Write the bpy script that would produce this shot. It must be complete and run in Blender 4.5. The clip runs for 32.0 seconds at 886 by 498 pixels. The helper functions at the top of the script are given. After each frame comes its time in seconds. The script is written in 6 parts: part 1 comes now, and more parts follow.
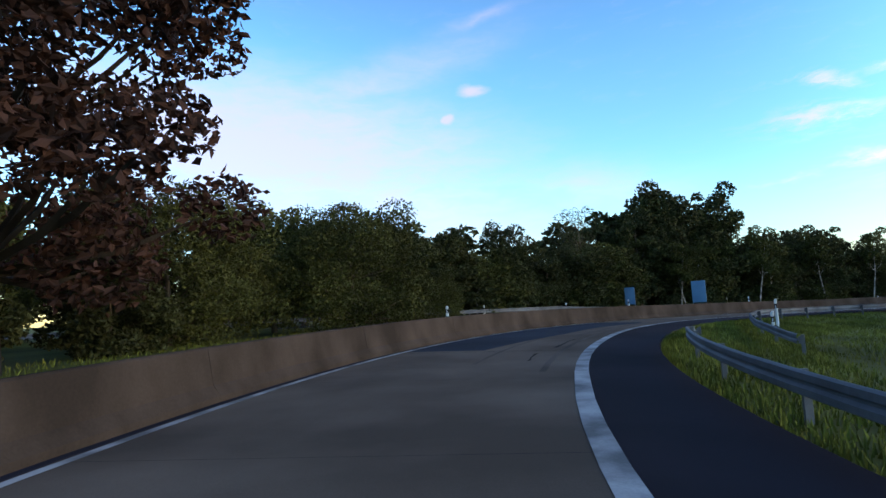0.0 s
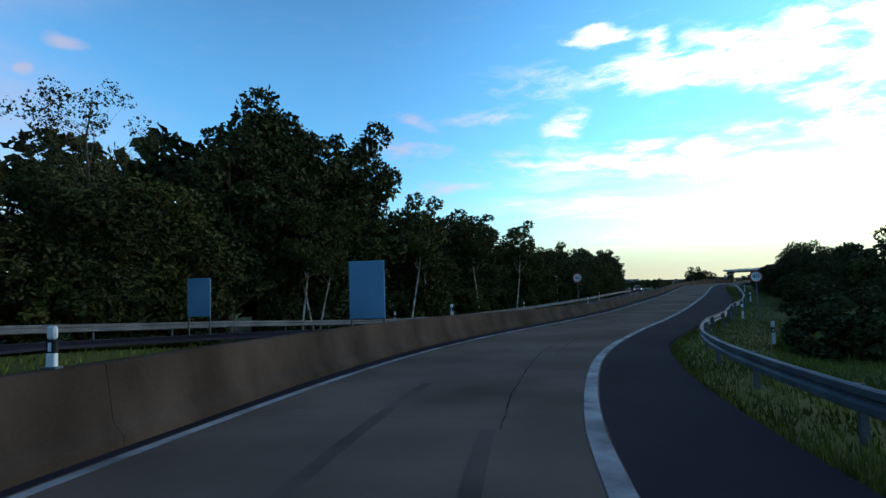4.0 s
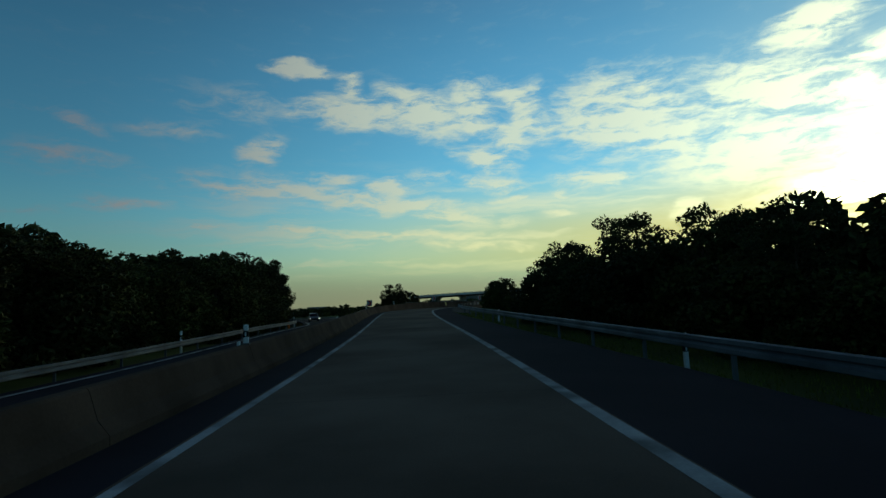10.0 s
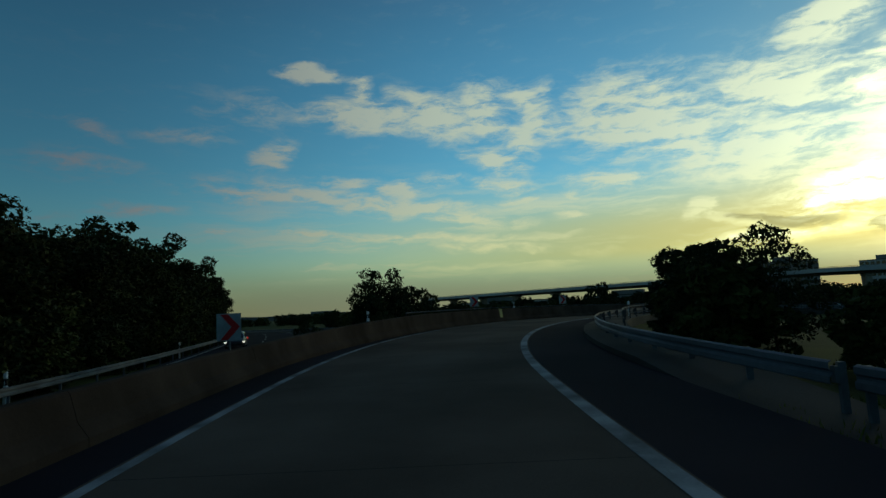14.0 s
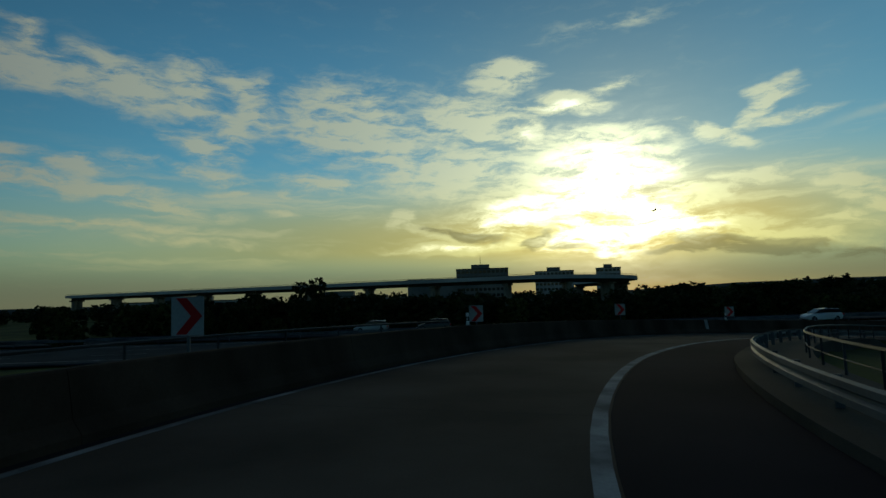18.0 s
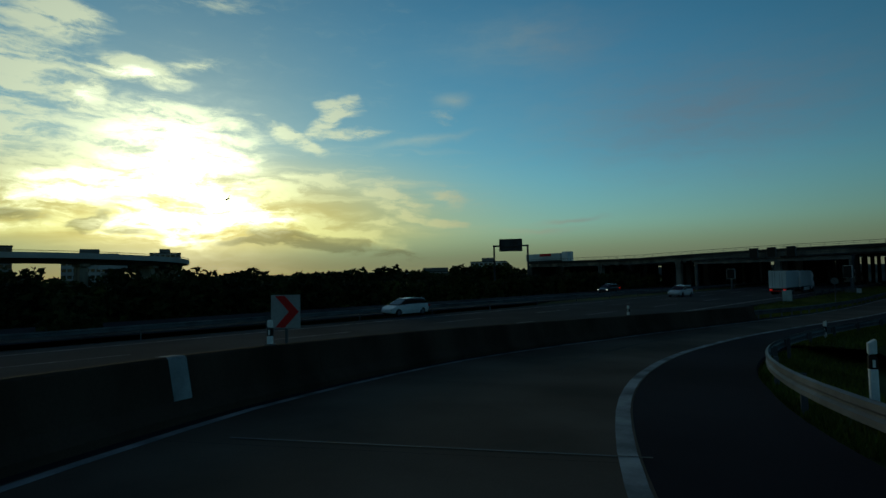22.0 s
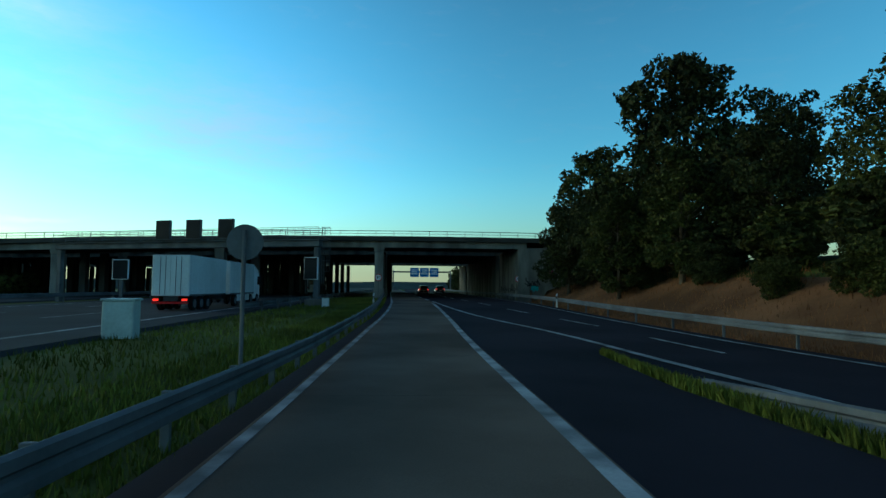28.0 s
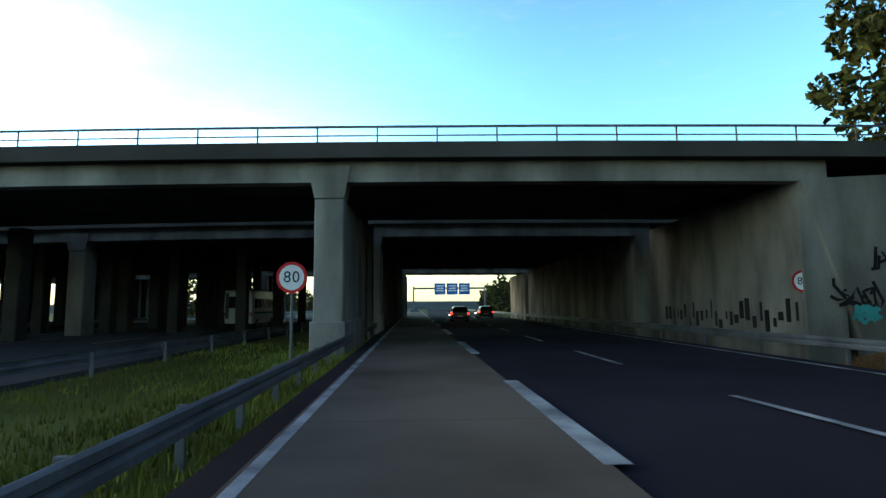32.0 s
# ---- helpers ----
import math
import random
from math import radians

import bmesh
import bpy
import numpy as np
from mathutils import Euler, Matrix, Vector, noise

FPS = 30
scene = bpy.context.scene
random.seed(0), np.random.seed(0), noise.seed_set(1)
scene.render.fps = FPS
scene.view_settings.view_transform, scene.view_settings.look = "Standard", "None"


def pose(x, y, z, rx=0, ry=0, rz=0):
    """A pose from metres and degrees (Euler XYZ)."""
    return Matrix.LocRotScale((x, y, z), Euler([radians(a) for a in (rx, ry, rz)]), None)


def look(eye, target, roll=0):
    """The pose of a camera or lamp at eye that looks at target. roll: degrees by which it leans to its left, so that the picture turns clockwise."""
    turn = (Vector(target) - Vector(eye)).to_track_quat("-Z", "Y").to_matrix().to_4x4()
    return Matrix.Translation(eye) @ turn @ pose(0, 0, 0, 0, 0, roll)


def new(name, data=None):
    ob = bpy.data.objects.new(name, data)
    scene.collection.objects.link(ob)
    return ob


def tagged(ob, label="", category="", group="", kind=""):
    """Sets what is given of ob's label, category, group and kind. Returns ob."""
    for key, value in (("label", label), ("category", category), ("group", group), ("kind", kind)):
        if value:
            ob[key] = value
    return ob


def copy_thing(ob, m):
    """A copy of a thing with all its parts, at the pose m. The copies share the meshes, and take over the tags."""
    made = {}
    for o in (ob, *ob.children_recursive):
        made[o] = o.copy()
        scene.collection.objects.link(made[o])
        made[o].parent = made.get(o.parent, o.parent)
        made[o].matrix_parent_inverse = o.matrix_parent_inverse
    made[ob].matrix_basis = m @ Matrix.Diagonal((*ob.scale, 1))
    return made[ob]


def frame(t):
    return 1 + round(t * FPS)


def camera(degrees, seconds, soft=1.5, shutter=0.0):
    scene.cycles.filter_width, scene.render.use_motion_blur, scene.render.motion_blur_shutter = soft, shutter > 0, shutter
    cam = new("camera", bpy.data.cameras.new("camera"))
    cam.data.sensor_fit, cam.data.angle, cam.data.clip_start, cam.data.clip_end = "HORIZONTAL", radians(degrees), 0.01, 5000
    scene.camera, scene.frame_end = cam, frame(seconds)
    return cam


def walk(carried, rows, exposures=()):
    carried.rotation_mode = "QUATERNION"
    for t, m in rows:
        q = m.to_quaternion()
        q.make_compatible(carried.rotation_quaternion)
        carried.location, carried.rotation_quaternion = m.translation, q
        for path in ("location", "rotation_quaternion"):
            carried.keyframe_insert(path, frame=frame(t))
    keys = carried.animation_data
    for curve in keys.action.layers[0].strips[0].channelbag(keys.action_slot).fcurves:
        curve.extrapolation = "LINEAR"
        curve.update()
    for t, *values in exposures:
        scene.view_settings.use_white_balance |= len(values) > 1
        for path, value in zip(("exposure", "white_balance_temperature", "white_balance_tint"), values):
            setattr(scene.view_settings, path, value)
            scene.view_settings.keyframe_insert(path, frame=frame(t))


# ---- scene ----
# seconds, stops, kelvin, tint
EXPO = [(0.0, 1.15, 6250, 30), (1.0, 0.95, 6050, 27), (3.5, 0.58, 5800, 22), (5.5, 0.1, 6300, 12), (7.5, -0.75, 6400, 4), (9.0, -1.05, 6300, 0), (13.5, -1.4, 6300, -2), (17.0, -1.95, 6300, 0),
        (21.0, -2.1, 6250, -2), (23.0, -1.6, 6050, -6), (25.5, -0.58, 6150, -9), (28.0, 0.05, 5800, -8), (30.5, 0.55, 5900, 2), (31.2, 0.95, 6300, 8), (32.0, 1.6, 7200, 14)]
cam = camera(78.0, 32.0)
walk(cam, [
    (0.0, pose(52.09, -29.19, 1.50, 95.81, 3.05, 8.01)),
    (0.5, pose(51.76, -24.18, 1.53, 95.49, 3.06, 3.53)),
    (1.0, pose(51.91, -19.41, 1.56, 95.19, 3.04, -1.25)),
    (1.5, pose(52.50, -14.93, 1.59, 94.90, 2.93, -6.35)),
    (2.0, pose(53.49, -10.77, 1.59, 94.64, 2.76, -11.37)),
    (2.5, pose(54.79, -6.95, 1.58, 94.41, 2.53, -16.34)),
    (3.0, pose(56.32, -3.49, 1.55, 94.23, 2.27, -21.39)),
    (3.5, pose(58.02, -0.37, 1.50, 94.14, 2.02, -26.53)),
    (4.0, pose(59.82, 2.42, 1.44, 94.07, 1.86, -31.28)),
    (4.5, pose(61.70, 5.01, 1.37, 94.01, 1.86, -35.80)),
    (5.0, pose(63.76, 7.52, 1.29, 93.97, 1.94, -40.13)),
    (5.5, pose(66.08, 10.09, 1.21, 93.96, 1.94, -44.38)),
    (6.0, pose(68.74, 12.71, 1.12, 93.98, 1.99, -48.95)),
    (6.5, pose(71.78, 15.33, 1.02, 94.06, 2.11, -53.45)),
    (7.0, pose(75.21, 17.90, 0.94, 94.21, 2.26, -57.22)),
    (7.5, pose(79.03, 20.42, 0.87, 94.46, 2.36, -59.88)),
    (8.0, pose(83.17, 22.92, 0.82, 94.77, 2.44, -61.57)),
    (8.5, pose(87.57, 25.46, 0.80, 95.03, 2.51, -62.55)),
    (9.0, pose(92.24, 28.13, 0.81, 95.35, 2.53, -62.87)),
    (9.5, pose(97.14, 30.96, 0.84, 95.61, 2.53, -62.78)),
    (10.0, pose(102.21, 33.91, 0.90, 95.80, 2.52, -62.68)),
    (10.5, pose(107.42, 36.95, 0.97, 96.00, 2.55, -62.59)),
    (11.0, pose(112.76, 40.07, 1.05, 96.13, 2.58, -62.49)),
    (11.5, pose(118.19, 43.29, 1.14, 96.19, 2.64, -62.34)),
    (12.0, pose(123.64, 46.57, 1.23, 96.20, 2.75, -62.22)),
    (12.5, pose(129.03, 49.83, 1.33, 96.16, 2.88, -62.09)),
    (13.0, pose(134.24, 52.96, 1.42, 96.09, 2.98, -61.87)),
    (13.5, pose(139.21, 55.87, 1.52, 96.06, 3.01, -61.64)),
    (14.0, pose(143.94, 58.51, 1.62, 96.12, 2.95, -61.41)),
    (14.5, pose(148.52, 60.92, 1.71, 96.22, 2.84, -60.95)),
    (15.0, pose(153.04, 63.11, 1.79, 96.32, 2.73, -61.35)),
    (15.5, pose(157.63, 65.03, 1.85, 96.42, 2.58, -63.82)),
    (16.0, pose(162.33, 66.51, 1.91, 96.33, 2.45, -68.37)),
    (16.5, pose(166.97, 67.48, 1.95, 96.13, 2.27, -73.54)),
    (17.0, pose(171.40, 67.94, 1.98, 95.80, 2.08, -79.06)),
    (17.5, pose(175.55, 67.96, 2.00, 95.39, 1.92, -85.20)),
    (18.0, pose(179.51, 67.56, 1.98, 94.95, 1.83, -91.50)),
    (18.5, pose(183.38, 66.76, 1.94, 94.61, 1.77, -97.91)),
    (19.0, pose(187.19, 65.57, 1.87, 94.27, 1.73, -103.95)),
    (19.5, pose(190.90, 64.01, 1.77, 94.02, 1.77, -109.14)),
    (20.0, pose(194.51, 62.13, 1.65, 93.83, 1.84, -113.83)),
    (20.5, pose(197.97, 59.96, 1.51, 93.57, 1.81, -118.59)),
    (21.0, pose(201.23, 57.56, 1.34, 93.24, 1.68, -123.54)),
    (21.5, pose(204.22, 54.98, 1.16, 93.03, 1.47, -128.80)),
    (22.0, pose(206.87, 52.30, 0.95, 92.87, 1.16, -134.39)),
    (22.5, pose(209.20, 49.50, 0.74, 92.81, 0.78, -140.26)),
    (23.0, pose(211.23, 46.48, 0.53, 92.87, 0.50, -146.38)),
    (23.5, pose(212.92, 43.27, 0.32, 93.00, 0.35, -152.42)),
    (24.0, pose(214.24, 39.88, 0.13, 93.14, 0.21, -158.45)),
    (24.5, pose(215.22, 36.29, -0.04, 93.32, -0.07, -164.29)),
    (25.0, pose(215.85, 32.40, -0.19, 93.55, -0.40, -170.38)),
    (25.5, pose(216.13, 28.11, -0.31, 93.65, -0.55, -176.35)),
    (26.0, pose(216.08, 23.42, -0.43, 93.69, -0.62, -180.73)),
    (26.5, pose(215.81, 18.40, -0.54, 93.65, -0.58, -183.50)),
    (27.0, pose(215.44, 13.14, -0.65, 93.64, -0.55, -185.00)),
    (27.5, pose(215.06, 7.76, -0.77, 93.76, -0.50, -185.31)),
    (28.0, pose(214.77, 2.36, -0.87, 93.93, -0.37, -184.27)),
    (28.5, pose(214.59, -2.99, -0.97, 94.33, -0.23, -183.36)),
    (29.0, pose(214.47, -8.27, -1.03, 94.91, -0.06, -182.66)),
    (29.5, pose(214.34, -13.62, -1.05, 95.45, 0.09, -182.18)),
    (30.0, pose(214.20, -19.17, -1.02, 95.80, 0.15, -181.92)),
    (30.5, pose(214.06, -24.96, -0.97, 95.97, 0.18, -181.68)),
    (31.0, pose(213.99, -30.95, -0.88, 96.04, 0.28, -181.54)),
    (31.5, pose(214.00, -37.08, -0.77, 96.02, 0.41, -181.55)),
    (32.0, pose(214.10, -43.31, -0.65, 95.93, 0.47, -181.70)),
], exposures=EXPO)


# ---- world, sun, exposure ----
SUN_AZ, SUN_EL = 109.0, 8.0          # degrees clockwise from +y, degrees up
# clouds: azimuth, elevation, half width, half height, tilt (degrees), density
WISPS_EAST = [(48.4, 23.9, 2.9, 0.7, -2, 0.8), (53.6, 22.4, 1.4, 1.3, 0, 0.7), (54.2, 20.0, 5.7, 1.5, 0, 0.75), (61.5, 19.8, 4.5, 2.0, -17, 0.75), (67.0, 19.5, 3.6, 2.8, -28, 0.65), (71.5, 20.4, 3.0, 1.7, -7, 0.6), (72.6, 18.3, 3.6, 1.6, -24, 0.6), (68.0, 14.7, 2.9, 1.0, -17, 0.9), (68.9, 12.2, 3.1, 0.8, -12, 0.65), (44.6, 16.2, 2.1, 1.1, 23, 0.7), (44.5, 15.3, 1.3, 0.6, -18, 0.6), (29.0, 17.0, 2.6, 0.7, -21, 0.4), (26.1, 17.9, 2.4, 0.5, 4, 0.3), (36.4, 17.3, 4.0, 0.7, 0, 0.4), (42.7, 20.2, 6.3, 1.9, 0, 0.3), (27.8, 14.0, 4.7, 1.2, -3, 0.42), (45.9, 12.1, 8.3, 1.4, -3, 0.6)]
WISPS_LOW = [(57.2, 12.6, 2.4, 1.0, -7, 0.65), (51.9, 13.4, 3.5, 0.5, -5, 0.55), (56.8, 10.8, 7.8, 1.0, -5, 0.7), (61.9, 13.2, 2.4, 0.7, -2, 0.5), (64.5, 9.1, 6.1, 0.9, -9, 0.6), (58.4, 7.3, 11.4, 0.5, -2, 0.65), (48.0, 8.1, 3.5, 0.5, -5, 0.65), (70.8, 10.5, 2.9, 0.5, -5, 0.5), (75.2, 10.8, 1.2, 0.6, -7, 0.6), (79.8, 11.8, 4.1, 0.9, -5, 0.75), (75.1, 8.8, 1.8, 0.6, -5, 0.5), (32.2, 10.3, 3.8, 0.6, 0, 0.5), (25.1, 9.4, 2.4, 0.4, 4, 0.4), (39.7, 8.4, 2.6, 0.4, 0, 0.5), (67.9, 5.8, 8.7, 0.5, -5, 0.5)]
VEILS_SUN = [(99.0, 22.0, 3.1, 1.3, 5, 0.85), (104.6, 18.8, 3.5, 0.8, -5, 1.0), (109.8, 19.9, 2.6, 0.7, 12, 0.5), (71.0, 16.8, 2.1, 2.0, -14, 0.6), (69.7, 18.0, 1.9, 1.0, 10, 0.5), (82.4, 17.6, 7.0, 3.7, -6, 0.7), (84.5, 15.7, 5.7, 1.9, -17, 0.75), (87.2, 13.0, 3.8, 1.0, -16, 0.6), (94.7, 17.5, 6.9, 3.3, -5, 0.65), (100.7, 16.5, 1.9, 1.7, 0, 0.95), (93.4, 12.7, 8.7, 3.2, -5, 0.7), (90.3, 13.1, 1.3, 0.6, 43, 0.9), (107.7, 13.3, 6.6, 2.6, -2, 1.0), (102.2, 9.4, 7.9, 3.2, 9, 1.0), (87.4, 8.2, 1.4, 0.6, 38, 0.85), (89.9, 6.8, 3.1, 0.5, -21, 0.85), (123.0, 16.1, 2.6, 0.7, 37, 0.85)]
VEILS_CORE = [(118.9, 14.4, 3.1, 0.6, -23, 0.85), (124.7, 14.7, 3.2, 0.5, 3, 0.6), (123.7, 17.0, 1.8, 0.6, -8, 0.8), (118.9, 9.5, 5.3, 0.8, 8, 0.95), (116.9, 8.3, 4.0, 0.8, 15, 0.9), (128.2, 9.8, 1.7, 0.7, -6, 0.5), (129.4, 8.3, 3.5, 0.7, -18, 0.7), (130.3, 6.7, 3.0, 0.7, -21, 0.75), (128.2, 5.6, 3.2, 0.7, -11, 0.7), (135.2, 8.4, 1.9, 1.1, -19, 0.45), (135.1, 5.6, 2.0, 0.4, -3, 0.75), (134.9, 16.6, 1.6, 1.0, -13, 0.3), (121.2, 5.4, 6.5, 1.0, -13, 0.95), (114.5, 6.6, 3.5, 1.4, -7, 1.0), (93.3, 5.0, 6.3, 0.5, 0, 0.95), (110.0, 25.5, 6.6, 0.9, 2, 0.3), (85.0, 14.3, 3.2, 0.5, -19, 0.75)]
DARK_STREAKS = [(94.5, 6.2, 3.2, 0.5, -10, 0.9), (101.5, 5.3, 1.7, 0.7, 34, 0.9), (104.7, 4.7, 2.0, 0.3, -2, 0.8), (117.2, 4.0, 4.0, 0.5, 5, 0.8), (121.7, 3.7, 6.1, 0.7, -8, 0.95), (127.3, 2.9, 4.6, 0.4, -9, 0.75), (91.0, 6.8, 2.4, 0.4, -12, 0.6)]
VEILS_WIDE = [(-27.4, 16.3, 23.5, 6.6, -6, 0.75), (-13.6, 12.1, 18.3, 5.1, -18, 0.5), (-31.9, 11.5, 11.1, 4.3, 7, 0.6), (-3.6, 21.7, 1.3, 0.5, 0, 0.8), (-6.7, 19.1, 0.8, 0.5, 0, 0.9), (-16.1, 22.3, 16.0, 2.3, 15, 0.4), (7.6, 11.3, 9.7, 2.6, -9, 0.4), (-2.3, 28.3, 5.3, 0.7, 15, 0.3), (136.0, 17.9, 1.9, 0.9, 0, 0.35), (132.7, 14.1, 5.5, 0.5, 7, 0.35), (143.7, 23.8, 6.6, 1.9, 2, 0.3), (147.7, 5.5, 3.0, 0.3, 3, 0.5), (144.8, 4.5, 4.0, 0.4, 0, 0.4), (143.0, 22.8, 9.6, 2.3, 0, 0.25), (147.2, 22.5, 9.3, 3.6, 0, 0.3), (160.5, 14.7, 17.1, 5.9, 0, 0.4)]
SUN_CORE = [(107.6, 13.3, 4.2, 1.8, -2, 0.7), (108.8, 9.8, 5.0, 3.2, -2, 0.95), (101.3, 8.6, 5.6, 1.7, 12, 0.8), (108.0, 5.5, 5.5, 1.8, -2, 1.0), (114.2, 6.4, 4.4, 1.5, -10, 0.85), (104.9, 18.7, 2.4, 0.5, -5, 0.6), (101.2, 16.5, 1.3, 1.3, -2, 0.45), (93.3, 5.0, 5.2, 0.3, 0, 0.5)]


def nodes_of(tree):
    tree.nodes.clear()

    def add(kind, **values):
        n = tree.nodes.new(kind)
        if "operation" in values:
            n.operation = values["operation"]
        if "use_clamp" in values:
            n.use_clamp = values["use_clamp"]
        if "data_type" in values:
            n.data_type = values["data_type"]
        if "interpolation_type" in values:
            n.interpolation_type = values["interpolation_type"]
        if "vector_type" in values:
            n.vector_type = values["vector_type"]
        if "gradient_type" in values:
            n.gradient_type = values["gradient_type"]
        return n
    return add


def build_world():
    world = bpy.data.worlds.new("evening_sky")
    scene.world = world
    world.use_nodes = True
    tree = world.node_tree
    add = nodes_of(tree)
    link = tree.links.new

    def math_node(op, a, b=None, c=None, clamp=False):
        n = add("ShaderNodeMath", operation=op, use_clamp=clamp)
        for i, v in enumerate((a, b, c)):
            if v is None:
                continue
            if isinstance(v, (int, float)):
                n.inputs[i].default_value = v
            else:
                link(v, n.inputs[i])
        return n.outputs[0]

    def ramp_node(v, a, b, c=0.0, d=1.0):
        n = add("ShaderNodeMapRange", interpolation_type="SMOOTHSTEP")
        link(v, n.inputs["Value"])
        for key, x in (("From Min", a), ("From Max", b), ("To Min", c), ("To Max", d)):
            n.inputs[key].default_value = x
        return n.outputs["Result"]

    def mix(f, a, b):
        n = add("ShaderNodeMix", data_type="RGBA")
        if isinstance(f, float):
            n.inputs[0].default_value = f
        else:
            link(f, n.inputs[0])
        for i, v in ((6, a), (7, b)):
            if isinstance(v, tuple):
                n.inputs[i].default_value = (*v, 1)
            else:
                link(v, n.inputs[i])
        return n.outputs[2]

    def scale(col, f):
        n = add("ShaderNodeVectorMath", operation="SCALE")
        link(col, n.inputs[0])
        if isinstance(f, float):
            n.inputs["Scale"].default_value = f
        else:
            link(f, n.inputs["Scale"])
        return n.outputs[0]

    out, bg = add("ShaderNodeOutputWorld"), add("ShaderNodeBackground")
    coord, sep = add("ShaderNodeTexCoord"), add("ShaderNodeSeparateXYZ")
    way = coord.outputs["Generated"]
    link(way, sep.inputs[0])
    az = math_node("MULTIPLY", math_node("ARCTAN2", sep.outputs[0], sep.outputs[1]), 57.2958)
    az = math_node("ADD", az, math_node("MULTIPLY", math_node("LESS_THAN", az, -90.0), 360.0))
    el = math_node("MULTIPLY", math_node("ARCSINE", sep.outputs[2]), 57.2958)
    flat = add("ShaderNodeCombineXYZ")
    link(az, flat.inputs[0])
    link(el, flat.inputs[1])
    # streaky noise that frays the clouds' outlines
    warp = add("ShaderNodeTexNoise")
    warp.inputs["Scale"].default_value, warp.inputs["Detail"].default_value = 1.0, 6.0
    stretch = add("ShaderNodeMapping")
    stretch.inputs["Scale"].default_value = (0.24, 0.5, 1)
    stretch.inputs["Rotation"].default_value = (0, 0, radians(10))
    link(flat.outputs[0], stretch.inputs[0])
    link(stretch.outputs[0], warp.inputs["Vector"])
    shift = add("ShaderNodeVectorMath", operation="MULTIPLY_ADD")
    link(warp.outputs["Color"], shift.inputs[0])
    shift.inputs[1].default_value, shift.inputs[2].default_value = (3.4, 1.7, 0), (-1.7, -0.85, 0)
    place = add("ShaderNodeVectorMath", operation="ADD")
    link(flat.outputs[0], place.inputs[0])
    link(shift.outputs[0], place.inputs[1])

    def mask_of(rows):
        total = None
        for a, e, ra, re, tilt, strength in rows:
            m = add("ShaderNodeMapping", vector_type="TEXTURE")
            m.inputs["Location"].default_value = (a, e, 0)
            m.inputs["Rotation"].default_value = (0, 0, radians(tilt))
            m.inputs["Scale"].default_value = (ra * 1.8, re * 1.8, 1)
            g = add("ShaderNodeTexGradient", gradient_type="SPHERICAL")
            link(place.outputs[0], m.inputs[0])
            link(m.outputs[0], g.inputs[0])
            v = math_node("MULTIPLY", g.outputs["Fac"], strength)
            total = v if total is None else math_node("SMOOTH_MAX", total, v, 0.12)
        return total

    fray = add("ShaderNodeTexNoise")
    fray.inputs["Scale"].default_value, fray.inputs["Detail"].default_value, fray.inputs["Roughness"].default_value = 1.0, 12.0, 0.66
    thin = add("ShaderNodeMapping")
    thin.inputs["Scale"].default_value, thin.inputs["Rotation"].default_value = (0.22, 0.8, 1), (0, 0, radians(9))
    link(place.outputs[0], thin.inputs[0])
    link(thin.outputs[0], fray.inputs["Vector"])
    texture = ramp_node(fray.outputs["Fac"], 0.30, 0.72, 0.25, 1.45)
    lit = ramp_node(math_node("MULTIPLY", mask_of(WISPS_EAST + WISPS_LOW), texture), 0.05, 0.52)
    lit = math_node("MAXIMUM", lit, ramp_node(math_node("MULTIPLY", mask_of(VEILS_SUN + VEILS_CORE), texture), 0.05, 0.52))
    # thin layered streaks low over the horizon
    layers = add("ShaderNodeTexNoise")
    layers.inputs["Scale"].default_value, layers.inputs["Detail"].default_value, layers.inputs["Roughness"].default_value = 1.0, 7.0, 0.6
    drawn = add("ShaderNodeMapping")
    drawn.inputs["Scale"].default_value, drawn.inputs["Rotation"].default_value, drawn.inputs["Location"].default_value = (0.055, 0.62, 1), (0, 0, radians(-1.5)), (3.1, 0.4, 0)
    link(place.outputs[0], drawn.inputs[0])
    link(drawn.outputs[0], layers.inputs["Vector"])
    window = math_node("MULTIPLY", math_node("MULTIPLY", ramp_node(el, 2.5, 5.0), ramp_node(el, 9.0, 16.0, 1.0, 0.0)), ramp_node(az, 23.0, 55.0))
    window = math_node("MULTIPLY", window, ramp_node(az, 123.0, 145.0, 1.0, 0.0))
    streaks = math_node("MULTIPLY", ramp_node(layers.outputs["Fac"], 0.46, 0.68), window)
    haze = math_node("MULTIPLY", mask_of(VEILS_WIDE), ramp_node(fray.outputs["Fac"], 0.2, 0.8, 0.7, 1.1))
    lit = math_node("MAXIMUM", math_node("MAXIMUM", lit, math_node("MULTIPLY", streaks, 0.8)), ramp_node(haze, 0.02, 0.6, 0.0, 0.9))
    core = ramp_node(math_node("MULTIPLY", mask_of(SUN_CORE), texture), 0.12, 0.95)
    dark = ramp_node(math_node("MULTIPLY", mask_of(DARK_STREAKS), texture), 0.1, 0.45)

    # nearness to the sun
    dot = add("ShaderNodeVectorMath", operation="DOT_PRODUCT")
    link(way, dot.inputs[0])
    dot.inputs[1].default_value = tuple(sun_from)
    near = math_node("MAXIMUM", dot.outputs["Value"], 0.0)
    wide, tight = math_node("POWER", near, 14.0), math_node("MULTIPLY", math_node("POWER", near, 130.0), ramp_node(fray.outputs["Fac"], 0.3, 0.7, 0.45, 1.3))
    low = ramp_node(el, 2.0, 14.0, 1.0, 0.0)

    sky = add("ShaderNodeTexSky")
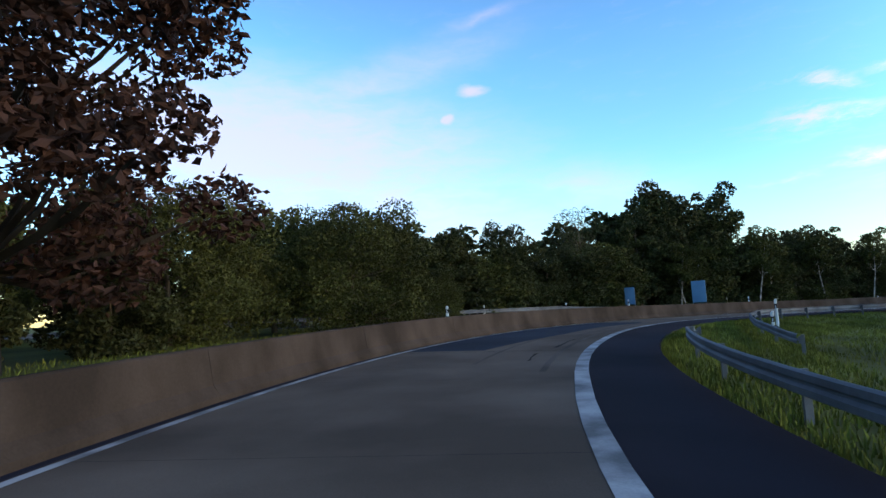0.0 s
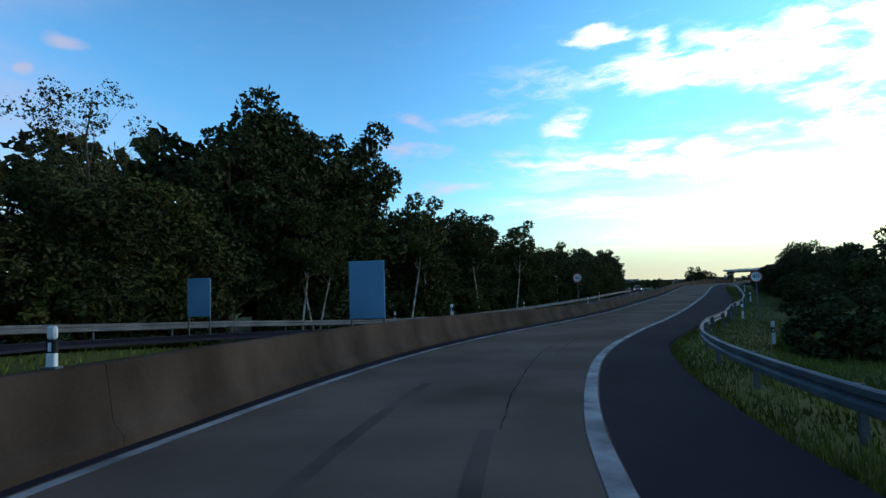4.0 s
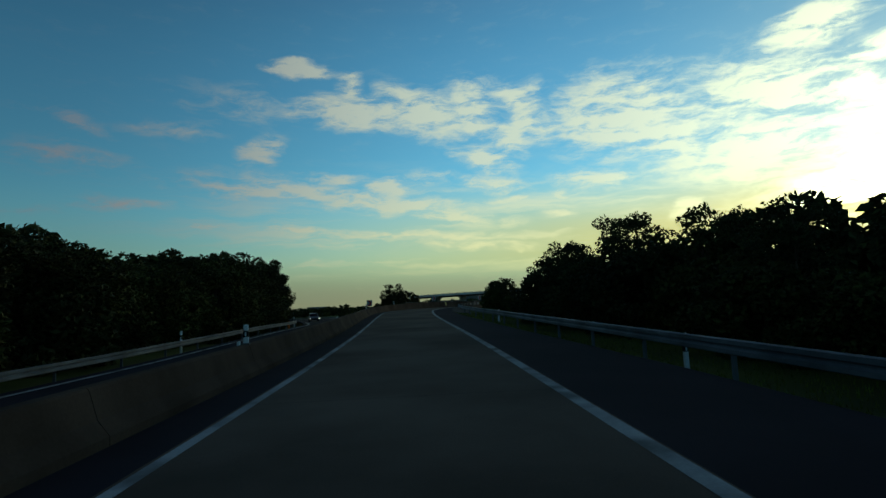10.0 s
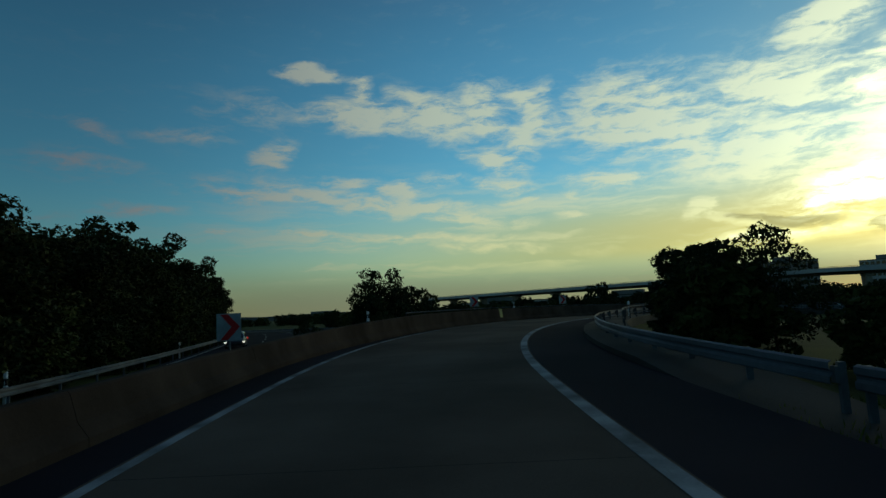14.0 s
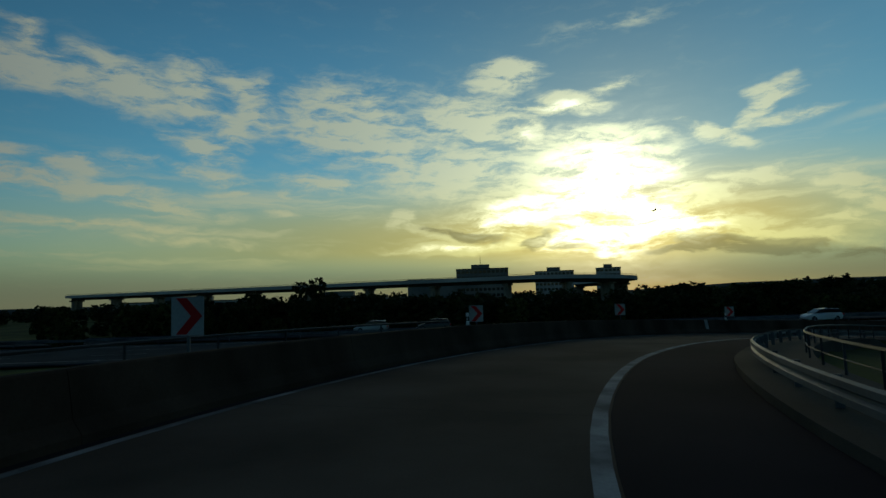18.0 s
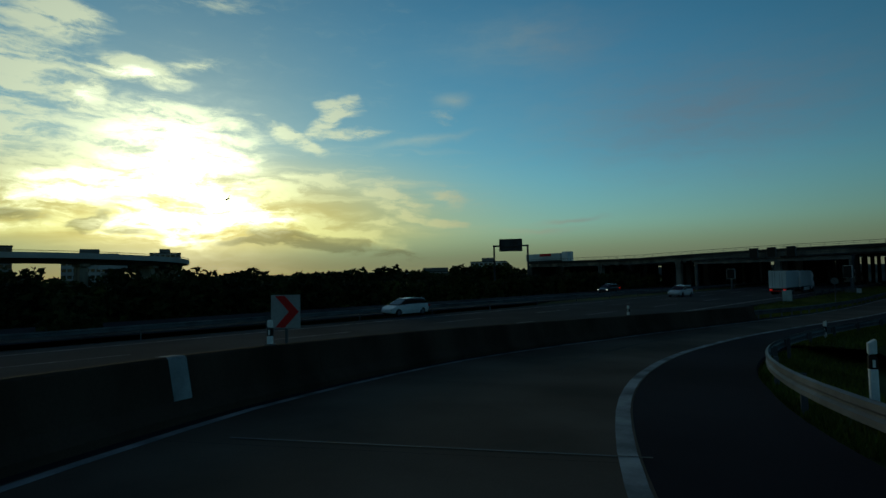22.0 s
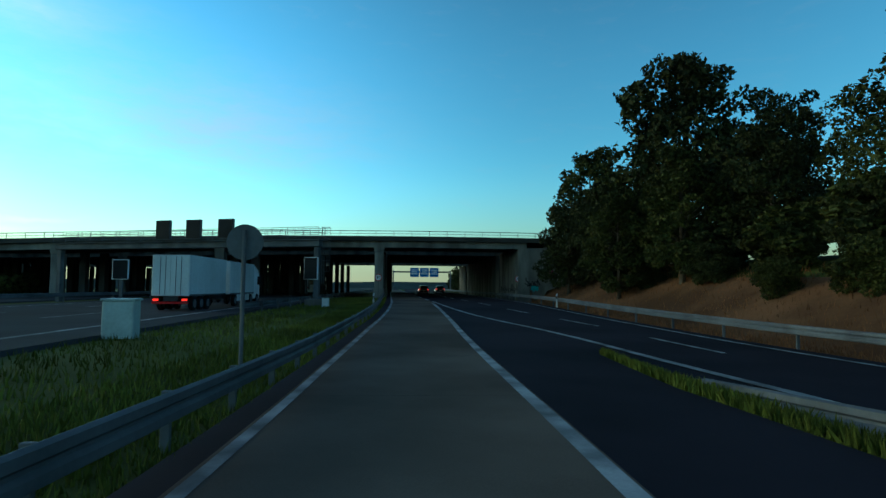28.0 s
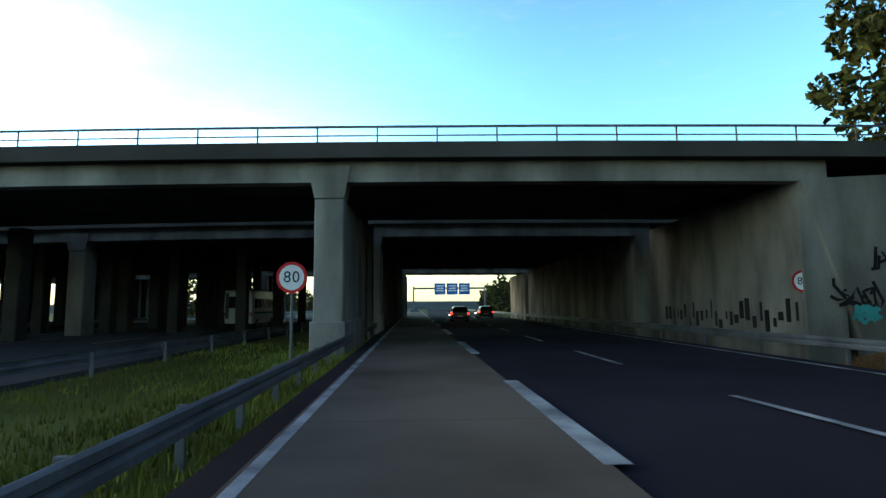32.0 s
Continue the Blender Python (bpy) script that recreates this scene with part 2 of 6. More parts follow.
    sky.sky_type, sky.sun_disc, sky.sun_elevation, sky.sun_rotation = "NISHITA", False, radians(SUN_EL), radians(SUN_AZ)
    sky.altitude, sky.air_density, sky.dust_density, sky.ozone_density = 60.0, 1.0, 0.15, 2.0
    vivid = add("ShaderNodeHueSaturation")
    vivid.inputs["Saturation"].default_value = 1.08
    link(sky.outputs[0], vivid.inputs["Color"])
    cool = add("ShaderNodeVectorMath", operation="MULTIPLY")
    link(vivid.outputs[0], cool.inputs[0])
    # above the view the sky is reddened to tint the light on the ground
    link(mix(math_node("MAXIMUM", wide, math_node("MULTIPLY", low, 0.6)), mix(ramp_node(el, 26.0, 55.0), (0.56, 0.94, 1.0), (1.25, 0.74, 0.90)), (0.95, 0.93, 0.76)), cool.inputs[1])
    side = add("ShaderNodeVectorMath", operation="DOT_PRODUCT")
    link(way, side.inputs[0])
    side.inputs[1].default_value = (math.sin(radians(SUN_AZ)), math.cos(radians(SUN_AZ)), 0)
    # sun side of the sky raised so the ground stays darker against it
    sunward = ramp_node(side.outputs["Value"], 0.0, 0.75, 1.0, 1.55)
    # overhead sky dimmed on purpose so that less light reaches the ground
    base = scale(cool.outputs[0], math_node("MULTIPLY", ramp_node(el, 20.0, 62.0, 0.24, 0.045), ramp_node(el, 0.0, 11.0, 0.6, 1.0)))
    west = math_node("MULTIPLY", ramp_node(az, 22.0, 72.0), ramp_node(az, 126.0, 158.0, 1.0, 0.0))
    cloud_tone = mix(west, (0.37, 0.365, 0.42), mix(math_node("ADD", math_node("MULTIPLY", low, 0.65), math_node("MULTIPLY", wide, 0.3), clamp=True), (0.92, 0.95, 0.74), (1.12, 0.98, 0.30)))
    band = math_node("MULTIPLY", math_node("MULTIPLY", ramp_node(el, 2.2, 5.0), ramp_node(el, 6.0, 14.0, 1.0, 0.0)), math_node("MULTIPLY", ramp_node(az, 35.0, 85.0), ramp_node(az, 118.0, 150.0, 1.0, 0.0)))
    base = mix(math_node("MULTIPLY", ramp_node(el, 1.0, 5.5, 1.0, 0.0), math_node("MULTIPLY", ramp_node(az, 20.0, 50.0), 0.75)), base, (0.30, 0.33, 0.25))
    base = mix(math_node("MULTIPLY", band, 0.78), base, mix(wide, (0.84, 0.76, 0.26), (2.0, 1.38, 0.22)))
    cloud_light = math_node("ADD", math_node("MULTIPLY_ADD", wide, 1.35, math_node("MULTIPLY_ADD", low, 0.15, 1.05)), math_node("MULTIPLY", tight, 2.4))
    over = mix(math_node("MULTIPLY", lit, 0.85), base, scale(cloud_tone, cloud_light))
    bloom = add("ShaderNodeVectorMath", operation="MULTIPLY_ADD")
    veil = add("ShaderNodeCombineXYZ")
    for i, k in enumerate((5.2, 4.9, 3.6)):
        link(math_node("MULTIPLY_ADD", core, k, math_node("MULTIPLY", tight, k * 0.16)), veil.inputs[i])
    link(veil.outputs[0], bloom.inputs[0])
    bloom.inputs[1].default_value = (1, 1, 1)
    link(over, bloom.inputs[2])
    over = bloom.outputs[0]
    over = mix(math_node("MULTIPLY", dark, 0.6), over, (0.40, 0.36, 0.17))
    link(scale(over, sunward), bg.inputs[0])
    bg.inputs["Strength"].default_value = 1.0
    link(bg.outputs[0], out.inputs[0])


sun_from = Vector((math.sin(radians(SUN_AZ)) * math.cos(radians(SUN_EL)), math.cos(radians(SUN_AZ)) * math.cos(radians(SUN_EL)), math.sin(radians(SUN_EL))))
build_world()
sun = new("sun", bpy.data.lights.new("sun", "SUN"))
sun.data.energy, sun.data.angle, sun.data.color = 0.22, radians(8.0), (1.0, 0.74, 0.48)
sun.matrix_world = look(sun_from * 100, (0, 0, 0))

# ---- materials ----
def material(name, color, rough=0.8, metal=0.0, dark=0.6, grain=(40.0, 2.0), bump=0.15, stain=1.3, spec=0.1, island=0.0, streak=1.0):
    """A surface with a fine grain and a coarse stain, both in metres."""
    m = bpy.data.materials.new(name)
    m.use_nodes = True
    tree = m.node_tree
    add = nodes_of(tree)
    link = tree.links.new
    out, bsdf, geo = add("ShaderNodeOutputMaterial"), add("ShaderNodeBsdfPrincipled"), add("ShaderNodeNewGeometry")
    fine, coarse = add("ShaderNodeTexNoise"), add("ShaderNodeTexNoise")
    fine.inputs["Scale"].default_value, fine.inputs["Detail"].default_value = grain[0], 3.0
    coarse.inputs["Scale"].default_value, coarse.inputs["Detail"].default_value = grain[1] * 0.2, 5.0
    ramp = add("ShaderNodeMapRange")
    ramp.inputs["From Min"].default_value, ramp.inputs["From Max"].default_value = 0.35, 0.65
    ramp.inputs["To Min"].default_value, ramp.inputs["To Max"].default_value = dark, stain
    mul, mul2 = add("ShaderNodeVectorMath", operation="SCALE"), add("ShaderNodeVectorMath", operation="SCALE")
    rng = add("ShaderNodeMapRange")
    rng.inputs["To Min"].default_value, rng.inputs["To Max"].default_value = 0.8, 1.2
    mul.inputs[0].default_value = color[:3]
    link(geo.outputs["Position"], fine.inputs["Vector"])
    if streak != 1.0:
        drawn = add("ShaderNodeMapping")
        drawn.inputs["Scale"].default_value = (1, 1, streak)
        link(geo.outputs["Position"], drawn.inputs[0])
        link(drawn.outputs[0], coarse.inputs["Vector"])
    else:
        link(geo.outputs["Position"], coarse.inputs["Vector"])
    link(coarse.outputs["Fac"], ramp.inputs["Value"])
    link(fine.outputs["Fac"], rng.inputs["Value"])
    link(ramp.outputs["Result"], mul.inputs["Scale"])
    link(mul.outputs[0], mul2.inputs[0])
    link(rng.outputs["Result"], mul2.inputs["Scale"])
    last = mul2
    if island:
        mul3, r3 = add("ShaderNodeVectorMath", operation="SCALE"), add("ShaderNodeMapRange")
        r3.inputs["To Min"].default_value, r3.inputs["To Max"].default_value = 1 - island, 1 + island
        link(geo.outputs["Random Per Island"], r3.inputs["Value"])
        link(last.outputs[0], mul3.inputs[0])
        link(r3.outputs["Result"], mul3.inputs["Scale"])
        last = mul3
    link(last.outputs[0], bsdf.inputs["Base Color"])
    bsdf.inputs["Roughness"].default_value, bsdf.inputs["Metallic"].default_value = rough, metal
    bsdf.inputs["Specular IOR Level"].default_value = spec
    if bump:
        b = add("ShaderNodeBump")
        b.inputs["Strength"].default_value, b.inputs["Distance"].default_value = bump, 0.02
        link(fine.outputs["Fac"], b.inputs["Height"])
        link(b.outputs[0], bsdf.inputs["Normal"])
    link(bsdf.outputs[0], out.inputs[0])
    return m


def glow(name, color, strength):
    m = bpy.data.materials.new(name)
    m.use_nodes = True
    add = nodes_of(m.node_tree)
    out, em = add("ShaderNodeOutputMaterial"), add("ShaderNodeEmission")
    em.inputs[0].default_value, em.inputs[1].default_value = (*color, 1), strength
    m.node_tree.links.new(em.outputs[0], out.inputs[0])
    return m


CONCRETE_ROAD = material("concrete_road", (0.122, 0.098, 0.078), 1.0, dark=0.66, grain=(60, 1.4), stain=1.25, spec=0.04)
ASPHALT = material("asphalt", (0.025, 0.023, 0.030), 1.0, dark=0.75, grain=(90, 1.0), stain=1.25, spec=0.04)
ASPHALT_OLD = material("asphalt_old", (0.045, 0.047, 0.052), 1.0, dark=0.75, grain=(90, 1.0), stain=1.25, spec=0.06)
PAINT = material("road_paint", (0.30, 0.32, 0.33), 0.9, dark=0.45, grain=(30, 6), stain=1.3)
BARRIER = material("barrier_concrete", (0.058, 0.042, 0.032), 0.95, dark=0.6, grain=(25, 3.5), stain=1.3, spec=0.05, streak=0.6)
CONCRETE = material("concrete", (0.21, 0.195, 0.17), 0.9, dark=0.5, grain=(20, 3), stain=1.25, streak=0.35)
# dark concrete, lowered further to hold the shade below the bridge decks
CONCRETE_DARK_SHADED = material("concrete_dark_shaded", (0.06, 0.056, 0.05), 0.9, dark=0.65, grain=(20, 1.5), stain=1.2)
STEEL = material("galvanised_steel", (0.125, 0.134, 0.148), 0.6, 0.4, dark=0.75, grain=(12, 4), bump=0.03)
STEEL_DARK = material("dark_steel", (0.06, 0.065, 0.07), 0.6, 0.3, bump=0.03)
GRASS_GROUND = material("grass_ground", (0.065, 0.074, 0.014), 1.0, dark=0.55, grain=(12, 0.6), stain=1.4, bump=0.6)
SOIL = material("dry_bank", (0.15, 0.072, 0.034), 1.0, dark=0.6, grain=(8, 1.5), stain=1.3, bump=0.6)
LEAF = material("leaf_green", (0.050, 0.054, 0.013), 0.7, dark=0.6, grain=(3, 0.8), stain=1.35, bump=0, island=0.45)
LEAF_DARK = material("leaf_dark_green", (0.036, 0.040, 0.013), 0.7, dark=0.6, grain=(3, 0.8), stain=1.35, bump=0, island=0.45)
LEAF_RED = material("leaf_dark_copper", (0.046, 0.022, 0.015), 0.7, dark=0.6, grain=(3, 0.8), stain=1.35, bump=0, island=0.5)
BARK = material("bark", (0.09, 0.07, 0.05), 0.95, grain=(18, 3), bump=0.5)
BARK_DARK = material("dark_bark", (0.03, 0.024, 0.018), 0.95, grain=(18, 3), bump=0.5)
BIRCH = material("birch_bark", (0.36, 0.33, 0.29), 0.8, dark=0.25, grain=(9, 10), bump=0.2)
WHITE = material("white_plastic", (0.62, 0.63, 0.62), 0.5, dark=0.85, grain=(20, 4), bump=0)
BLACK = material("black_plastic", (0.015, 0.015, 0.016), 0.5, bump=0)
# white sign sheet, greyed: the shade of its backlit face is in the colour
SIGN_WHITE_BACKLIT = material("sign_white_backlit", (0.3, 0.31, 0.31), 0.6, dark=0.85, grain=(20, 4), bump=0)
RED = material("sign_red", (0.45, 0.02, 0.02), 0.5, dark=0.9, bump=0)
BLUE = material("sign_blue", (0.01, 0.10, 0.32), 0.5, dark=0.9, bump=0)
RUBBED = material("rubbed_concrete", (0.085, 0.071, 0.060), 0.95, dark=0.75, grain=(60, 2.4), stain=1.3, spec=0.05)
PATCH = material("bluish_patch", (0.030, 0.038, 0.052), 1.0, dark=0.8, grain=(80, 1.2), stain=1.2, spec=0.06)
TAR = material("bitumen", (0.03, 0.029, 0.028), 1.0, bump=0.05, spec=0.02)
PAINT_YELLOW = material("faded_yellow_paint", (0.42, 0.36, 0.14), 0.7, dark=0.7, grain=(20, 8), stain=1.1)
STEEL_DULL = material("dull_grey_steel", (0.11, 0.115, 0.12), 0.65, 0.2, dark=0.75, grain=(12, 4), bump=0.03)
BOARD = material("faded_blue_board", (0.10, 0.20, 0.30), 0.6, dark=0.85, bump=0)
ORANGE = material("orange_plastic", (0.55, 0.13, 0.02), 0.5, dark=0.85, bump=0)
CABINET = material("grey_green_enamel", (0.36, 0.42, 0.40), 0.55, dark=0.85, grain=(10, 3), bump=0.02)
PINK = material("pink_spray", (0.35, 0.04, 0.14), 0.7, bump=0)
TEAL = material("teal_spray", (0.03, 0.28, 0.28), 0.7, bump=0)
GRASS = material("grass_blades", (0.105, 0.12, 0.02), 0.9, dark=0.6, grain=(3, 1.5), stain=1.35, bump=0, island=0.4)
DRY_GRASS = material("dry_grass_blades", (0.20, 0.092, 0.038), 0.95, dark=0.6, grain=(3, 2), stain=1.35, bump=0, island=0.4)
GLASS_DARK = material("dark_window_glass", (0.012, 0.014, 0.016), 0.12, dark=0.9, bump=0, spec=0.5)
CAR_WHITE = material("white_car_paint", (0.6, 0.62, 0.63), 0.3, dark=0.92, bump=0, spec=0.5)
CAR_DARK = material("dark_car_paint", (0.02, 0.021, 0.024), 0.3, dark=0.92, bump=0, spec=0.5)
CAR_SILVER = material("silver_car_paint", (0.32, 0.33, 0.34), 0.35, 0.4, dark=0.92, bump=0, spec=0.5)
TRAILER = material("white_trailer_sheet", (0.5, 0.54, 0.54), 0.6, dark=0.8, grain=(10, 0.8), bump=0.02)
RUBBER = material("tyre_rubber", (0.014, 0.014, 0.015), 0.85, bump=0.1)
FACADE = material("grey_facade", (0.16, 0.16, 0.16), 0.85, dark=0.8, grain=(6, 0.3), bump=0.02)
FACADE_PALE = material("pale_facade", (0.34, 0.35, 0.36), 0.8, dark=0.8, grain=(6, 0.3), bump=0.02)
TAIL = glow("tail_lamp", (1.0, 0.03, 0.02), 1.6)
HEAD = glow("head_lamp", (1.0, 0.93, 0.8), 3.0)
HILL = material("far_woods", (0.03, 0.045, 0.045), 1.0, dark=0.7, grain=(0.3, 0.05), bump=0)

# ---- the ramp's alignment, by chainage: heading in degrees, level of the surface, metres for each unit of chainage ----
HEADING = [(0, 6.69), (12, -4.66), (24, -16.24), (36, -26.59), (48, -34.75), (60, -40.55), (72, -47.06), (84, -55.31), (96, -60.09), (108, -60.16), (120, -59.75), (132, -59.63), (144, -58.72), (156, -59.08), (168, -61.43), (180, -64.77), (192, -75.22), (204, -86.95), (216, -98.65), (228, -110.41), (240, -119.9), (252, -128.57), (264, -137.4), (276, -149.05), (288, -161.76), (300, -174.01), (312, -182.64), (324, -184.68), (336, -182.29), (348, -181.07), (360, -181.71), (372, -180.34), (384, -178.69)]
LEVEL = [(0, 0.0), (12, 0.06), (24, 0.09), (36, 0.05), (48, -0.06), (60, -0.21), (72, -0.38), (84, -0.56), (96, -0.68), (112, -0.68), (128, -0.5), (144, -0.27), (160, -0.02), (176, 0.24), (188, 0.37), (200, 0.46), (212, 0.49), (224, 0.42), (236, 0.23), (248, -0.05), (260, -0.42), (272, -0.84), (284, -1.26), (296, -1.61), (308, -1.86), (320, -2.08), (336, -2.37), (352, -2.55), (368, -2.43), (384, -2.15)]
PACE = [(0, 0.861), (12, 0.773), (24, 0.693), (36, 0.613), (48, 0.525), (60, 0.545), (72, 0.648), (84, 0.74), (96, 0.824), (108, 0.923), (120, 0.997), (132, 1.044), (144, 1.073), (156, 0.995), (168, 0.867), (180, 0.826), (192, 0.829), (204, 0.705), (216, 0.648), (228, 0.672), (240, 0.68), (252, 0.68), (264, 0.605), (276, 0.608), (288, 0.599), (300, 0.675), (312, 0.821), (324, 0.903), (336, 0.903), (348, 0.865), (360, 0.948), (372, 1.017), (384, 1.045)]
S_MIN, S_MAX = -60.0, 640.0
SS = np.arange(S_MIN, S_MAX + 0.01, 0.5)


def _smoothed(table, n):
    v = np.interp(SS, [a for a, b in table], [b for a, b in table])
    return np.convolve(np.pad(v, n // 2, mode="edge"), np.ones(n) / n, "valid")


_hd = np.radians(_smoothed(HEADING, 9))
_hd[SS < 0] = np.radians(HEADING[0][1]) - SS[SS < 0] * radians(0.55)
_zz = _smoothed(LEVEL, 25)
_pc = _smoothed(PACE, 25)
_i0 = int(round(-S_MIN / 0.5))


def _cum(d):
    c = np.concatenate([[0], np.cumsum((d[1:] + d[:-1]) / 2)]) * 0.5
    return c - c[_i0]


CX, CY = _cum(-np.sin(_hd) * _pc) + 52.09, _cum(np.cos(_hd) * _pc) + (-29.18)
ARC = _cum(_pc)


def pace(s):
    return float(np.interp(s, SS, _pc))


def stations(s0, s1, gap):
    """Chainages at even distances of about gap metres."""
    a0, a1 = np.interp(s0, SS, ARC), np.interp(s1, SS, ARC)
    n = max(1, int(round((a1 - a0) / gap)))
    return [float(v) for v in np.interp(np.linspace(a0, a1, n + 1), ARC, SS)]


def centre(s):
    return np.interp(s, SS, CX), np.interp(s, SS, CY), np.interp(s, SS, _zz), np.interp(s, SS, _hd)


def at(s, off, dz=0.0):
    """A place at chainage s of the ramp, off metres to its right, dz above its surface."""
    x, y, z, h = centre(s)
    return Vector((x + math.cos(h) * off, y + math.sin(h) * off, z + dz))


def heading(s):
    return math.degrees(centre(s)[3])


def mesh_from(name, verts, faces, mat, parent=None, smooth=False):
    me = bpy.data.meshes.new(name)
    me.from_pydata([tuple(v) for v in verts], [], faces)
    me.materials.append(mat)
    if smooth:
        me.polygons.foreach_set("use_smooth", [True] * len(me.polygons))
    me.update()
    ob = new(name, me)
    if parent:
        ob.parent = parent
    return ob


def part(name, bm, mat, parent, label=""):
    """One bmesh as one mesh object under its thing."""
    me = bpy.data.meshes.new(name)
    bmesh.ops.recalc_face_normals(bm, faces=bm.faces)
    bm.to_mesh(me)
    bm.free()
    me.materials.append(mat)
    ob = new(name, me)
    ob.parent = parent
    if label:
        ob["label"] = label
    return ob


def sweep_data(s0, s1, profile, step=2.0, closed=False, base=None):
    n = max(2, int(math.ceil((s1 - s0) / step)) + 1)
    verts, faces = [], []
    k = len(profile(s0) if callable(profile) else profile)
    for i in range(n):
        s = s0 + (s1 - s0) * i / (n - 1)
        for off, dz in (profile(s) if callable(profile) else profile):
            verts.append((base or at)(s, off, dz))
    for i in range(n - 1):
        for j in range(k if closed else k - 1):
            a, b = i * k + j, i * k + (j + 1) % k
            faces.append((a, b, b + k, a + k))
    if closed:
        faces.append(tuple(range(k))[::-1])
        faces.append(tuple((n - 1) * k + j for j in range(k)))
    return verts, faces


def sweep(name, s0, s1, profile, mat, step=2.0, closed=False, parent=None, base=None):
    v, f = sweep_data(s0, s1, profile, step, closed, base)
    return mesh_from(name, v, f, mat, parent)


def lerp(s, table):
    return float(np.interp(s, [a for a, b in table], [b for a, b in table]))


# lane edges: metres along, metres to the right of the wheel track
LEFT = [(-12, -4.49), (0, -4.55), (12, -4.55), (24, -4.51), (36, -4.34), (48, -4.06), (60, -3.77), (72, -3.59), (84, -3.27), (96, -2.79), (108, -2.5), (120, -2.53), (132, -2.44), (144, -2.4), (156, -2.53), (168, -2.89), (180, -3.56), (192, -4.36), (204, -4.9), (216, -5.05), (228, -5.03), (240, -4.89), (252, -4.7), (264, -4.42), (276, -4.1), (288, -3.2), (300, -2.1), (312, -1.57), (324, -1.55), (336, -1.66), (348, -1.76), (360, -1.73), (372, -1.56), (384, -1.42)]
RIGHT = [(-12, 0.54), (0, 0.79), (12, 0.98), (24, 0.94), (36, 0.72), (48, 0.63), (60, 0.82), (72, 1.23), (84, 1.76), (96, 2.08), (108, 2.12), (120, 2.08), (132, 2.07), (144, 2.05), (156, 1.97), (168, 1.76), (180, 1.4), (192, 1.01), (204, 0.63), (216, 0.34), (228, 0.19), (240, 0.16), (252, 0.32), (264, 0.66), (276, 1.0), (288, 1.25), (300, 1.4), (312, 1.42), (324, 1.46), (336, 1.5), (348, 1.51), (360, 1.5), (372, 1.52), (384, 1.6)]
VERGE = [(-60, 2.84), (0, 3.05), (50, 2.65), (80, 3.27), (90, 3.88), (98, 4.6), (108, 4.81), (120, 5.09), (130, 5.1), (142, 4.64), (155, 4.38), (165, 4.06), (205, 2.76), (240, 2.51), (262, 3.05), (284, 3.67), (300, 3.61), (316, 4.05), (330, 4.37), (340, 4.43), (346, 4.27), (351.8, 4.65)]


def left_edge(s):
    return lerp(s, LEFT)


def right_edge(s):
    return lerp(s, RIGHT)


def verge(s):
    return lerp(s, VERGE)


def spot(s, o):
    """A place beside the ramp, o roughly metres to the right; it draws in where the ramp bends."""
    e = left_edge(s) if o < 0 else right_edge(s)
    return at(s, e + (o - e) * pace(s))


_south = SS >= 285


def level_south(y):
    return float(np.interp(-y, -CY[_south], _zz[_south]))


def right_road(u, off, dz=0.0):
    """The road that joins from the right: u metres southwards, off metres to its right."""
    y = -u - 9.8
    return Vector((207.3 - max(0.0, y - 20) ** 2 / 40 - off, y, level_south(min(y, 35.0)) - max(0.0, y - 35.0) * 0.02 - 0.03 + dz))


def main_road(u, off, dz=0.0):
    """The motorway carriageway, u metres southwards, off metres to its right."""
    return Vector((232.2 - off, -u, -2.3 + dz))


SIDE_PLAN = [(-10, -50.5), (15, -37.3), (30, -27.7), (45, -18.8), (60, -15.3), (72, -15.0), (84, -13.7), (96, -12.4), (106, -11.4), (118, -9.9), (126, -9.2), (143, -8.1), (165, -7.8)]
SIDE_WIDE = [(-10, 0.86), (15, 0.75), (30, 0.65), (45, 0.55), (60, 0.55), (72, 0.65), (84, 0.8), (100, 1.0)]
SIDE_RISE = [(-10, 0.2), (45, 0.45), (70, 0.5), (84, 0.1), (96, -0.4), (108, -0.72)]
SIDE_TURN = [(165, -60.0), (177, -54.0), (190, -48.5), (210, -46.5), (240, -45.0), (275, -42.0), (300, -20.0), (335, 20.0)]


def side_road(u, off, dz=0.0):
    """The road beyond the barrier: it runs beside the ramp to u = 165, then bends away to the left."""
    off *= lerp(u, SIDE_WIDE)
    if u <= 165:
        return at(u, lerp(u, SIDE_PLAN) + off, dz + lerp(u, SIDE_RISE))
    a, n = at(165, lerp(165, SIDE_PLAN)), max(4, int((u - 165) / 4))
    x, y, h = a.x, a.y, radians(-60)
    for i in range(n):
        h = radians(lerp(165 + (u - 165) * (i + 0.5) / n, SIDE_TURN))
        x -= math.sin(h) * (u - 165) / n
        y += math.cos(h) * (u - 165) / n
    h = radians(lerp(u, SIDE_TURN))
    return Vector((x + math.cos(h) * off, y + math.sin(h) * off, a.z - 0.72 + dz - max(0.0, u - 175) * 0.010))


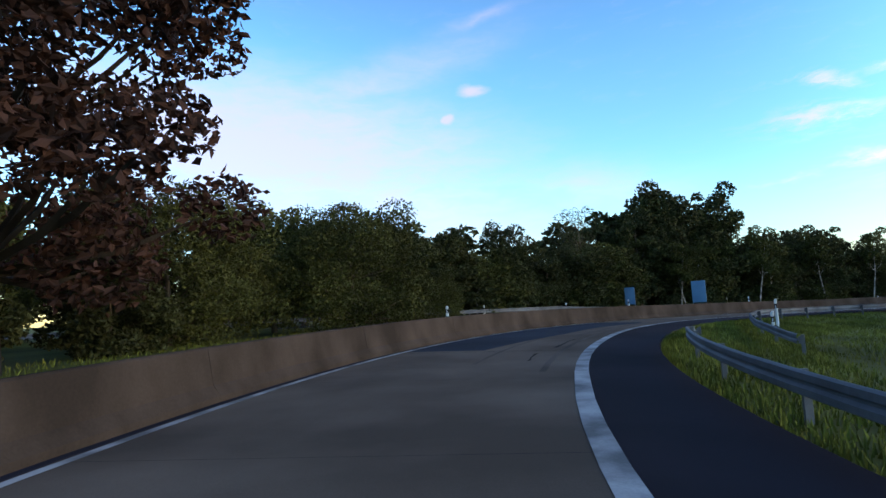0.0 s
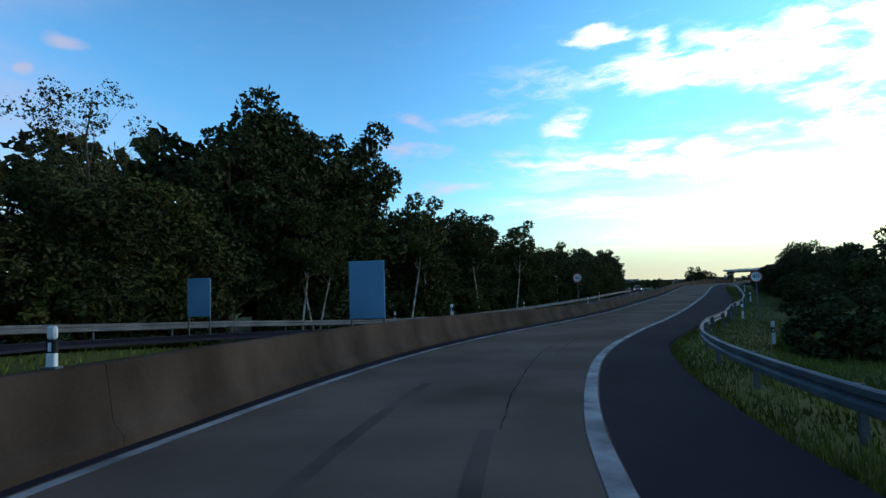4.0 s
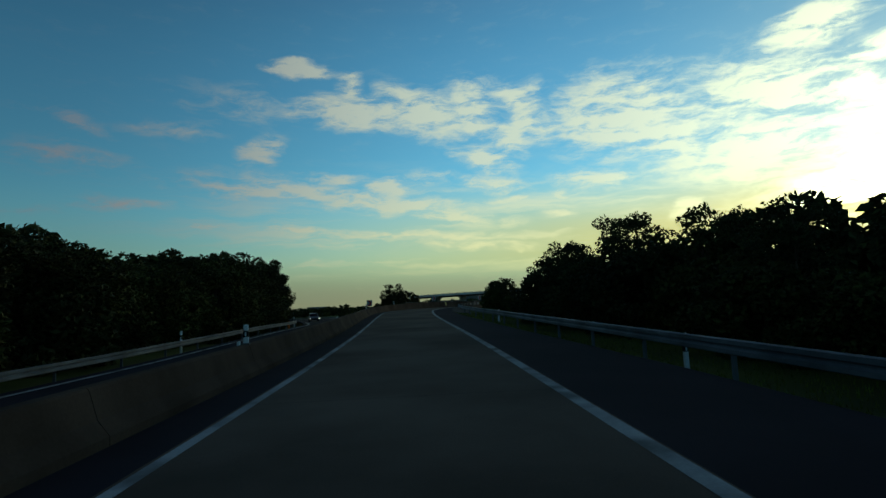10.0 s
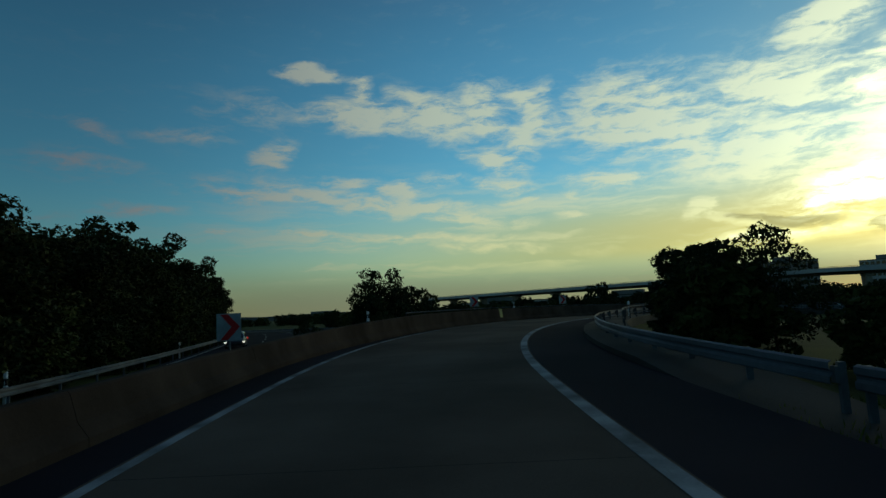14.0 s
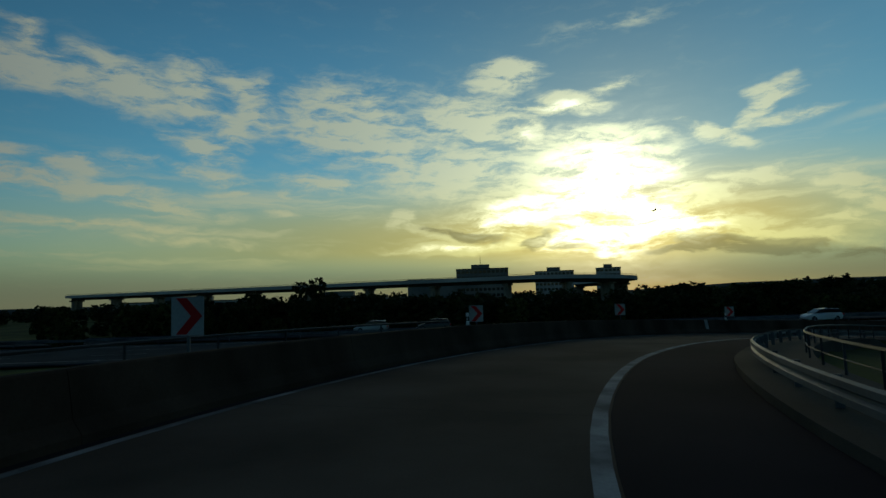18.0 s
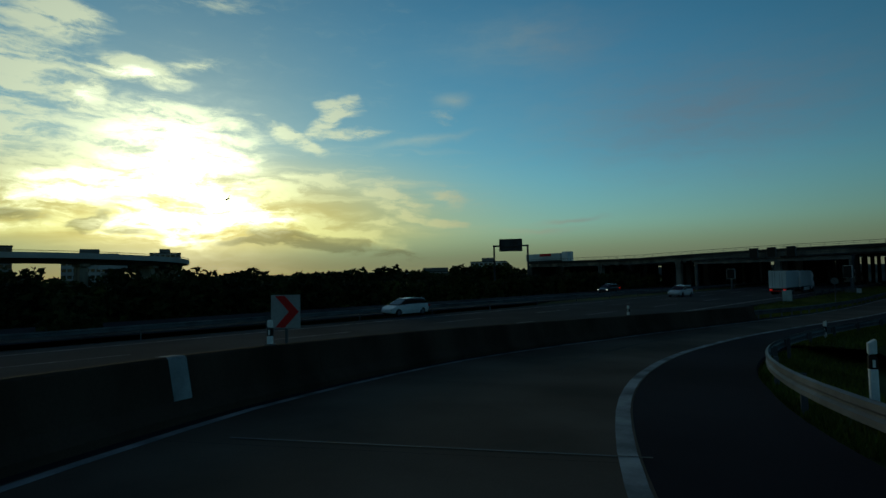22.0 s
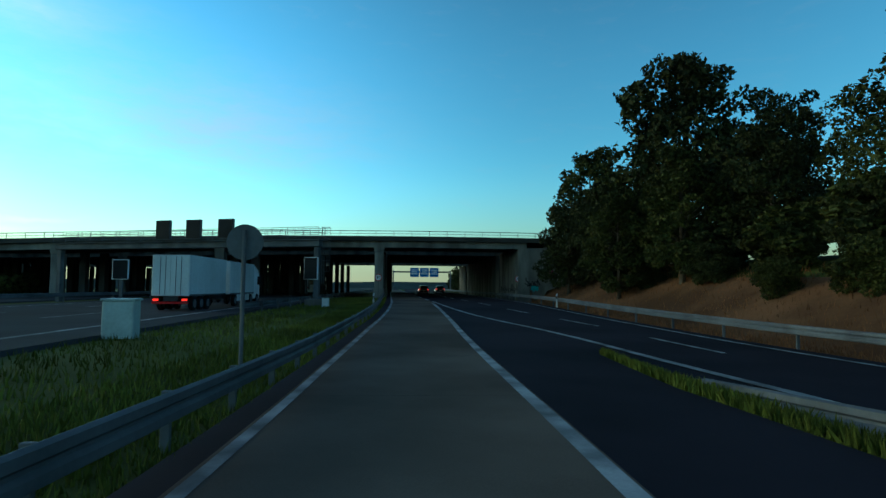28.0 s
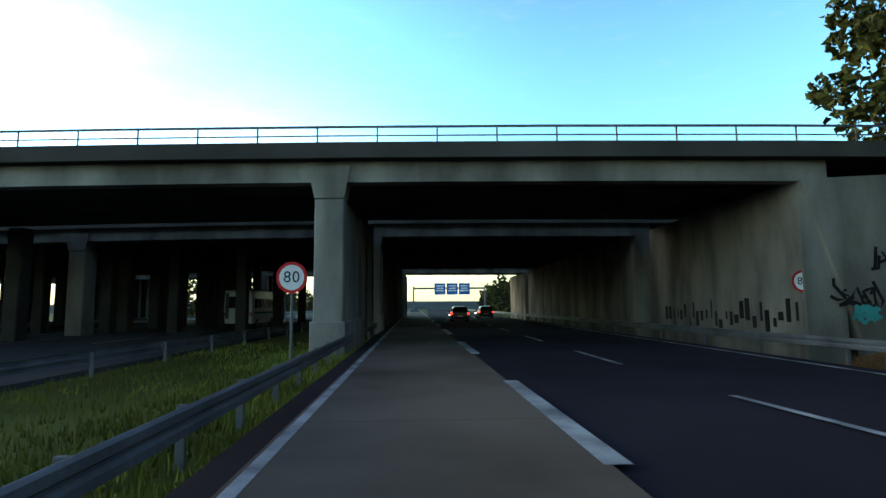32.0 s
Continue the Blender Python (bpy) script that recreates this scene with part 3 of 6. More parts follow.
# lane of concrete slabs with open joints
road = tagged(sweep("road_ramp", -60, 640, lambda s: [(left_edge(s) - 0.2, -0.03), (right_edge(s) + 0.26, -0.03)], ASPHALT), "worn grey-brown concrete lane of the ramp", "road", kind="structure")
SLAB = 5.0
_joints = stations(-40, 520, SLAB)
for _s, _e in zip(_joints, _joints[1:]):
    v, f = sweep_data(_s + 0.006, _e - 0.006, lambda s: [(left_edge(s) - 0.2, -0.02), (left_edge(s) - 0.2, 0.0), (right_edge(s) + 0.26, 0.0), (right_edge(s) + 0.26, -0.02)], 2.5)
    mesh_from("slab", v, f, CONCRETE_ROAD, road)
tagged(sweep("road_shoulder", -60, 354, lambda s: [(right_edge(s) + 0.26, -0.004), (verge(s), -0.03), (verge(s) + 0.03, -0.12)], ASPHALT), "dark bluish asphalt shoulder beside the concrete lane", "road", kind="structure")
tagged(sweep("road_gutter", -60, 640, lambda s: [(left_edge(s) - lerp(s, [(60, 0.95), (88, 1.6), (185, 1.6), (205, 0.95), (325, 0.95), (338, 0.62)]), -0.03), (left_edge(s) - 0.2, -0.006)], ASPHALT), "dark asphalt strip along the barrier", "road", kind="structure")
tagged(sweep("edge_line_left", -60, 640, lambda s: [(left_edge(s) - 0.15, 0.005), (left_edge(s), 0.005)], PAINT), "thin worn white edge line on the concrete lane", "road marking", kind="structure")
tagged(sweep("edge_line_right", -60, 382, lambda s: [(right_edge(s) + 0.03, 0.005), (right_edge(s) + lerp(s, [(20, 0.30), (70, 0.23)]), 0.005)], PAINT), "broad worn white edge line beside the shoulder", "road marking", kind="structure")
patch = tagged(sweep("road_patch", 20.5, 47.4, lambda s: [(left_edge(s) + 0.05, 0.004), (lerp(s, [(20.5, -2.0), (30, -1.05), (38, -1.1), (44, -0.6), (47.4, -1.0)]), 0.004)], PATCH), "bluish resurfaced asphalt patch in the concrete lane", "road patch", kind="structure")


def build_crack(s0, s1, off, wide, seed):
    rng = np.random.default_rng(seed)
    wob = rng.normal(size=40).cumsum() * 0.012
    w = rng.uniform(0.3, 1.0, 40) * wide
    return sweep("bitumen_seam", s0, s1, lambda s: [(off + wob[int((s - s0) / (s1 - s0) * 39)] - w[int((s - s0) / (s1 - s0) * 39)], 0.006), (off + wob[int((s - s0) / (s1 - s0) * 39)] + w[int((s - s0) / (s1 - s0) * 39)], 0.006)], TAR, 0.4, parent=road)


for _i, (_s0, _s1, _o) in enumerate([(16.6, 18.9, -0.15), (21.2, 25.6, 0.05), (29, 32, 0.0), (38, 43, -0.2), (60, 78, -0.1), (74, 84, 0.3), (302, 318, -0.35), (318, 330, 0.5)]):
    build_crack(_s0, _s1, _o, 0.055 if _s0 < 24 else 0.014, _i)

# dark tyre marks along the curve
for _s0, _s1, _o, _w in ((14, 38, 0.38, 0.07), (16, 30, -1.35, 0.05), (28, 60, -0.25, 0.09), (30, 66, -1.75, 0.09), (286, 318, -0.55, 0.08)):
    tagged(sweep("tyre_mark", _s0, _s1, lambda s: [(_o - _w, 0.0035), (_o + _w, 0.0035)], RUBBED), "dark rubbed tyre track on the concrete lane", "tyre mark", kind="structure")

# expansion joints of the ramp's bridge and a dark cross joint before the patch
for _s, _a, _b, _w, _mat, _lab in ((213.6, -4.5, 2.0, 0.07, STEEL_DULL, "pale steel expansion joint across the ramp"), (273.6, -3.4, 1.3, 0.07, STEEL_DULL, "pale steel expansion joint across the ramp"), (19.9, -4.3, 0.6, 0.06, TAR, "dark bitumen joint across the lane")):
    tagged(sweep("road_joint", _s, _s + _w, lambda s: [(_a, 0.009), (_b, 0.009)], _mat, 0.05), _lab, "road joint", kind="structure")

# the joining road on the right, the motorway and the road behind the barrier
tagged(sweep("road_right", -70, 290, lambda u: [(lerp(u, [(-2, -2.4), (1, -5.7), (8, -6.4), (40, -6.6)]) if u > -2 else -2.4, -0.025), (3.7, -0.025), (3.75, -0.12)], ASPHALT, base=right_road), "dark asphalt lanes that join from the right", "road", kind="structure")
tagged(sweep("right_road_edge_line", -70, 290, [(2.85, 0.004), (3.0, 0.004)], PAINT, base=right_road), "white edge line of the joining road", "road marking", kind="structure")
GORE = [(-60, -1.9), (-4, -1.3), (5, -1.55), (9, -2.0), (14, -2.85), (18, -3.45), (24, -4.05), (31, -4.55), (36, -4.8)]
LANE = [(-60, 0.05), (-2, 0.9), (11, 0.9), (20, 0.0), (28, -0.8), (36, -1.2), (44, -1.8), (60, -1.9)]
tagged(sweep("gore_line", -60, 36, lambda u: [(lerp(u, GORE) - 0.11, 0.005), (lerp(u, GORE) + 0.11, 0.005)], PAINT, base=right_road), "white line where the lanes merge", "road marking", kind="structure")
for _i in range(26):
    _u = -53.6 + _i * 9.2
    tagged(sweep("lane_dash", _u, _u + 4.3, lambda u: [(lerp(u, LANE) - 0.08, 0.006), (lerp(u, LANE) + 0.07, 0.006)], PAINT, base=right_road), "white lane dash on dark asphalt", "road marking", "lane dashes", kind="structure")
for _i in range(18):
    _s = 389 + _i * 11.5
    tagged(sweep("merge_dash", _s, _s + 5.6, [(1.78, 0.007), (2.06, 0.007)], PAINT), "broad white dash beside the concrete lane", "road marking", "merge dashes", kind="structure")
tagged(sweep("road_main", -420, 420, [(-9.4, -0.12), (-9.3, 0.0), (8.9, 0.0), (9.0, -0.12)], ASPHALT_OLD, 8, base=main_road), "wide grey asphalt motorway carriageway", "road", kind="structure")
tagged(sweep("main_edge_line", -420, 420, [(6.9, 0.006), (7.15, 0.006)], PAINT, 8, base=main_road), "white edge line of the motorway", "road marking", kind="structure")
tagged(sweep("main_far_line", -420, 420, [(-7.2, 0.006), (-7.0, 0.006)], PAINT, 8, base=main_road), "white far edge line of the motorway", "road marking", kind="structure")
for _o in (-2.6, 2.2):
    for _i in range(30):
        _u = -170 + _i * 12
        tagged(sweep("motorway_dash", _u, _u + 5, [(_o, 0.006), (_o + 0.15, 0.006)], PAINT, base=main_road), "white lane dash on the motorway", "road marking", "motorway dashes", kind="structure")
tagged(sweep("road_opposite", -420, 420, [(-27, -0.1), (-26.9, 0.0), (-14, 0.0), (-13.9, -0.1)], ASPHALT_OLD, 8, base=main_road), "grey asphalt of the opposite carriageway", "road", kind="structure")
tagged(sweep("road_side", -10, 335, lambda u: [(-3.6, -0.08), (-3.5, 0.0), (lerp(u, [(165, 2.4), (200, 5.2)]), 0.0), (lerp(u, [(165, 2.5), (200, 5.3)]), -0.08)], ASPHALT, base=side_road), "dark asphalt road beyond the concrete barrier", "road", kind="structure")
tagged(sweep("side_line", -10, 335, [(-2.97, 0.006), (-2.75, 0.006)], PAINT, base=side_road), "white edge line of the side road along the wood", "road marking", kind="structure")
for _u in range(196, 300, 9):
    tagged(sweep("centre_dash", _u, _u + 4, [(0.95, 0.006), (1.1, 0.006)], PAINT, base=side_road), "white centre line dash of the side road", "road marking", "centre line dashes", "structure")


def smooth(x, a, b):
    t = np.clip((x - a) / (b - a), 0, 1)
    return t * t * (3 - 2 * t)


def ground_level(px, py):
    """Level of the open ground at places (arrays)."""
    sel = (SS > -59) & (SS < 600)
    cx, cy, cz, ch, cs = CX[sel][::4], CY[sel][::4], _zz[sel][::4], _hd[sel][::4], SS[sel][::4]
    z = np.zeros(len(px))
    for i in range(0, len(px), 4000):
        x, y = px[i:i + 4000], py[i:i + 4000]
        d = np.hypot(x[:, None] - cx, y[:, None] - cy)
        j = d.argmin(1)
        near = d[np.arange(len(j)), j]
        off = (x - cx[j]) * np.cos(ch[j]) + (y - cy[j]) * np.sin(ch[j])
        right = np.interp(near, [0, 3.0, 5.0, 8.0, 20, 60], [-0.16, -0.16, -0.32, -0.85, -1.1, -1.3])
        left = np.interp(near, [0, 4.0, 7.0, 24.0, 40, 90], [-0.16, -0.2, -0.45, -0.45, -0.3, -0.5])
        left = left - 0.52 * smooth(near, 4.5, 7.0) * smooth(cs[j], 60, 96)
        left = left - 0.95 * smooth(near, 6.5, 10.0) * smooth(cs[j], 150, 184)
        left = left + 0.85 * smooth(near, 6.0, 10.5) * (1 - smooth(cs[j], 66, 100)) * (1 - smooth(near, 60, 120))
        g = cz[j] + np.where(off > 0, right, left)
        # low country round the bridge ramp, and the motorway's bed
        g = np.where(near > 16, g + (np.minimum(g, -2.6) - g) * smooth(near, 16, 50) * smooth(x, 139, 193), g)
        w = smooth(x, 220.0, 223.0) * smooth(-y, -96, -84)
        g = g * (1 - w) + np.minimum(g, -2.41) * w
        w = smooth(x, 216.6, 220.5) * smooth(-y, -18, 6) * (1 - smooth(x, 250, 262))
        g = g * (1 - w) - 2.42 * w
        # bed of the joining road and the wooded bank beside it
        west = smooth(-y, -36, -22) * smooth(-x, -212.2, -210.7) * smooth(x, 185, 196)
        g = g * (1 - west) + np.minimum(g, -2.62) * west
        bank = smooth(-x, -201.7, -190.0) * smooth(-y, -52, -20) * (1 - smooth(-y, 84, 100)) * smooth(x, 150, 172)
        g = g + bank * 4.6
        z[i:i + 4000] = g
    return z


def build_ground():
    def axis(a, b, step):
        mid = list(np.arange(a, b + 0.1, step))
        out = [12, 30, 60, 110, 200, 400, 800, 1600, 2600]
        return [a - d for d in out[::-1]] + mid + [b + d for d in out]
    xs, ys = np.array(axis(-70, 300, 2.0)), np.array(axis(-160, 170, 2.0))
    gx, gy = np.meshgrid(xs, ys)
    z = ground_level(gx.ravel(), gy.ravel())
    far = np.hypot(gx.ravel() - 130, gy.ravel())
    z = z - smooth(far, 350, 900) * 5
    verts = list(zip(gx.ravel().tolist(), gy.ravel().tolist(), z.tolist()))
    n = len(xs)
    faces = [(j * n + i, j * n + i + 1, (j + 1) * n + i + 1, (j + 1) * n + i) for j in range(len(ys) - 1) for i in range(n - 1)]
    ob = mesh_from("ground", verts, faces, GRASS_GROUND, smooth=True)
    return tagged(ob, "dark green rough grass in evening shade", "grass", kind="structure")


build_ground()


def floor_at(x, y):
    return float(ground_level(np.array([float(x)]), np.array([float(y)]))[0])

# ---- helpers for things ----
def thing(name, place, label, category, group="", turn=0.0):
    e = new(name)
    e.empty_display_size = 0.2
    e.matrix_world = Matrix.Translation(place) @ Matrix.Rotation(radians(turn), 4, "Z")
    return tagged(e, label, category, group)


def box(bm, x0, x1, y0, y1, z0, z1, bevel=0.0):
    r = bmesh.ops.create_cube(bm, size=1.0, matrix=Matrix.Translation(((x0 + x1) / 2, (y0 + y1) / 2, (z0 + z1) / 2)) @ Matrix.Diagonal((x1 - x0, y1 - y0, z1 - z0, 1)))
    if bevel:
        edges = list({e for v in r["verts"] for e in v.link_edges})
        bmesh.ops.bevel(bm, geom=edges, offset=bevel, segments=1, affect="EDGES")
    return bm


def tube(bm, p, q, r0, r1, n=8, caps=True):
    p, q = Vector(p), Vector(q)
    m = (q - p).to_track_quat("Z", "Y").to_matrix().to_4x4()
    m.translation = (p + q) / 2
    bmesh.ops.create_cone(bm, cap_ends=caps, segments=n, radius1=r0, radius2=r1, depth=(q - p).length, matrix=m)
    return bm


def leaf_cloud(rng, blobs, count, size):
    """Leaf clumps as bent quads, spread through lumpy blobs (centre, radii)."""
    verts, faces = [], []
    weights = np.array([b[1][0] * b[1][1] * b[1][2] for b in blobs]) ** 0.67
    pick = rng.choice(len(blobs), count, p=weights / weights.sum())
    for i in pick:
        c, r = blobs[i]
        d = rng.normal(size=3)
        d /= np.linalg.norm(d) + 1e-9
        rad = rng.uniform(0.45, 1.0) ** 0.5
        p = np.array(c) + d * np.array(r) * rad * rng.uniform(0.8, 1.12)
        u = rng.normal(size=3)
        u /= np.linalg.norm(u)
        v = np.cross(u, rng.normal(size=3))
        v /= np.linalg.norm(v) + 1e-9
        s = size * rng.uniform(0.6, 1.4)
        n = np.cross(u, v) * s * 0.25
        k = len(verts)
        verts += [tuple(p - u * s), tuple(p + v * s * 0.6 + n), tuple(p + u * s), tuple(p - v * s * 0.6 + n)]
        faces.append((k, k + 1, k + 2, k + 3))
    return verts, faces


def tree(name, place, height, spread, seed, leaf, label, bark=None, low=0.25, leaves=2600, size=0.3, trunk_r=0.2, lean=0.0, lumps=14, clump=1.0):
    rng = np.random.default_rng(seed)
    t = thing(name, place, label, "tree", "trees beside the road")
    bm = bmesh.new()
    top = Vector((lean * height, rng.normal() * 0.02 * height, height * 0.9))
    blobs = []
    rings = []
    for i in range(7):
        f = i / 6
        c = Vector((top.x * f + rng.normal() * 0.01 * height * f, top.y * f + rng.normal() * 0.01 * height * f, -0.5 + (top.z + 0.5) * f))
        r = trunk_r * (1 - 0.9 * f) * (1.35 if i == 0 else 1.0)
        rings.append([bm.verts.new((c.x + r * math.cos(k * math.tau / 8), c.y + r * math.sin(k * math.tau / 8), c.z)) for k in range(8)])
    for lo, hi in zip(rings, rings[1:]):
        for k in range(8):
            bm.faces.new((lo[k], lo[(k + 1) % 8], hi[(k + 1) % 8], hi[k]))
    stem = [v for ring in rings for v in ring]
    for i in range(lumps):
        f = low + (0.93 - low) * (i + 0.5) / lumps
        w = math.sin(min(1.0, (f - low) / (1 - low) * 0.70 + 0.22) * math.pi) ** 0.7
        a = i * 2.4 + rng.uniform(-0.5, 0.5)
        r = spread * w * rng.uniform(0.3, 0.75 + 0.2 * (1 - clump))
        c = Vector((top.x * f + math.cos(a) * r, math.sin(a) * r, height * f + rng.uniform(-0.03, 0.05) * height))
        b = Vector((top.x * f * 0.8, 0, max(0.1, f - 0.16) * height))
        root = min(stem, key=lambda v: (v.co - b).length_squared)
        sides = (c - root.co).cross(Vector((0, 0, 1))).normalized() * trunk_r * 0.35 * (1.1 - f)
        away = sides.cross(c - root.co).normalized() * sides.length
        foot = [root] + [bm.verts.new(root.co + v) for v in (sides + away, away - sides)]
        mid = root.co.lerp(c, 0.55) + Vector((0, 0, -0.02 * height))
        bend = [bm.verts.new(mid + v * 0.6) for v in (-away, sides + away, away - sides)]
        tip = bm.verts.new(c)
        for k in range(3):
            bm.faces.new((foot[k], foot[(k + 1) % 3], bend[(k + 1) % 3], bend[k]))
            bm.faces.new((bend[k], bend[(k + 1) % 3], tip))
        q = spread * rng.uniform(0.3, 0.5) * (0.55 + 0.45 * w) * clump
        blobs.append((tuple(c), (q, q, q * rng.uniform(0.6, 0.9))))
    part("trunk", bm, bark or BARK, t)
    v, f = leaf_cloud(rng, blobs, leaves, size)
    mesh_from("crown", v, f, leaf, t)
    return t

# ---- barriers and rails ----
def barrier_line(s):
    """Offset of the barrier's reference edge; the strip before it widens along the straight."""
    return left_edge(s) - lerp(s, [(60, 0.0), (88, 0.62), (185, 0.62), (205, 0.0)])


def barrier_high(s):
    return lerp(s, [(60, 0.92), (80, 0.90), (108, 0.64), (185, 0.64), (200, 0.86), (270, 0.86), (305, 0.82)])


def barrier_profile(s, k=0.0):
    e, h = barrier_line(s), barrier_high(s)
    return [(e - 0.42 - k, -0.1), (e - 0.42 - k, 0.09), (e - 0.56 - k, 0.27), (e - 0.66 - k, h - 0.03), (e - 0.69 - k, h), (e - 0.85, h), (e - 0.88, h - 0.03), (e - 0.98, 0.27), (e - 1.12, 0.09), (e - 1.12, -0.5)]


BARRIER_END = 322.0
barrier = thing("concrete_barrier", at(0, barrier_line(0) - 0.8), "long stained brown concrete safety barrier along the ramp", "barrier")


def under(ob, parent):
    ob.parent = parent
    ob.matrix_parent_inverse = parent.matrix_world.inverted()
    return ob


_joints = stations(-60, BARRIER_END, 6.0)
for _s0, _s1 in zip(_joints, _joints[1:]):
    v, f = sweep_data(_s0, _s1 - 0.015, barrier_profile, 2.0, True)
    under(mesh_from("segment", v, f, BARRIER), barrier)
for _s, _w, _mat, _lab in ((214.4, 0.5, PAINT_YELLOW, "faded yellow painted band on the barrier"), (274.6, 0.5, PAINT, "white painted band on the barrier")):
    v, f = sweep_data(_s, _s + _w, lambda s: [(a, b) for a, b in barrier_profile(s, -0.012)[2:5]] + [(barrier_line(s) - 0.69, barrier_high(s) + 0.006), (barrier_line(s) - 0.86, barrier_high(s) + 0.006)], 0.4)
    b = under(mesh_from("painted_band", v, f, _mat), barrier)
    b["label"] = _lab

W_BEAM = [(0.0, 0.0), (0.045, -0.03), (0.045, -0.10), (0.0, -0.135), (0.0, -0.175), (0.045, -0.21), (0.045, -0.28), (0.0, -0.31), (0.012, -0.31), (0.057, -0.285), (0.057, -0.205), (0.012, -0.17), (0.012, -0.14), (0.057, -0.105), (0.057, -0.025), (0.012, 0.0)]


def guardrail(label, s0, s1, where, top, side, base=at, gap=4.0, beams=1, spacer=True, mat=None):
    """A W-beam on posts. where(s): its offset; side: +1 when the traffic runs on its left."""
    rail = thing("guardrail", base(s0, where(s0), 0), label, "guardrail", "guardrails")
    for b in range(beams):
        v, f = sweep_data(s0, s1, lambda s: [(where(s) - side * x, top(s) + z - b * 0.36) for x, z in W_BEAM], 2.0, True, base)
        under(mesh_from("beam", v, f, mat or STEEL), rail)
    proto = None
    for s in stations(s0, s1, gap) if base is at else np.linspace(s0, s1, int((s1 - s0) / gap) + 1):
        h = heading(s) if base is at else math.degrees(math.atan2(-(base(s + 1, 0) - base(s, 0)).x, (base(s + 1, 0) - base(s, 0)).y))
        m = Matrix.Translation(base(s, where(s) + side * 0.11, top(s) - 0.02)) @ Matrix.Rotation(radians(h), 4, "Z")
        if proto is None:
            bm = box(bmesh.new(), -0.05, 0.05, -0.028, 0.028, -1.25, 0.0, 0.006)
            if spacer:
                box(bm, -0.11, -0.05, -0.05, 0.05, -0.26, -0.05)
            proto = part("post", bm, STEEL_DULL, None)
            ob = proto
        else:
            ob = new("post", proto.data)
        ob.matrix_world = m if side > 0 else m @ Matrix.Rotation(math.pi, 4, "Z")
        under(ob, rail)
    return rail


RAIL = [(-60, 3.34), (0, 3.55), (31, 3.68), (32, 6.37), (35, 5.84), (42, 5.04), (48, 4.28), (54, 3.86), (60, 3.81), (72, 4.03), (80, 4.22), (90, 4.58), (98, 5.15), (109, 5.3), (116, 5.91), (126, 6.14), (145, 5.94), (156, 5.83), (166, 5.37), (176, 4.78), (186, 3.99), (205, 3.21), (240, 2.96), (262, 3.5), (284, 3.87), (300, 3.96), (316, 4.25), (336, 4.92), (342, 5.11), (346, 4.72)]
guardrail("galvanised guardrail that dips into the grass verge", -60, 31, lambda s: lerp(s, RAIL), lambda s: lerp(s, [(22, 0.46), (31, 0.14)]), 1)
guardrail("galvanised guardrail on the grass verge of the ramp", 26, 176, lambda s: lerp(s, [(26, 6.6)] + RAIL[4:]), lambda s: lerp(s, [(26, 0.0), (32, 0.1), (42, 0.16), (48, 0.34), (56, 0.46)]), 1)
guardrail("galvanised guardrail on the ramp's bridge kerb", 176.5, 268, lambda s: lerp(s, RAIL), lambda s: lerp(s, [(176, 0.46), (186, 0.54), (258, 0.54), (268, 0.5)]), 1, gap=2.0)
guardrail("yellow-lit galvanised guardrail beside the merging ramp", 268.5, 346, lambda s: lerp(s, RAIL), lambda s: lerp(s, [(268, 0.5), (285, 0.45), (330, 0.45), (340, 0.34), (346, 0.14)]), 1)
guardrail("dark double-beam guardrail on the motorway side", 318, 470, lambda s: lerp(s, [(318, -2.9), (330, -2.65), (350, -2.4), (380, -2.35)]), lambda s: 0.5, -1, gap=2.0, mat=STEEL_DULL)
guardrail("guardrail along the joining road below the bank", -60, 190, lambda u: 5.0, lambda u: 0.54, 1, base=right_road)
guardrail("pale guardrail of the side road before the woods", -8, 300, lambda u: -4.4, lambda u: lerp(u, [(70, 0.62), (100, 0.5)]), -1, base=side_road, spacer=False, mat=STEEL_DULL)
guardrail("far guardrail of the motorway", -260, 200, lambda u: -11.2, lambda u: 0.7, -1, base=main_road, gap=8.0, spacer=False)
guardrail("low guardrail beside the motorway lane", 26, 150, lambda u: 9.3, lambda u: 0.55, 1, base=main_road, gap=4.0)

# bridge kerb of the ramp and its hand rails
tagged(sweep("kerb_right", 168, 276, lambda s: [(verge(s) + 0.02, -0.7), (verge(s) + 0.02, lerp(s, [(168, -0.55), (182, 0.1), (270, 0.1), (276, -0.3)])), (verge(s) + 1.75, lerp(s, [(168, -0.75), (182, 0.12), (270, 0.12), (276, -0.6)])), (verge(s) + 1.75, -0.9)], CONCRETE_DARK_SHADED), "grey concrete kerb of the ramp's bridge", "kerb", kind="structure")


def handrail(label, s0, s1, where, height):
    rail = thing("handrail", at(s0, where(s0)), label, "railing", "hand rails")
    for k, (z, r) in enumerate(((height, 0.035), (height * 0.55, 0.016))):
        v, f = sweep_data(s0, s1, lambda s: [(where(s) + r * math.cos(a), z + r * math.sin(a)) for a in (0.4, 1.97, 3.54, 5.11)], 2.0, True)
        under(mesh_from("top_rail" if k == 0 else "rail", v, f, STEEL_DARK), rail)
    first = None
    for s in stations(s0, s1, 2.0):
        if first is None:
            first = part("post", tube(bmesh.new(), (0, 0, -0.3), (0, 0, height), 0.026, 0.026, 6), STEEL_DARK, None)
            ob = first
        else:
            ob = new("post", first.data)
        ob.matrix_world = Matrix.Translation(at(s, where(s)))
        under(ob, rail)
    return rail


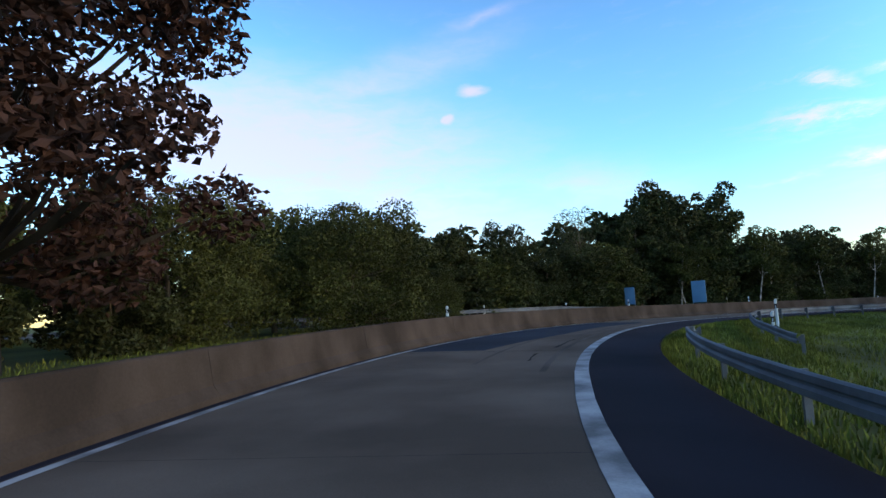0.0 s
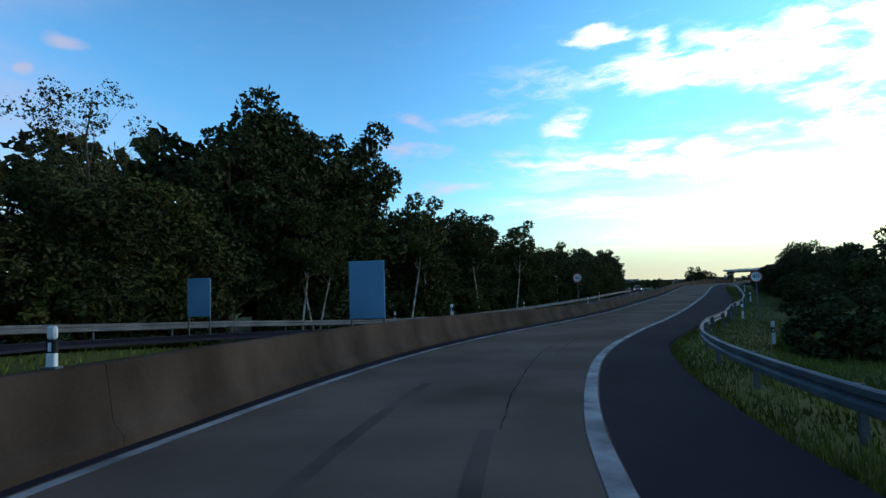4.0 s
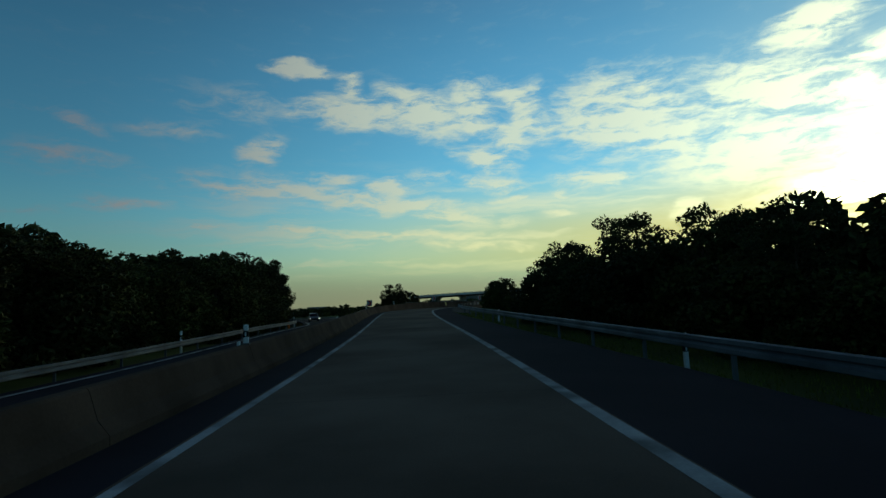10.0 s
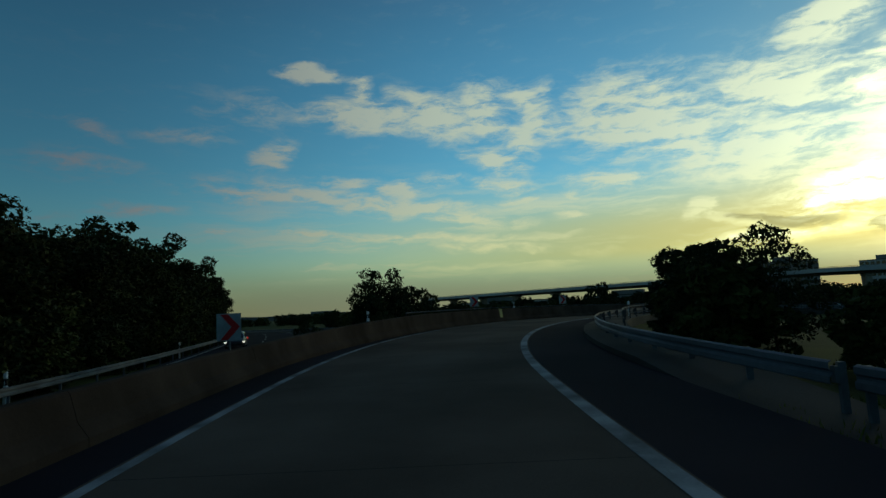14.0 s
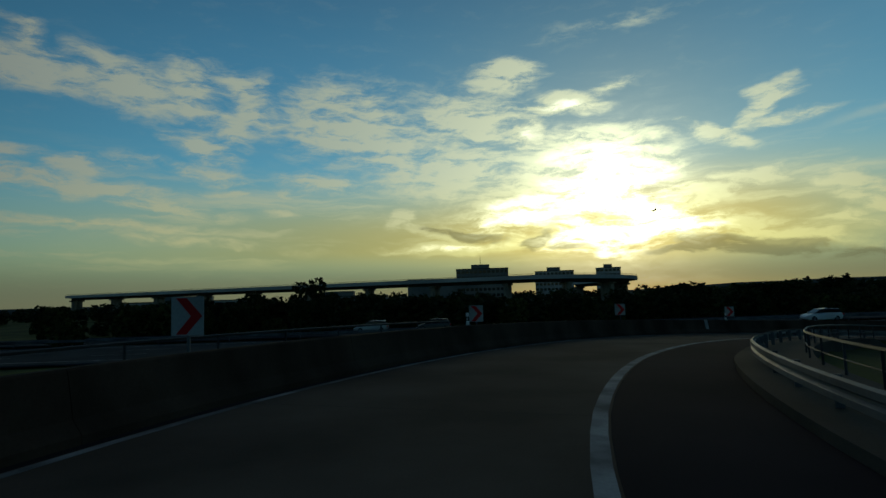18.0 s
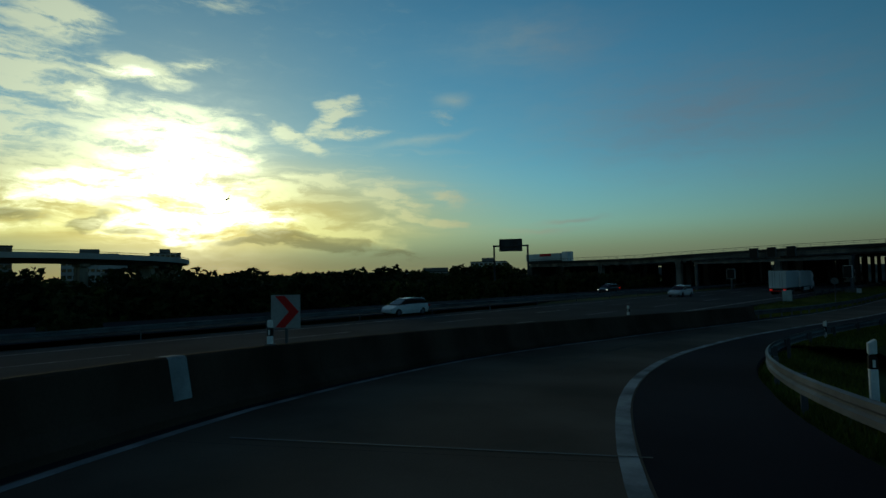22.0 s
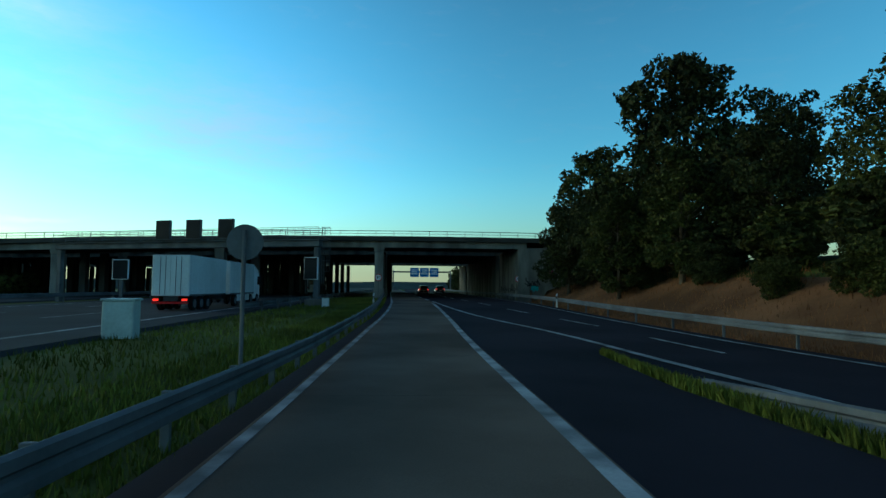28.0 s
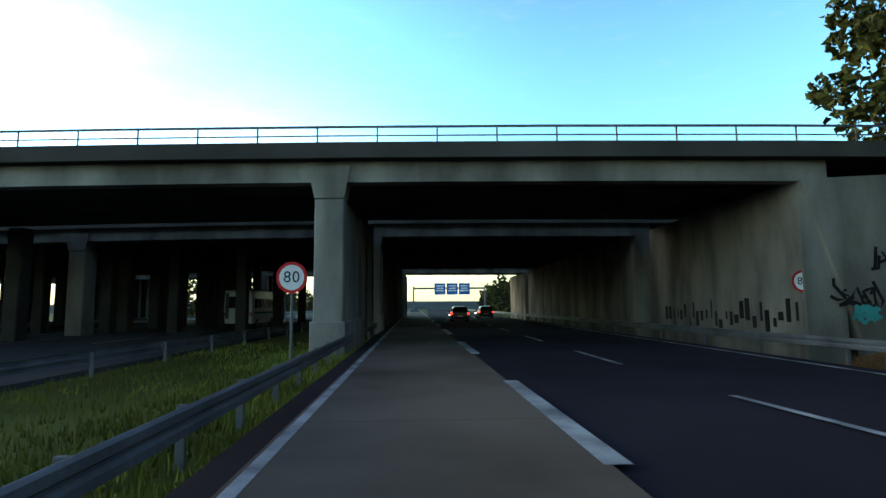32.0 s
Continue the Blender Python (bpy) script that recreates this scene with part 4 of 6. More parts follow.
handrail("steel hand rail on the inner side of the ramp's bridge", 196, 274, lambda s: verge(s) + 1.6, 0.7)
handrail("thin steel hand rail beyond the concrete barrier", 203.5, 246, lambda s: left_edge(s) - lerp(s, [(186, 1.6), (200, 2.6), (246, 3.4)]), 0.95)


# ---- marker posts and signs ----
def marker_post(place, turn, label="white roadside marker post with black band"):
    t = thing("marker_post", place, label, "marker post", "marker posts along the road", turn)
    bm = bmesh.new()
    box(bm, -0.06, 0.06, -0.045, 0.045, -0.4, 0.72, 0.018)
    part("post", bm, WHITE, t)
    bm = box(bmesh.new(), -0.062, 0.062, -0.047, 0.047, 0.52, 0.74, 0.018)
    bmesh.ops.rotate(bm, verts=[v for v in bm.verts if v.co.z > 0.7], cent=(0, 0, 0.72), matrix=Matrix.Rotation(radians(14), 3, "Y"))
    part("band", bm, BLACK, t, "slanted black band")
    bm = box(bmesh.new(), -0.06, 0.06, -0.045, 0.045, 0.76, 1.0, 0.018)
    bmesh.ops.translate(bm, verts=[v for v in bm.verts if v.co.z > 0.95 and v.co.x < 0], vec=(0, 0, -0.05))
    part("head", bm, WHITE, t)
    part("reflector", box(bmesh.new(), -0.02, 0.02, -0.051, -0.044, 0.56, 0.68), WHITE, t, "small white reflector")
    return t


post_first = None
for _s, _o in ((39.5, 5.9), (49.2, 5.3), (89.5, 6.9), (107, 5.9), (140, -6.4), (133.2, 6.7), (160.8, 6.7), (168, -6.6), (214.5, 3.2), (228, 4.1), (249.5, -7.3), (281.5, 4.9), (323, 5.6), (378.5, -2.8), (309.5, 4.1)):
    p = at(_s, _o)
    if abs(_o) > 5.8 or _s > 290:
        p.z = max(floor_at(p.x, p.y) - 0.02, p.z - 1.0) if _o > 0 else floor_at(p.x, p.y) + 0.1
    if post_first is None:
        post_first = marker_post(p, heading(_s))
    else:
        copy_thing(post_first, Matrix.Translation(p) @ Matrix.Rotation(radians(heading(_s) + (_s * 7) % 9 - 4), 4, "Z"))
for _u, _o in ((-5.6, 4.3), (-22, -3.3), (30, 4.6)):
    copy_thing(post_first, Matrix.Translation(right_road(_u, _o, -0.1)) @ Matrix.Rotation(radians(180), 4, "Z"))
for _u in (58, 72, 100, 122, 150, 188, 215):
    copy_thing(post_first, Matrix.Translation(side_road(_u, -4.6, 0.0)) @ Matrix.Rotation(radians(heading(min(_u, 176))), 4, "Z"))


def delineator(s):
    """A short reflector post clamped on the barrier's top."""
    t = thing("delineator", at(s, barrier_line(s) - 0.77, barrier_high(s)), "short white delineator with a black band on the barrier", "marker post", "delineators on the barrier", heading(s))
    part("post", box(bmesh.new(), -0.055, 0.055, -0.03, 0.03, 0.0, 0.16, 0.012), WHITE, t)
    part("band", box(bmesh.new(), -0.056, 0.056, -0.031, 0.031, 0.16, 0.30, 0.012), BLACK, t, "black band")
    part("head", box(bmesh.new(), -0.055, 0.055, -0.03, 0.03, 0.30, 0.44, 0.02), WHITE, t)
    part("reflector", box(bmesh.new(), -0.018, 0.018, -0.037, -0.03, 0.18, 0.27), WHITE, t, "small white reflector")
    part("foot", box(bmesh.new(), -0.09, 0.09, -0.05, 0.05, 0.0, 0.025, 0.006), STEEL_DULL, t, "grey clamp foot")
    return t


for _s in (27, 57.5, 82, 107, 132.5, 172, 194, 217.5, 242, 278, 304.9):
    delineator(_s)


def flat_shape(bm, pts, y, thick=0.004):
    """A flat plate in the xz plane, facing -y."""
    vs = [bm.verts.new((x, y, z)) for x, z in pts]
    f = bm.faces.new(vs)
    r = bmesh.ops.extrude_face_region(bm, geom=[f])
    bmesh.ops.translate(bm, verts=[e for e in r["geom"] if isinstance(e, bmesh.types.BMVert)], vec=(0, thick, 0))
    return bm


def disc(r, y, thick=0.004, n=40, z=0.0):
    return flat_shape(bmesh.new(), [(r * math.cos(i * math.tau / n), z + r * math.sin(i * math.tau / n)) for i in range(n)], y, thick)


def letters(text, size, mat, parent, x, y, z):
    """Each character as a part of its own, side by side round x."""
    for k, ch in enumerate(text):
        c = bpy.data.curves.new("writing", "FONT")
        c.body, c.size, c.extrude, c.align_x, c.align_y = ch, size, 0.002, "CENTER", "CENTER"
        ob = new("writing", c)
        me = bpy.data.meshes.new_from_object(ob)
        bpy.data.objects.remove(ob)
        me.materials.clear()
        me.materials.append(mat)
        w = new("digit", me)
        w.parent = parent
        w.matrix_basis = Matrix.Translation((x + (k - (len(text) - 1) / 2) * size * 0.55, y, z)) @ Matrix.Rotation(radians(90), 4, "X")


def round_sign(place, turn, text, high, label, back=False, pole_r=0.035, r=0.375):
    t = thing("road_sign", place, label, "road sign", "round road signs", turn)
    part("pole", tube(bmesh.new(), (0, 0.05, -0.6), (0, 0.05, high + 0.2), pole_r, pole_r, 10), STEEL_DULL, t)
    flip = -1 if back else 1
    plate = part("plate", disc(r, 0.0, 0.02, z=high), STEEL_DULL if back else RED, t, "grey back of the round plate" if back else "red ring")
    if back:
        part("brace", box(bmesh.new(), -r * 0.8, r * 0.8, -0.03, 0.0, high - 0.02, high + 0.03), STEEL_DULL, t)
    else:
        part("face", disc(r * 0.8, -0.005, 0.004, z=high), WHITE, t, "white face")
        letters(text, 0.38, BLACK, t, 0, -0.009, high)
        part("bracket", box(bmesh.new(), -0.05, 0.05, 0.02, 0.09, high - 0.15, high - 0.1), STEEL_DULL, t)
    return t


def on_ground(s, o, down=0.0):
    p = at(s, o)
    p.z = floor_at(p.x, p.y) - down
    return p


round_sign(on_ground(109, -5.1), heading(107), "40", 2.55 - (on_ground(109, -5.1).z - at(107, 0).z), "round red-ringed 40 speed limit sign on a steel pole")
round_sign(on_ground(107.5, 6.8), heading(107), "40", 2.2 - (on_ground(107.5, 6.8).z - at(107, 0).z), "round red-ringed 40 speed limit sign behind the guardrail")
round_sign(Vector((217.3, -56.4, -2.4)), 176, "80", 2.45, "round red-ringed 80 speed limit sign before the bridge pier")
round_sign(Vector((201.0, -62.0, -2.4)), 178, "80", 2.5, "round red-ringed 80 speed limit sign beside the bank")
round_sign(Vector((217.4, -7.0, -2.5)), 0, "", 2.35, "back of a round sign on a pole in the grass median", True, r=0.3)
round_sign(Vector((208.8, -1.0, -2.4)), 4, "", 2.4, "back of a round sign in the grass between the lanes", True, r=0.45)


def chevron_sign(place, turn, w=0.62, h=0.66):
    t = thing("chevron_sign", place, "square white sign with a red curve chevron on a pole", "road sign", "curve chevron signs", turn)
    part("pole", tube(bmesh.new(), (0, 0.04, -0.8), (0, 0.04, h * 0.5), 0.03, 0.03, 8), STEEL_DULL, t)
    # panel takes the greyed white, its backlit shade painted in
    part("panel", box(bmesh.new(), -w / 2, w / 2, 0.0, 0.015, -h / 2, h / 2, 0.004), SIGN_WHITE_BACKLIT, t, "white panel")
    a, b = w * 0.46, h * 0.47
    part("chevron", flat_shape(bmesh.new(), [(-a * 0.75, b), (-a * 0.05, b), (a, 0), (-a * 0.05, -b), (-a * 0.75, -b), (a * 0.25, 0)], -0.005), RED, t, "red chevron")
    return t


first = None
for _s, _o, _z in ((183.2, -5.8, 1.1), (212.5, -6.75, 1.44), (227.5, -6.4, 1.42), (246, -6.9, 1.25), (264, -6.1, 1.45), (279.5, -5.1, 1.42)):
    m = Matrix.Translation(at(_s, _o, _z)) @ Matrix.Rotation(radians(heading(_s - 12) - 4), 4, "Z")
    if first is None:
        first = chevron_sign(at(_s, _o, _z), heading(_s - 12) - 4)
    else:
        copy_thing(first, m)

for _p, _t, _lab in ((at(74.5, -5.3), heading(60) + 4, "tall narrow blue-grey information board on two posts"), (at(80.5, -16.4), heading(60) + 4, "narrow blue-grey information board before the woods")):
    t = thing("info_board", _p, _lab, "sign board", "information boards", _t)
    part("board", box(bmesh.new(), -0.55, 0.55, 0.0, 0.05, 1.0, 2.75, 0.02), BOARD, t, "faded blue-grey board")
    for x in (-0.5, 0.5):
        part("leg", box(bmesh.new(), x - 0.03, x + 0.03, 0.05, 0.11, -0.6, 2.7), STEEL_DULL, t)

t = thing("orange_beacon", Vector((146.7, 75.6, floor_at(146.7, 75.6))), "orange hydrant marker post on a pale concrete base", "marker post")
part("base", box(bmesh.new(), -0.6, 0.6, -0.35, 0.35, -0.3, 0.35, 0.04), CONCRETE, t)
part("post", box(bmesh.new(), 0.15, 0.3, -0.08, 0.08, 0.3, 1.4, 0.03), ORANGE, t, "orange post")

t = thing("roadside_cabinet", Vector((222.9, -14.3, floor_at(222.9, -14.3) - 0.22)), "pale grey-green roadside control cabinet in the grass", "cabinet", turn=8)
part("body", box(bmesh.new(), -0.42, 0.42, -0.3, 0.3, -0.1, 1.3, 0.02), CABINET, t)
part("roof", box(bmesh.new(), -0.46, 0.46, -0.35, 0.35, 1.3, 1.37, 0.015), CABINET, t)
part("door", box(bmesh.new(), -0.39, 0.39, 0.3, 0.315, 0.12, 1.27, 0.005), CABINET, t)
part("plinth", box(bmesh.new(), -0.52, 0.52, -0.32, 0.32, -0.3, 0.06), CONCRETE, t)
t = thing("roadside_cabinet", Vector((220.4, -38.8, -2.4)), "small white switch box beside the guardrail", "cabinet")
part("body", box(bmesh.new(), -0.25, 0.25, -0.15, 0.15, -0.1, 0.6, 0.02), WHITE, t)
part("roof", box(bmesh.new(), -0.28, 0.28, -0.18, 0.18, 0.6, 0.64), CABINET, t)

# ---- the road bridges across the motorway ----
AX = Vector((-0.9995, 0.03, 0.0))           # along the deck, towards the bank
DEEP = Vector((-0.0, -1.0, 0.0))
PIER = Vector((217.5, -61.8, -2.3))


def skew(bm_box):
    """Turns deck coordinates (along, southwards, up) into world ones."""
    for v in bm_box.verts:
        crest = 0.25 - 0.6 * min(1.4, ((v.co.x - 2.0) / 40.0) ** 2)
        v.co = AX * v.co.x + DEEP * v.co.y + Vector((0, 0, v.co.z + (crest if v.co.z > 5.0 else 0.0)))
    return bm_box


def deck_box(x0, x1, y0, y1, z0, z1, bevel=0.0):
    return skew(box(bmesh.new(), x0, x1, y0, y1, z0, z1, bevel))


def deck_span(x0, x1, y0, y1, z0, z1, bevel=0.0):
    """A long member of the deck, in short lengths so that it follows the crest."""
    bm = bmesh.new()
    xs = np.linspace(x0, x1, 15)
    rows = [[bm.verts.new((x, y, z)) for y, z in ((y0, z0), (y1, z0), (y1, z1), (y0, z1))] for x in xs]
    for p, q in zip(rows, rows[1:]):
        for j in range(4):
            bm.faces.new((p[j], p[(j + 1) % 4], q[(j + 1) % 4], q[j]))
    bm.faces.new(rows[0])
    bm.faces.new(rows[-1][::-1])
    return skew(bm)


def road_bridge(y0, lift, label, railing=True, wall_pier=6.0, d=13.5):
    t = thing("road_bridge", PIER + DEEP * y0, label, "bridge", "parallel road bridges")
    a, b = -76.0, 17.5
    # deck and inner girders: under-bridge shade put into their darker colour
    part("deck", deck_span(a, b + 14, 0.25, d, 6.5 + lift, 7.0 + lift), CONCRETE_DARK_SHADED, t)
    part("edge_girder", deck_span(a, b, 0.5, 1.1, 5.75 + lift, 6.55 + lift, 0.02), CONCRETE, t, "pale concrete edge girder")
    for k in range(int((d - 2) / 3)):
        part("girder", deck_span(a, b, 3.2 + k * 3, 3.8 + k * 3, 6.0 + lift, 6.5 + lift), CONCRETE_DARK_SHADED, t)
    part("fascia", deck_span(a, b + 14, 0.0, 0.5, 6.5 + lift, 7.05 + lift, 0.02), CONCRETE_DARK_SHADED, t, "dark weathered parapet edge")
    part("fascia", deck_span(a, b + 14, d, d + 0.4, 6.5 + lift, 7.05 + lift), CONCRETE_DARK_SHADED, t)
    for x in (-55.5, -37.0, -18.5, 0.0):
        bm = bmesh.new()
        box(bm, x - 0.52, x + 0.52, 0.55, wall_pier if x == 0.0 else 1.9, -1.0, 5.2 + lift, 0.05)
        part("pier", skew(bm), CONCRETE, t)
        bm = bmesh.new()
        box(bm, x - 0.52, x + 0.52, 0.5, 1.5, 5.2 + lift, 6.3 + lift)
        for v in bm.verts:
            if v.co.z > 6:
                v.co.x = x + (v.co.x - x) * 1.45
                v.co.y -= 0.12 if v.co.y < 1 else 0
        part("pier_head", skew(bm), CONCRETE, t, "flared pale pier head")
        # columns below the deck: the piers' concrete, darkened in colour as shade
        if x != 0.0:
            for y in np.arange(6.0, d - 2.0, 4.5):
                part("column", deck_box(x - 0.4, x + 0.4, y, y + 0.9, -1.0, 5.9 + lift, 0.05), CONCRETE_DARK_SHADED, t)
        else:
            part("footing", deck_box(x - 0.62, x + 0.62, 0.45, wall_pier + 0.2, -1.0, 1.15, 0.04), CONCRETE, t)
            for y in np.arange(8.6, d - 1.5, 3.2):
                part("column", deck_box(x - 0.4, x + 0.4, y, y + 0.9, -1.0, 5.9 + lift, 0.05), CONCRETE_DARK_SHADED, t)
    if not railing:
        # these column rows have the under-deck shade in their colour too
        first = None
        for y in np.arange(4.0, d - 2.0, 9.0):
            for i in range(14):
                p = AX * (-69.0 + i * 4.6) + DEEP * y
                if first is None:
                    first = part("column", box(bmesh.new(), -0.35, 0.35, -0.35, 0.35, -1.0, 5.9 + lift, 0.04), CONCRETE_DARK_SHADED, t)
                    ob = first
                else:
                    ob = new("column", first.data)
                    ob.parent = t
                ob.location = p
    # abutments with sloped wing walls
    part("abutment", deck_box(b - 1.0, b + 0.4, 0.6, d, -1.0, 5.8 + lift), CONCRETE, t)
    part("abutment", deck_box(a - 1.0, a + 0.4, 0.6, d, -1.0, 6.4 + lift), CONCRETE_DARK_SHADED, t)
    bm = bmesh.new()
    vs = [bm.verts.new(c) for c in ((b - 1.0, 0.45, 5.8 + lift), (b + 12, 0.45, 6.6 + lift), (b + 9, 0.45, 3.2), (b + 2.4, 0.45, 1.0), (b + 1.2, 0.45, -1.0), (b + 0.6, 0.45, 0.9))]
    f = bm.faces.new(vs)
    r = bmesh.ops.extrude_face_region(bm, geom=[f])
    bmesh.ops.translate(bm, verts=[e for e in r["geom"] if isinstance(e, bmesh.types.BMVert)], vec=(0, 0.5, 0))
    part("wing_wall", skew(bm), CONCRETE, t, "pale sloping concrete wing wall with graffiti")
    if railing:
        for z, r_ in ((7.68, 0.035), (7.36, 0.02)):
            part("rail", deck_span(a, b + 13, 0.3 - r_, 0.3 + r_, z + lift - r_, z + lift + r_), STEEL_DULL, t)
        first = None
        for i in range(int((b + 13 - a) / 2.1)):
            p = AX * (a + i * 2.1) + DEEP * 0.3 + Vector((0, 0, 0.25 - 0.6 * min(1.4, ((a + i * 2.1 - 2.0) / 40.0) ** 2)))
            if first is None:
                first = part("rail_post", tube(bmesh.new(), (0, 0, 7.0 + lift), (0, 0, 7.7 + lift), 0.03, 0.03, 6), STEEL_DULL, t)
                first.location = p
            else:
                ob = new("rail_post", first.data)
                ob.parent, ob.location = t, p
    return t


front = road_bridge(0.0, 0.0, "wide grey concrete road bridge with flared piers and steel railing")
road_bridge(15.2, 0.0, "second broad concrete road bridge behind the first", False, 2.4, 37.0)
road_bridge(54.0, 0.0, "third grey concrete road bridge further along the motorway", False, 2.4)


def stroke(rng, x, z0, z1, y):
    """One scrawled stroke of paint on a wall of the front bridge."""
    bm = bmesh.new()
    pts = [Vector((x + rng.uniform(-0.35, 0.35), rng.uniform(z0, z1))) for _ in range(5)]
    rows = []
    for i, p in enumerate(pts):
        d = pts[min(i + 1, 4)] - pts[max(i - 1, 0)]
        w = Vector((-d.y, d.x)).normalized() * 0.06 if d.length > 0.01 else Vector((0.06, 0))
        rows.append([bm.verts.new((c.x, y, c.y)) for c in (p - w, p + w)])
    for g, h in zip(rows, rows[1:]):
        bm.faces.new((g[0], g[1], h[1], h[0]))
    return skew(bm)


_rng = np.random.default_rng(8)
for _i, (_x0, _x1, _z0, _z1, _m) in enumerate(((17.4, 19.0, 1.3, 2.5, BLACK), (18.8, 21.0, 2.6, 3.6, BLACK), (19.6, 20.4, 2.9, 3.5, PINK), (18.2, 18.7, 0.9, 1.6, TEAL))):
    for _j in range(7):
        part("graffiti_stroke", stroke(_rng, _x0 + (_x1 - _x0) * (_j + 0.5) / 7, _z0, _z1, 0.44 - (_i * 7 + _j) * 0.001), _m, front, "scrawled spray paint stroke")
_rng = np.random.default_rng(9)
for _i in range(26):
    _bm = bmesh.new()
    _y, _z = 1.0 + _i * 0.42, _rng.uniform(0.5, 1.1)
    box(_bm, 16.47, 16.49, _y, _y + _rng.uniform(0.05, 0.3), _z, _z + _rng.uniform(0.3, 0.9))
    part("graffiti_stroke", skew(_bm), BLACK, front, "dark spray paint stroke on the abutment")

# ---- sign gantry with dark display panels ----
t = thing("sign_gantry", Vector((221.45, -41.2, -2.35)), "grey steel sign gantry with dark display panels over the motorway", "gantry", turn=-18)
part("column", box(bmesh.new(), -0.2, 0.2, -0.2, 0.2, -0.3, 5.1, 0.02), STEEL_DULL, t)
part("column", box(bmesh.new(), 24.8, 25.2, -0.2, 0.2, -0.3, 5.1, 0.02), STEEL_DULL, t)
part("base", box(bmesh.new(), -0.7, 0.7, -0.6, 0.6, -0.3, 0.45, 0.04), CONCRETE, t)
part("beam", box(bmesh.new(), -0.3, 25.3, -0.35, 0.35, 4.55, 5.05, 0.03), STEEL_DULL, t)
part("walkway", box(bmesh.new(), -0.4, 25.3, -0.6, 0.6, 5.05, 5.11), STEEL_DULL, t)
for y in (-0.6, 0.6):
    for z in (5.45, 5.75, 6.05):
        part("rail", tube(bmesh.new(), (-0.4, y, z), (25.3, y, z), 0.022, 0.022, 6), STEEL_DULL, t)
    for i in range(20):
        part("rail_post", tube(bmesh.new(), (-0.4 + i * 1.35, y, 5.1), (-0.4 + i * 1.35, y, 6.06), 0.02, 0.02, 5), STEEL_DULL, t)
for x in (7.5, 10.5, 13.4):
    p = part("display", box(bmesh.new(), x - 0.7, x + 0.7, 0.9, 1.15, 5.2, 6.8, 0.03), STEEL_DULL, t)
    part("screen", box(bmesh.new(), x - 0.64, x + 0.64, 1.15, 1.17, 5.26, 6.74), BLACK, p, "dark unlit screen")
for y in (-0.2, 0.2):
    part("ladder_rail", tube(bmesh.new(), (-0.5, y, 1.6), (-0.5, y, 6.1), 0.022, 0.022, 5), STEEL_DULL, t)
for i in range(13):
    part("rung", tube(bmesh.new(), (-0.5, -0.2, 1.75 + i * 0.34), (-0.5, 0.2, 1.75 + i * 0.34), 0.014, 0.014, 5), STEEL_DULL, t)
for i in range(5):
    bm = bmesh.new()
    ring = [(-0.5 - 0.6 * math.sin(a), 0.34 * math.cos(a), 2.6 + i * 0.86) for a in np.linspace(0, math.pi, 9)]
    for p, q in zip(ring, ring[1:]):
        tube(bm, p, q, 0.014, 0.014, 4)
    part("cage_hoop", bm, STEEL_DULL, t)
for a in (0.8, math.pi / 2, math.pi - 0.8):
    x, y = -0.5 - 0.6 * math.sin(a), 0.34 * math.cos(a)
    part("cage_strap", tube(bmesh.new(), (x, y, 2.6), (x, y, 6.05), 0.012, 0.012, 4), STEEL_DULL, t)
p = part("display", box(bmesh.new(), -0.26, 0.9, 0.22, 0.42, 1.95, 3.7, 0.03), WHITE, t, "panel with a white rim")
part("screen", box(bmesh.new(), -0.21, 0.85, 0.42, 0.44, 2.0, 3.65), BLACK, p, "dark unlit screen")

t = thing("display_panel", Vector((238.5, -46.0, -2.35)), "dark display panel on a post beside the far lane", "display panel")
part("post", box(bmesh.new(), -0.12, 0.12, -0.12, 0.12, -0.3, 3.4), STEEL_DULL, t)
p = part("display", box(bmesh.new(), -0.66, 0.66, 0.13, 0.3, 1.9, 3.6, 0.03), WHITE, t, "panel with a white rim")
part("screen", box(bmesh.new(), -0.6, 0.6, 0.3, 0.32, 1.96, 3.54), BLACK, p, "dark unlit screen")

# blue overhead signs beyond the bridges
t = thing("overhead_sign", Vector((205.5, -228.0, -2.3)), "blue overhead direction boards on a steel gantry", "gantry")
for x in (-11.0, 13.0):
    part("column", box(bmesh.new(), x - 0.25, x + 0.25, -0.2, 0.2, -0.5, 8.2), STEEL_DULL, t)
part("beam", box(bmesh.new(), -11, 13, -0.3, 0.3, 7.2, 7.8), STEEL_DULL, t)
for x, w in ((-4.1, 3.7), (0.0, 3.7), (4.1, 3.7)):
    p = part("board", box(bmesh.new(), x - w / 2, x + w / 2, 0.35, 0.5, 5.4, 9.2, 0.05), BLUE, t, "blue direction board")
    for z, l in ((8.3, 2.6), (7.5, 2.2), (6.7, 2.8)):
        part("line_of_writing", box(bmesh.new(), x - l / 2, x + l / 2, 0.5, 0.52, z - 0.18, z + 0.18), WHITE, p, "white bar of unreadable writing")

# ---- trees and shrubs: a few grown forms, each planted many times ----
GROUPS = {"wood": "woodland trees beyond the barrier", "bank": "trees on the bank", "verge": "trees and shrubs beside the ramp", "far": "distant trees"}
FORMS = {}


def grown(how, name, label, group, place, turn, big, broad):
    m = Matrix.Translation(place) @ Matrix.Rotation(radians(turn), 4, "Z") @ Matrix.Diagonal((big * broad, big * broad, big, 1))
    form = how["seed"]
    if form not in FORMS:
        FORMS[form] = t = tree(name, Vector((0, 0, 0)), label=label, **how)
        t.matrix_world = m
    else:
        t = copy_thing(FORMS[form], m)
        t.matrix_world = m
        t.name = name
    return tagged(t, label, "shrub" if name == "shrub" else "tree", GROUPS[group])


